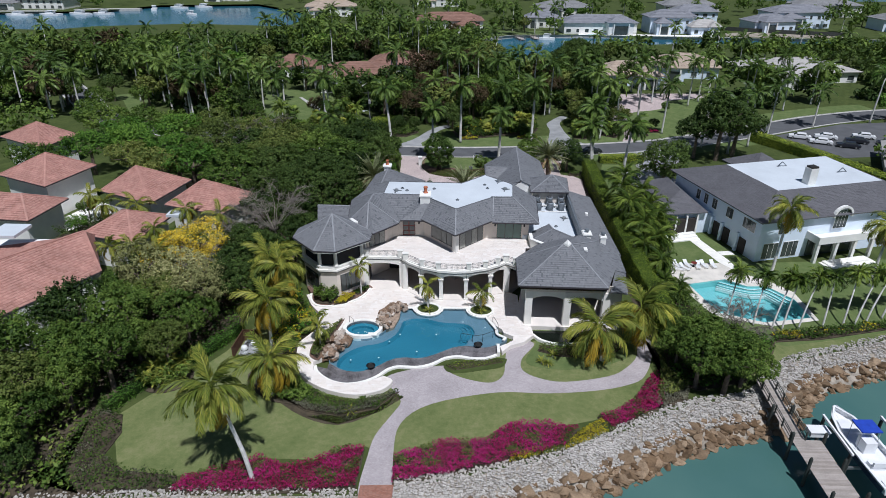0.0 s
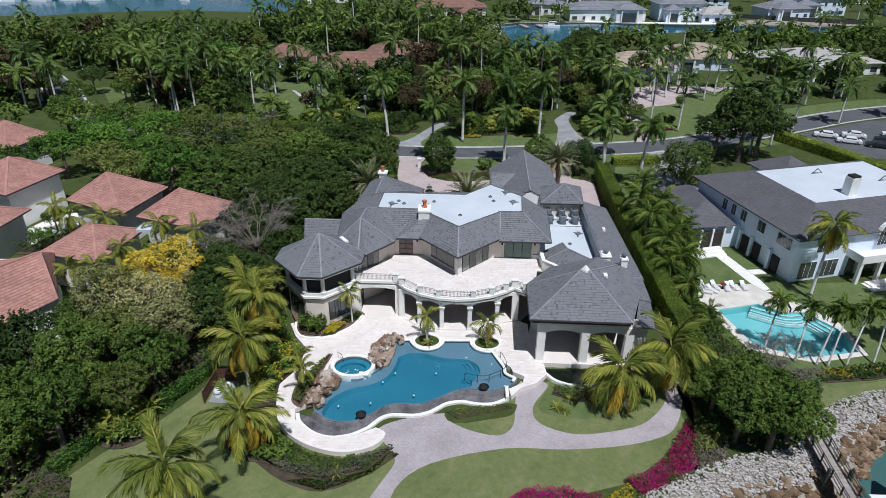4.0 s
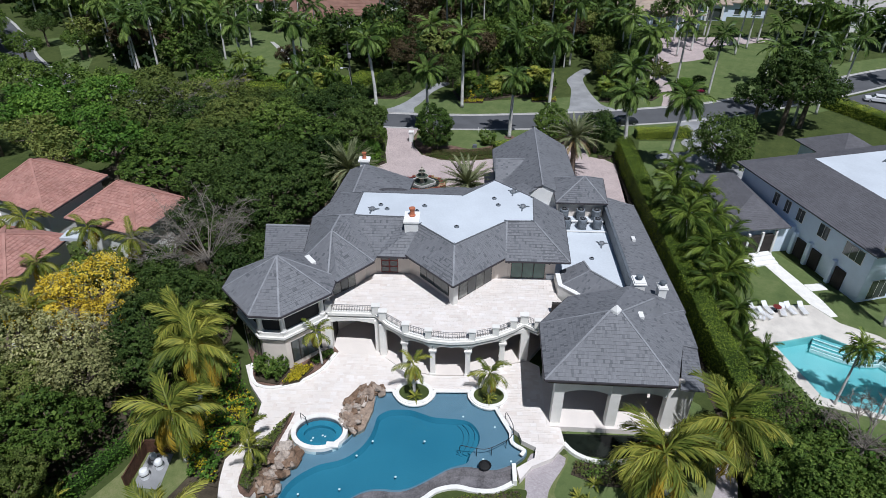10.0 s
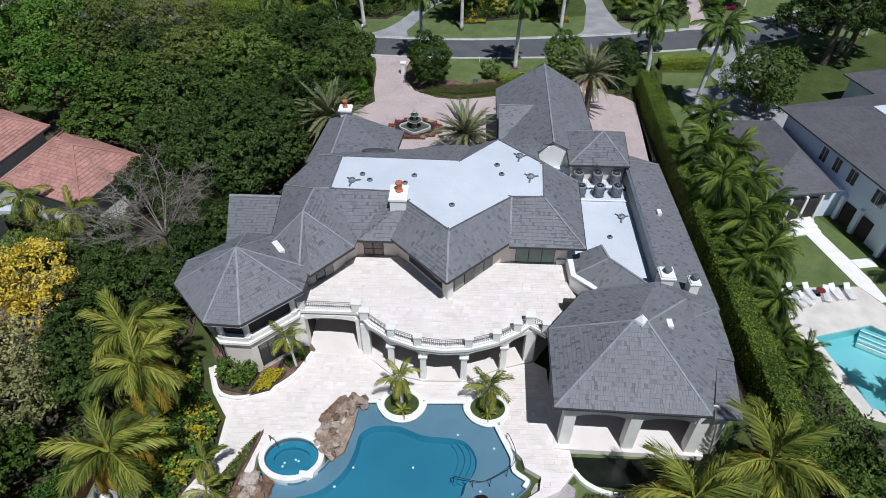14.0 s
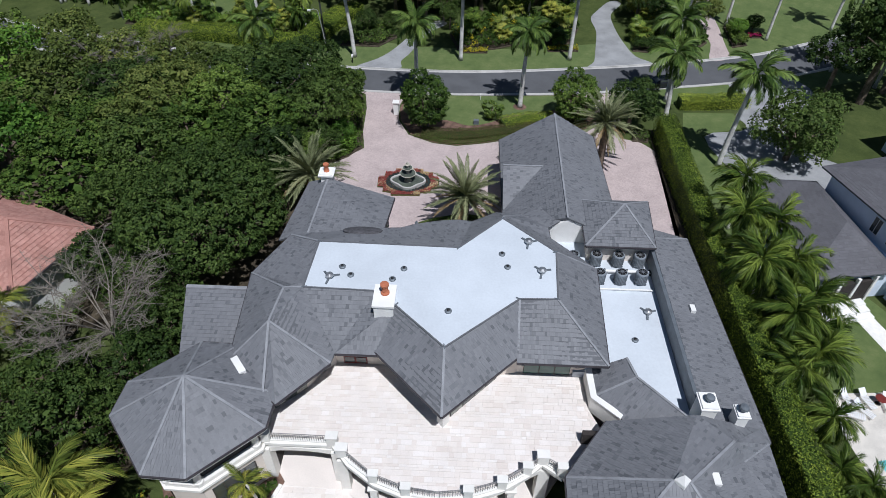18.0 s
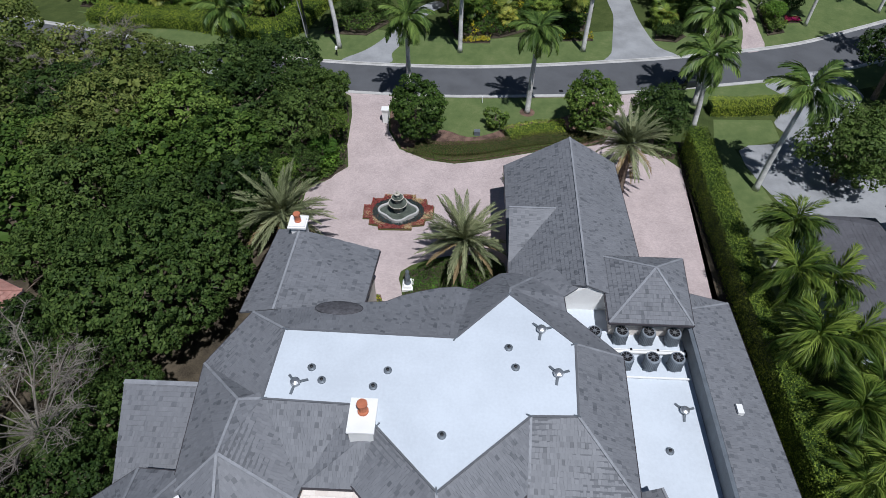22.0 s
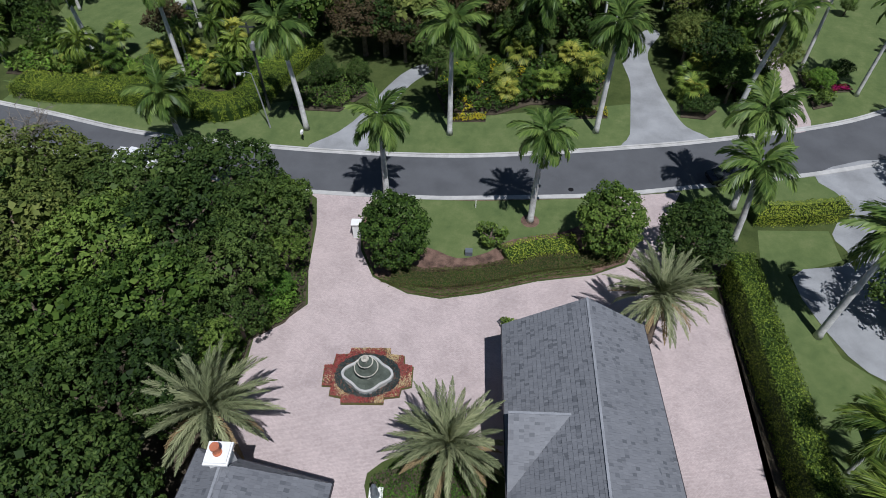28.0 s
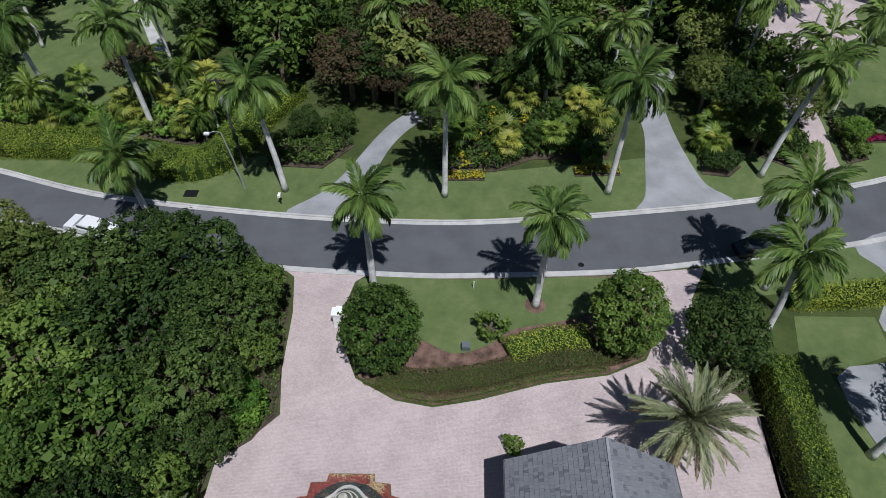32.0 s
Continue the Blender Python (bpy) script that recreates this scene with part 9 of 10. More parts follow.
for i in range(66):
    ob = link("plank", pme, None, dk)
    p = d0.lerp(d1, i / 66)
    ob.matrix_local = pose(p.x, p.y, 0, 0, 0, 0) @ Matrix.Diagonal((0.55, 1, 1, 1))
for sx in (-0.78, 0.78):
    bm = bmesh.new()
    for z in (0.6, 1.0, 1.25):
        beam(bm, d0 + Vector((sx, 0, z)), d1 + Vector((sx, 0, z)), 0.06, 0.06)
    part("rail", bm, "pile", dk)
    for t in np.linspace(0, 1, 6):
        p = d0.lerp(d1, t)
        part("rail_post", boxes((p.x + sx - 0.06, p.y - 0.06, 0.2, p.x + sx + 0.06, p.y + 0.06, 1.3)), "pile", dk)
for x, y in ((33.4, 37), (33.4, 41), (33.4, 45), (33.3, 48.4), (36.5, 37), (36.5, 41), (36.6, 45), (36.5, 48.4), (33.1, 52.5), (35.2, 52.5)):
    part("dock_post", lathe(bmesh.new(), [(0.16, -3), (0.16, 1.3), (0.05, 1.5)], x, y, 0, 10), "pile", dk)
part("landing_box", boxes((35.6, 49.2, 0.1, 37.4, 50.2, 0.7), (35.5, 49.1, 0.7, 37.5, 50.3, 0.78)), "hull", dk)
lift = thing("boat_lift", "steel boat lift beams on piles", "boat lift", (0, 0, 0))
for y in (45.6, 50.6):
    part("lift_beam", boxes((37.4, y, -0.5, 43.4, y + 0.2, -0.25)), "steel", lift)
    for x in (37.4, 43.2):
        part("lift_pile", lathe(bmesh.new(), [(0.16, -3), (0.16, 1.4)], x, y + 0.1, 0, 10), "pile", lift)
for x in (37.4, 43.2):
    part("lift_rail", boxes((x - 0.1, 45.4, 1.4, x + 0.1, 51.0, 1.62)), "hull", lift)
boat = thing("motor_boat", "white open motorboat with a blue sun top", "boat", (40.0, 47.6, -0.35))
boat.rotation_euler, boat.scale = (0, 0, radians(2)), (1.25, 1.2, 1.15)
sec = [(-4.6, 1.25, 0.0), (-2, 1.35, 0.0), (1.5, 1.3, 0.05), (3.4, 0.85, 0.3), (4.6, 0.12, 0.6)]
bm = bmesh.new()
rings = []
for y, hw, lift_ in sec:
    rings.append([bm.verts.new((x, y, z)) for x, z in ((-hw, 1.0 + lift_ * 0.4), (-hw * 0.9, 0.35 + lift_ * 0.6), (0, 0.0 + lift_), (hw * 0.9, 0.35 + lift_ * 0.6), (hw, 1.0 + lift_ * 0.4))])
for a, b in zip(rings, rings[1:]):
    for i in range(4):
        bm.faces.new((a[i], a[i + 1], b[i + 1], b[i]))
bm.faces.new(rings[0][::-1]), bm.faces.new(rings[-1])
bmesh.ops.recalc_face_normals(bm, faces=bm.faces)
hull = part("hull", bm, "hull", boat)
part("cockpit_floor", slab([(-1.2, -4.5), (1.2, -4.5), (1.25, 1.4), (0.75, 3.3), (-0.75, 3.3), (-1.25, 1.4)], 0.5, 0.6), "cushion", boat)
part("gunwale", strip([(1.3, -4.6), (1.38, -2), (1.32, 1.5), (0.88, 3.4), (0.1, 4.65), (-0.1, 4.65), (-0.88, 3.4), (-1.32, 1.5), (-1.38, -2), (-1.3, -4.6)], -0.04, 0.16, 0.98, 1.1), "hull", boat)
part("side_stripe", strip([(1.32, -4.5), (1.39, -2), (1.34, 1.5), (0.9, 3.3)], -0.06, 0.0, 0.5, 0.9), "hull_blue", boat)
part("side_stripe", strip([(-0.9, 3.3), (-1.34, 1.5), (-1.39, -2), (-1.32, -4.5)], -0.06, 0.0, 0.5, 0.9), "hull_blue", boat)
part("console", boxes((-0.45, -0.6, 0.6, 0.45, 0.5, 1.7), (-0.4, 0.4, 1.7, 0.4, 0.46, 2.1)), "hull", boat)
top = part("sun_top", boxes((-0.8, -0.2, 2.5, 0.8, 1.3, 2.6)), "canvas", boat, "bright blue canvas top")
for sx in (-0.72, 0.72):
    for sy in (-0.1, 1.2):
        part("strut", lathe(bmesh.new(), [(0.025, 0.6), (0.025, 2.5)], sx, sy, 0, 6), "steel", top)
part("bench", boxes((-0.9, -2.4, 0.6, 0.9, -1.7, 1.05), (-0.9, -2.5, 1.05, 0.9, -2.35, 1.5)), "cushion", boat)
part("bow_cushion", slab([(-0.8, 1.6), (0.8, 1.6), (0.5, 3.2), (-0.5, 3.2)], 0.6, 0.85), "cushion", boat)
part("stern_seat", boxes((-1.0, -4.3, 0.6, 1.0, -3.7, 1.0)), "cushion", boat)
for sx in (-0.45, 0.45):
    mt = part("outboard_motor", boxes((sx - 0.2, -5.4, 0.7, sx + 0.2, -4.8, 1.5), (sx - 0.09, -5.2, -0.5, sx + 0.09, -4.9, 0.7)), "tyre", boat)
    part("propeller", lathe(bmesh.new(), [(0.16, -0.02), (0.16, 0.02)], sx, -5.25, -0.4, 8), "steel", mt)


def car(x, y, rot, mat, label, long=4.7, z=G + 0.03):
    c = thing("car", label, "car", (x, y, z), "parked cars")
    c.rotation_euler = (0, 0, radians(rot))
    L = long / 2
    prof = [(-L, 0.35), (-L, 0.85), (-L * 0.75, 0.95), (-L * 0.5, 1.5), (L * 0.25, 1.5), (L * 0.55, 0.98), (L * 0.95, 0.85), (L, 0.4)]
    bm = bmesh.new()
    f, g = [[bm.verts.new((sx * (0.92 if zz < 1.2 else 0.72), yy, zz)) for yy, zz in prof] for sx in (-1, 1)]
    bm.faces.new(f), bm.faces.new(g[::-1])
    for i in range(len(prof)):
        j = (i + 1) % len(prof)
        bm.faces.new((f[i], g[i], g[j], f[j]))
    bmesh.ops.recalc_face_normals(bm, faces=bm.faces)
    b = part("body", bm, mat, c)
    part("windscreen", beam(bmesh.new(), (0, L * 0.27, 1.46), (0, L * 0.53, 1.04), 1.4, 0.04), "pane", b)
    part("rear_window", beam(bmesh.new(), (0, -L * 0.52, 1.46), (0, -L * 0.73, 1.02), 1.4, 0.04), "pane", b)
    for sx in (-1, 1):
        part("side_window", boxes((sx * 0.83 - 0.03, -L * 0.5, 1.05, sx * 0.83 + 0.03, L * 0.3, 1.4)), "pane", b)
        for yy in (-L * 0.62, L * 0.62):
            w = lathe(bmesh.new(), [(0.33, -0.11), (0.33, 0.11)], 0, 0, 0, 14)
            wo = part("wheel", w, "tyre", c)
            wo.matrix_local = pose(sx * 0.85, yy, 0.33, 0, 90, 0)
            part("rim", lathe(bmesh.new(), [(0.2, -0.12), (0.2, 0.12)], 0, 0, 0, 10), "steel", wo)


for x, y, r, m, lb in ((85.0, 157.6, 70, "car_white", "white van parked by the hedge"), (88.2, 153.4, 70, "car_white", "white car parked by the hedge"), (91.6, 157.8, 70, "car_white", "white car parked by the hedge"), (93.4, 150.6, 70, "car_dark", "dark pickup parked by the hedge"), (97.6, 154.6, 70, "car_dark", "dark car parked by the hedge"), (101.5, 158.6, 70, "car_white", "white truck parked by the hedge"), (104.5, 153, 70, "car_dark", "dark car parked by the hedge")):
    car(x, y, r, m, lb, 5.2)
car(-35.9, 142.7, 74, "car_white", "white van parked under the trees", 5.4)
car(30.0, 142.6, -78, "car_dark", "dark blue car on the road under a palm")

# street things
lampost = thing("street_lamp", "slim pale street lamp leaning over the verge", "street lamp", (-22.4, 149.8, G))
bm = bmesh.new()
tube(bm, [(0, 0, 0), (-0.3, -0.05, 4), (-0.7, -0.1, 7.4)], [0.1, 0.08, 0.06], 8)
part("pole", bm, "concrete", lampost)
bm = bmesh.new()
tube(bm, [(-0.7, -0.1, 7.4), (-1.2, -0.3, 7.7), (-1.8, -0.5, 7.6)], [0.05, 0.04, 0.04], 6)
arm = part("arm", bm, "steel", lampost)
part("lamp_head", boxes((-2.2, -0.65, 7.45, -1.7, -0.35, 7.65)), "hull", arm)
pole = thing("utility_pole", "dark wooden utility pole with a transformer", "utility pole", (-23.3, 153.4, G))
bm = bmesh.new()
tube(bm, [(0, 0, 0), (-0.2, 0, 6), (-0.4, 0, 11.5)], [0.17, 0.15, 0.12], 8)
part("pole", bm, "pile", pole)
part("transformer", lathe(bmesh.new(), [(0.3, 0), (0.34, 0.1), (0.34, 0.9), (0.15, 1.05)], -0.1, -0.4, 8.4, 12), "grey_roof", pole, "pale blue-grey transformer can")
part("crossarm", boxes((-1.3, -0.08, 10.9, 0.5, 0.08, 11.05)), "pile", pole)
mb = thing("mailbox", "white mailbox on a post at the kerb", "mailbox", (-18.0, 147.6, G))
part("post", boxes((-0.06, -0.06, 0, 0.06, 0.06, 1.0)), "dark_metal", mb)
part("box", boxes((-0.14, -0.28, 1.0, 0.14, 0.28, 1.3)), "white", mb)
tagged(part("cable_box", boxes((22.9, 103.0, G, 23.9, 103.7, G + 0.7)), "white"), "white utility box beside the service drive", "utility box")
tagged(part("storm_drain", boxes((-28.6, 148.2, G, -27.2, 149.2, G + 0.1)), "dark_metal"), "dark iron storm drain in the verge", "drain")
sg = thing("sign_post", "thin white marker post on the lawn", "sign", (2.3, 136.9, G))
part("post", boxes((-0.04, -0.04, 0, 0.04, 0.04, 1.0)), "white", sg)
tagged(part("utility_box", boxes((1.3, 129.9, G, 2.0, 130.5, 0.0)), "gun"), "small grey utility box in the bed", "utility box")
tagged(part("manhole_cover", lathe(bmesh.new(), [(0.3, 0), (0.3, 0.012)], 12.6, 140.2, G + 0.02, 16), "dark_metal"), "round iron manhole cover in the road", "manhole")

# ---- planting across the road and beyond ----
far = random.Random(12)
KEEP = [[(-66, 206), (-38, 206), (-38, 171), (-46, 163), (-62, 170)], [(38, 150), (82, 176), (82, 208), (42, 206)], [(-20, 140), (30, 140), (30, 156.5), (-20, 156.5)], [(18, 146), (30, 146), (30, 178), (20, 176)], [(-14, 146), (4, 160), (4, 168), (-10, 166)]] + CANALS + [[(12, 222), (30, 222), (36, 256), (10, 300)], [(48, 262), (130, 276), (260, 300), (300, 380), (200, 352), (50, 348)], [(-186, 262), (-84, 268), (-96, 362), (-260, 350)], [(44, 208), (96, 214), (100, 234), (44, 232)], [(98, 202), (142, 208), (140, 228), (98, 228)]]
HOUSES = [(o.location.x, o.location.y) for o in scene.objects if o.name.startswith("far_house")]


def free(x, y, r=2.0):
    if any(inside(x, y, k) for k in KEEP):
        return False
    if any(math.hypot((x - a) / 1.6, y - b) < 12 + r or (abs(x - a * 0.95) < 15 and 0 < b - y < 30 and (x * 7 + y * 3) % 10 < 7) for a, b in HOUSES):
        return False
    return all(math.hypot(x - p[0], y - p[1]) > 6 + r for p in rn[::2])


for x, y, k, s in ((-13, 167, "brown", 1.15), (-4.5, 171, "brown", 1.2), (2.5, 170, "brown", 1.1), (9.5, 168, "dark", 1.0), (15, 173, "mid", 1.0), (-9, 176, "brown", 1.2), (4, 178, "mid", 1.25), (13, 182, "mid", 1.3), (-20, 176, "dark", 1.1), (31, 176, "olive", 1.0), (30, 166, "olive", 0.8), (35, 161, "mid", 0.65), (33.7, 157.6, "dark", 0.6), (40, 163.4, "olive", 0.8), (32.2, 163.4, "dark", 0.85), (38.4, 169, "mid", 0.9), (31, 168.6, "olive", 0.8), (46.2, 160.2, "bright", 0.42), (49.6, 163.2, "glossy", 0.42), (36, 172, "dark", 0.9), (-17, 158.6, "glossy", 0.55), (31, 159.6, "glossy", 0.42), (-12.8, 159.4, "glossy", 0.45), (37, 182, "mid", 1), (32, 190, "olive", 1.1), (-52, 205, "mid", 1), (58, 182, "glossy", 0.35), (8, 215, "olive", 1.75), (-13, 199, "brown", 1.6), (-1, 206, "brown", 1.4), (52, 206, "dark", 1.1), (-4.2, 165.0, "dark", 0.75), (-7.4, 165.6, "brown", 0.8), (-3.0, 161.6, "dark", 0.5), (-100, 168, "mid", 1.0), (-112, 176, "dark", 1.0), (-118, 184, "mid", 1.1), (-106, 186, "dark", 0.9), (-92, 176, "mid", 0.9), (-126, 194, "dark", 1.0), (-60, 171, "dark", 0.7), (-57, 166, "mid", 0.7)):
    tree(k if y < 170 or k == "glossy" else "half_" + k, x, y, s, group="trees across the road")
tree("spreading", 37, 215, 1.2, 90.0, 1.25, group="trees across the road")
cover("shrubs", [(-1.5, 153.2), (4.6, 153.6), (9, 156), (17.5, 156.4), (19.6, 163), (14, 166), (3, 164.6), (-3, 159)], 2.4, 8000, 0.42, ["leaf_mid", "leaf_yellow"], 50, "thicket of palmettos and yellow crotons", flower=0.02, bump=0.6)
cover("shrubs", [(-1.0, 151.9), (3.4, 152.1), (3.6, 153.4), (-0.8, 153.2)], 0.8, 600, 0.22, ["leaf_yellow", "leaf_hedge"], 51, "yellow-green croton border", flower=0.3)
cover("shrubs", [(13.4, 153.2), (18.4, 153.6), (18.4, 155.2), (13.4, 154.6)], 0.8, 600, 0.22, ["leaf_yellow", "leaf_hedge"], 52, "yellow-green croton border", flower=0.3)
cover("shrubs", [(-60, 160), (-48, 158.6), (-40, 158.4), (-31, 157), (-27, 158), (-25, 163), (-30, 166), (-44, 163), (-60, 168)], 2.2, 8000, 0.5, ["leaf_mid", "leaf_bright"], 53, "palmetto thicket behind the hedge", flower=0.4, bump=0.6)
cover("shrubs", [(-21, 153.6), (-14.6, 153.4), (-11.6, 157.5), (-14, 162), (-20, 161)], 1.7, 3800, 0.32, ["leaf_dark", "leaf_mid"], 54, "dark clipped shrubs by the driveway", flower=0.4, bump=0.5)
cover("shrubs", [(27.4, 154.2), (30.4, 153.8), (32.2, 155.6), (31.2, 157.6), (28.2, 157.4)], 2.0, 2600, 0.26, ["leaf_dark", "leaf_dark"], 58, "dark rounded shrub beside the far driveway", bump=0.3)
cover("shrubs", [(34.8, 157.6), (38.2, 155.4), (40.6, 158.2), (40.6, 163.4), (36, 162)], 2.2, 3000, 0.36, ["leaf_dark", "leaf_mid"], 59, "shady thicket beside the pink drive", flower=0.4, bump=0.5)
cover("shrubs", [(44.4, 156.6), (47.2, 157.6), (47.6, 163.4), (45.4, 165.6), (44.8, 161)], 1.8, 2200, 0.32, ["leaf_mid", "leaf_dark"], 60, "mixed green shrubs between drive and lawn", flower=0.4, bump=0.5)
cover("flowers", [(48.2, 160.6), (50.8, 160.9), (50.6, 162.0), (48.6, 162.2)], 0.7, 600, 0.24, ["red_flower", "magenta"], 55, "red flower bed on the far lawn", flower=0.4)
n_n = 0
for k in range(400):
    x, y = far.uniform(-62, 40), far.uniform(163, 208)
    if n_n < 24 and free(x, y, 2):
        tree(far.choice(["half_dark", "half_mid", "half_brown", "half_dark"]), x, y, far.uniform(0.75, 1.1), group="trees across the road")
        n_n += 1
for k in range(95):
    x, y = far.uniform(-62, 38), far.uniform(158, 205)
    if free(x, y, 1):
        palm("queen", x, y, far.uniform(2.5, 6), (0, 0), far.uniform(0.7, 1.0), False, 0.13, group="palms across the road")
for x, y, h in ((46, 166, 12), (51.1, 160.1, 11.5), (52, 188, 12), (57, 193, 11.5), (62, 198, 12), (67, 190, 12), (40, 163, 11), (72, 196, 12), (77, 202, 12), (64, 165, 12), (71, 159, 11), (57.5, 149, 12), (62, 144, 11.5), (69, 150, 12), (76, 156, 12), (55, 202, 12), (83, 186, 12), (-70, 168, 12), (-78, 172, 11), (-84, 176, 12), (-66, 176, 11), (-98, 186, 12), (-88, 190, 11)):
    palm("royal", x, y, h, (far.uniform(-0.5, 0.5), 0.2), 1.05, False, 0.22, group="royal palms")
n_p = n_t = 0
while n_p < 120:
    y = 165 + 190 * far.random() ** 1.2
    x = far.uniform(-0.72 * y - 20, 0.72 * y + 10)
    if free(x, y) and not (x < -15 and y < 150):
        palm("royal", x, y, far.uniform(8, 14), (far.uniform(-0.6, 0.6), 0), far.uniform(0.95, 1.25), False, 0.22, group="royal palms")
        n_p += 1
while n_t < 150:
    y = 168 + 190 * far.random() ** 1.2
    x = far.uniform(-0.72 * y - 20, 0.72 * y + 10)
    if free(x, y, 3):
        tree("far_" + far.choice(["dark", "mid", "mid", "olive", "bright", "brown"]), x, y, far.uniform(0.8, 1.35) if y < 260 else far.uniform(0.6, 0.95), group="distant trees")
        n_t += 1

for x, y, h in ((-58, 178, 9), (-63, 182, 10), (-55, 189, 9), (-60, 195, 10), (-45, 200, 9), (-52, 203, 10), (-40, 196, 8)):
    palm("royal", x, y, h, (0.2, 0.1), 1.1, False, 0.22, group="royal palms")

shore = random.Random(91)
n_s = 0
while n_s < 46:
    x, y = shore.uniform(-60, 235), shore.uniform(336, 430)
    if any(inside(x, y, k) for k in CANALS) or any(math.hypot((x - a) / 1.5, y - b) < 13 for a, b in HOUSES) or inside(x, y, [(128, 334), (200, 334), (202, 356), (136, 358)]):
        continue
    if n_s % 3 == 0:
        palm("royal", x, y, shore.uniform(7, 11), (0, 0), 1.1, False, 0.22, group="royal palms")
    else:
        tree("far_" + shore.choice(["dark", "mid", "bright"]), x, y, shore.uniform(0.5, 0.8), group="distant trees")
    n_s += 1

# woods too far off to be counted


def woods(name, count, y0, y1, mat, seed, label, low=(4, 7), flat=4.0):
    """Loose crowns joined into one."""
    r = random.Random(seed)
    V = []
    c = 0
    while c < count:
        y = r.uniform(y0, y1)
        x = r.uniform(-0.75 * y - 40, 0.75 * y + 40)
        if not free(x, y, 3):
            continue
        V.append(crown(seed * 100 + c % 9, 4.8 * r.uniform(0.8, 1.3), flat, clumps=18, per=8, leaf=1.5, rc=0.3, lobes=6, fill=8) + (x, y, r.uniform(*low)))
        c += 1
    tagged(link(name, quads(name, np.concatenate(V), mat), None), label, "woods", kind="stuff")


woods("far_woods", 190, 340, 560, "leaf_mid", 3, "distant green woods among the houses")
woods("far_woods", 140, 560, 900, "leaf_dark", 4, "distant dark woods on the horizon")
woods("mid_woods", 230, 203, 340, "leaf_dark", 5, "dark undergrowth trees behind the palms")
woods("low_growth", 330, 172, 330, "leaf_dark", 8, "dark low growth between the palms", (0.6, 2.2), 2.2)
woods("mid_woods", 170, 203, 340, "leaf_mid", 6, "green undergrowth trees behind the palms")
side = random.Random(77)
V = []
for i in range(150):
    x, y = side.choice([(side.uniform(-190, -64), side.uniform(30, 150)), (side.uniform(-190, -95), side.uniform(60, 260)), (side.uniform(92, 220), side.uniform(80, 150)), (side.uniform(120, 260), side.uniform(180, 260))])
    if inside(x, y, [(-106, 84), (-60, 84), (-60, 140), (-106, 140)]) or any(math.hypot(x - p[0], y - p[1]) < 9 for p in rn) or (x < -48 and 46 < y < 112 and x > -88):
        continue
    V.append(crown(900 + i % 9, 5.2, 4.4, clumps=36, per=11, leaf=1.1, rc=0.22, lobes=8, fill=22) + (x, y, side.uniform(3.5, 6)))
tagged(link("side_woods", quads("side_woods", np.concatenate(V), "leaf_mid"), None), "green woods round the neighbouring gardens", "woods", kind="stuff")

# fan palms in the thicket across the road
fan_rng = np.random.default_rng(71)


def fan_leaf(count=16, L=1.0):
    V = []
    for k in range(count):
        a = radians(-130 + 260 * k / (count - 1))
        d, s = np.array([math.cos(a), math.sin(a), 0]), np.array([-math.sin(a), math.cos(a), 0])
        r = L * fan_rng.uniform(0.85, 1.1)
        V.append([(0, 0, 0), d * r * 0.6 + s * 0.09 + (0, 0, 0.05), d * r + (0, 0, -0.22), d * r * 0.6 - s * 0.09 + (0, 0, 0.05)])
    return np.array([[np.asarray(v, float) for v in q4] for q4 in V])


FANS = []
for v in range(2):
    rows_ = []
    for k in range(15):
        e, a = 70 - 6.5 * k + fan_rng.uniform(-8, 8), k * 137.5
        m = pose(0, 0, 0, 0, 0, a) @ pose(0, 0, 0, 0, -e, 0) @ pose(1.0, 0, 0, 0, 25, 0)
        rows_.append(turned(fan_leaf(), m))
    FANS.append(quads("crown", np.concatenate(rows_), "frond_queen" if v else "frond_coco"))


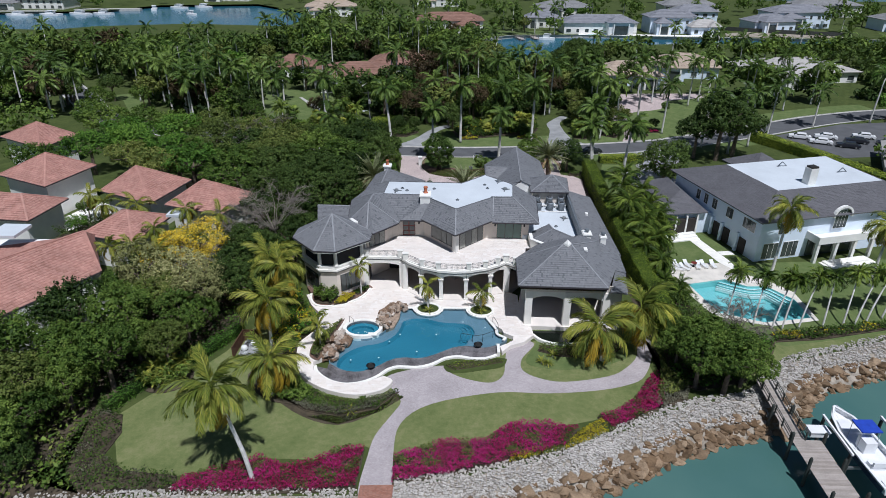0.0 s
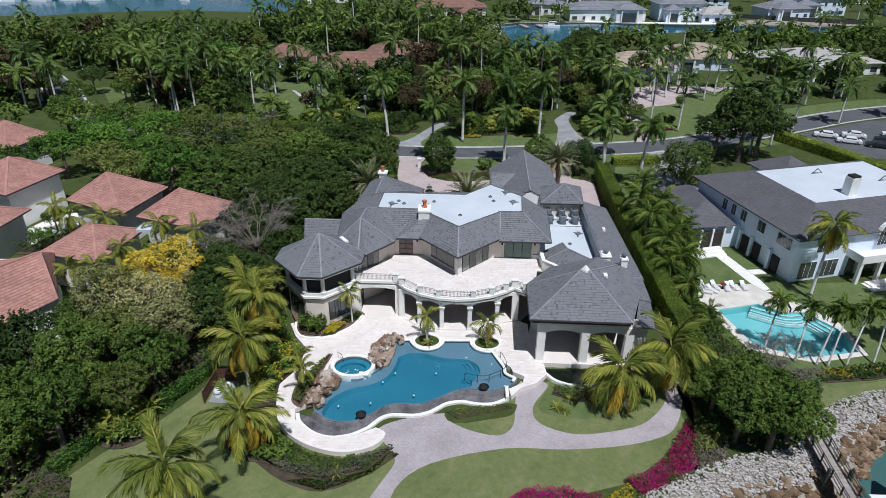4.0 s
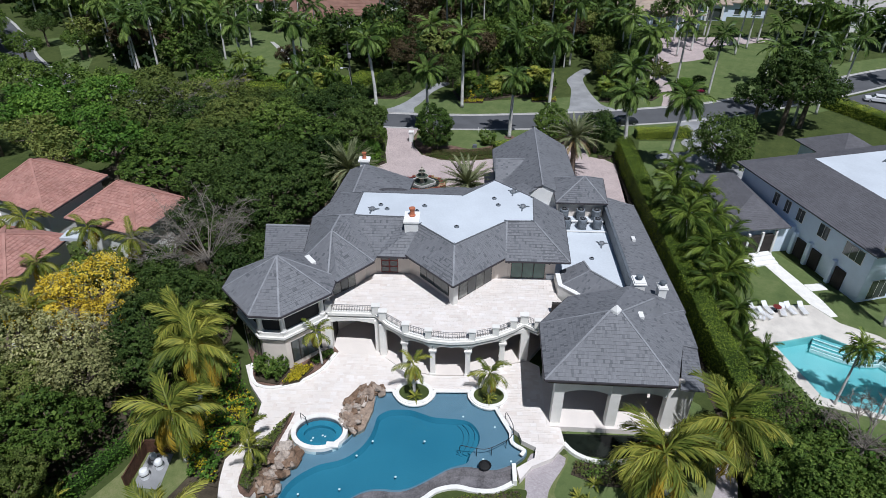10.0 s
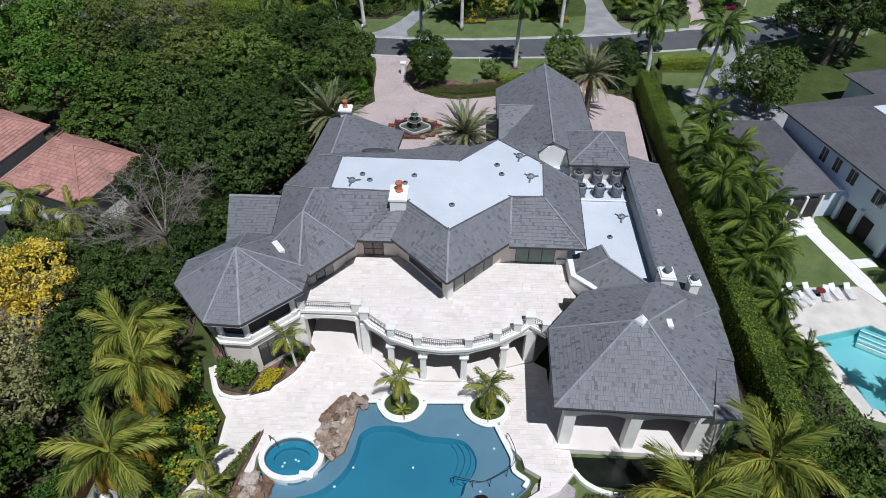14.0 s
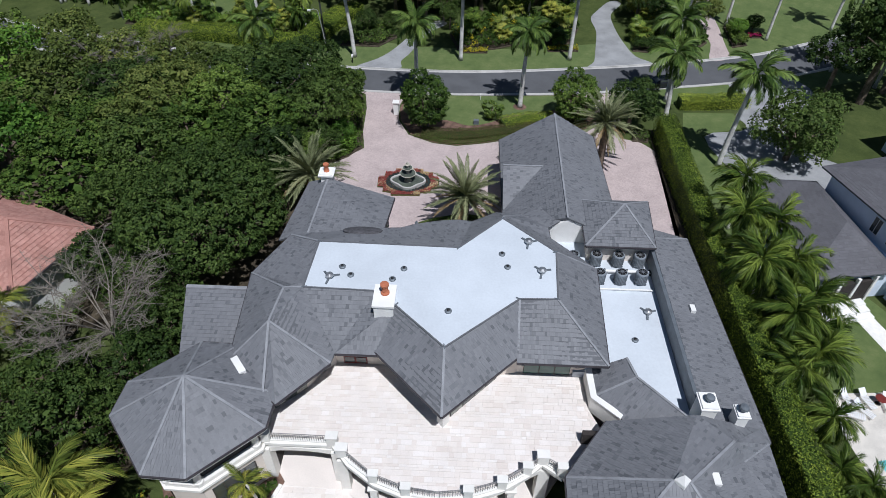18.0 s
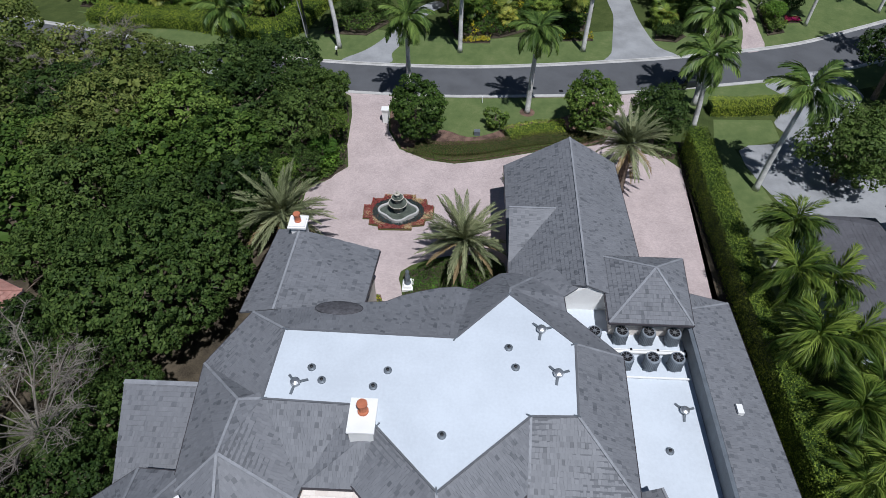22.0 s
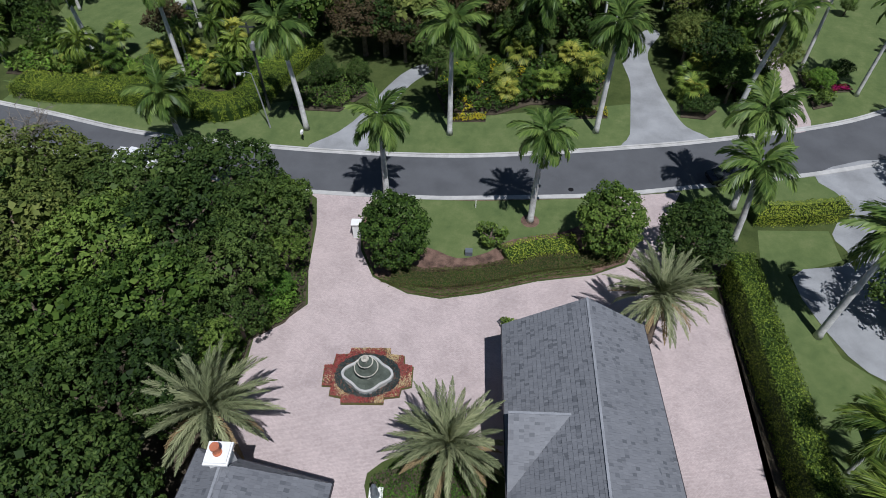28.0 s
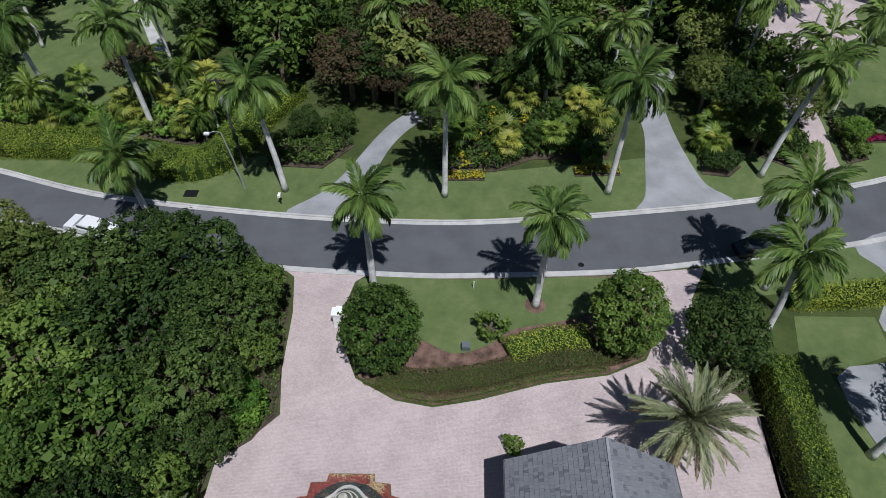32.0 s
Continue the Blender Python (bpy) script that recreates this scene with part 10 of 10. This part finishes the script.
def palmetto(x, y, h, s):
    p = thing("palmetto", "bushy fan palm in the roadside thicket", "palm", (x, y, G), "fan palms across the road")
    bm = bmesh.new()
    tube(bm, [(0, 0, 0), (0, 0, h)], [0.16, 0.12], 7)
    part("trunk", bm, "bark", p)
    ob = link("crown", FANS[int(x * 7) % 2], None, p)
    ob.matrix_local = Matrix.Translation((0, 0, h)) @ pose(0, 0, 0, 0, 0, (x * 53) % 360) @ Matrix.Scale(s, 4)


n_f = 0
while n_f < 46:
    x, y = far.choice([(far.uniform(-2, 19), far.uniform(155, 166)), (far.uniform(28, 38), far.uniform(158, 176)), (far.uniform(-56, -26), far.uniform(158, 168))])
    palmetto(x, y, far.uniform(0.8, 3.2), far.uniform(0.8, 1.25))
    n_f += 1

# ---- small pieces, last ----


def pave(parent, poly, z, w, h, seed, singles=0, rz=0.0):
    """Stone slabs in a mixed bond over any outline."""
    rng = random.Random(seed)
    c, s = math.cos(rz), math.sin(rz)
    loc = [(x * c + y * s, -x * s + y * c) for x, y in (p[:2] for p in poly)]
    x0, x1 = min(p[0] for p in loc), max(p[0] for p in loc)
    y0, y1 = min(p[1] for p in loc), max(p[1] for p in loc)
    cells = []
    y = y0
    while y < y1:
        x = x0 - rng.uniform(0, w)
        hh = h * rng.choice((1, 1, 0.5))
        while x < x1:
            ww = w * rng.choice((0.6, 1.0, 1.4))
            g = 0.006
            cs = [(x + g, y + g), (x + ww - g, y + g), (x + ww - g, y + hh - g), (x + g, y + hh - g)]
            if all(inside(a, b, loc) for a, b in cs):
                dz = rng.uniform(-0.003, 0.004)
                top = [Vector((a * c - b * s, a * s + b * c, z + dz)) for a, b in cs]
                cells.append((top, [v - Vector((0, 0, 0.03)) for v in top]))
            x += ww
        y += hh
    for cell in cells[:singles]:
        V, F = joined([cell])
        raw("paving_stone", V, F, "travertine", parent)
    V, F = joined(cells[singles:])
    tagged(raw("paving_field", V, F, "travertine", parent), kind="stuff")


pave(terrace, TERR, ZB, 0.55, 0.42, 5, 290)
pave(deck, DECK, 0.0, 0.55, 0.42, 6, 290)
for face, poly, w, h, material, seed, thick, piece, singles, along in LATE:
    cells = slates(poly, w, h, seed, thick, along=along)
    if singles:
        for k, (top, low) in enumerate(cells[:290]):
            V, F = joined([(top, low)])
            raw(piece, V, F, material, face)
        cells = cells[290:]
    if cells:
        V, F = joined(cells)
        tagged(raw(piece + "_covering", V, F, material, face), kind="stuff")
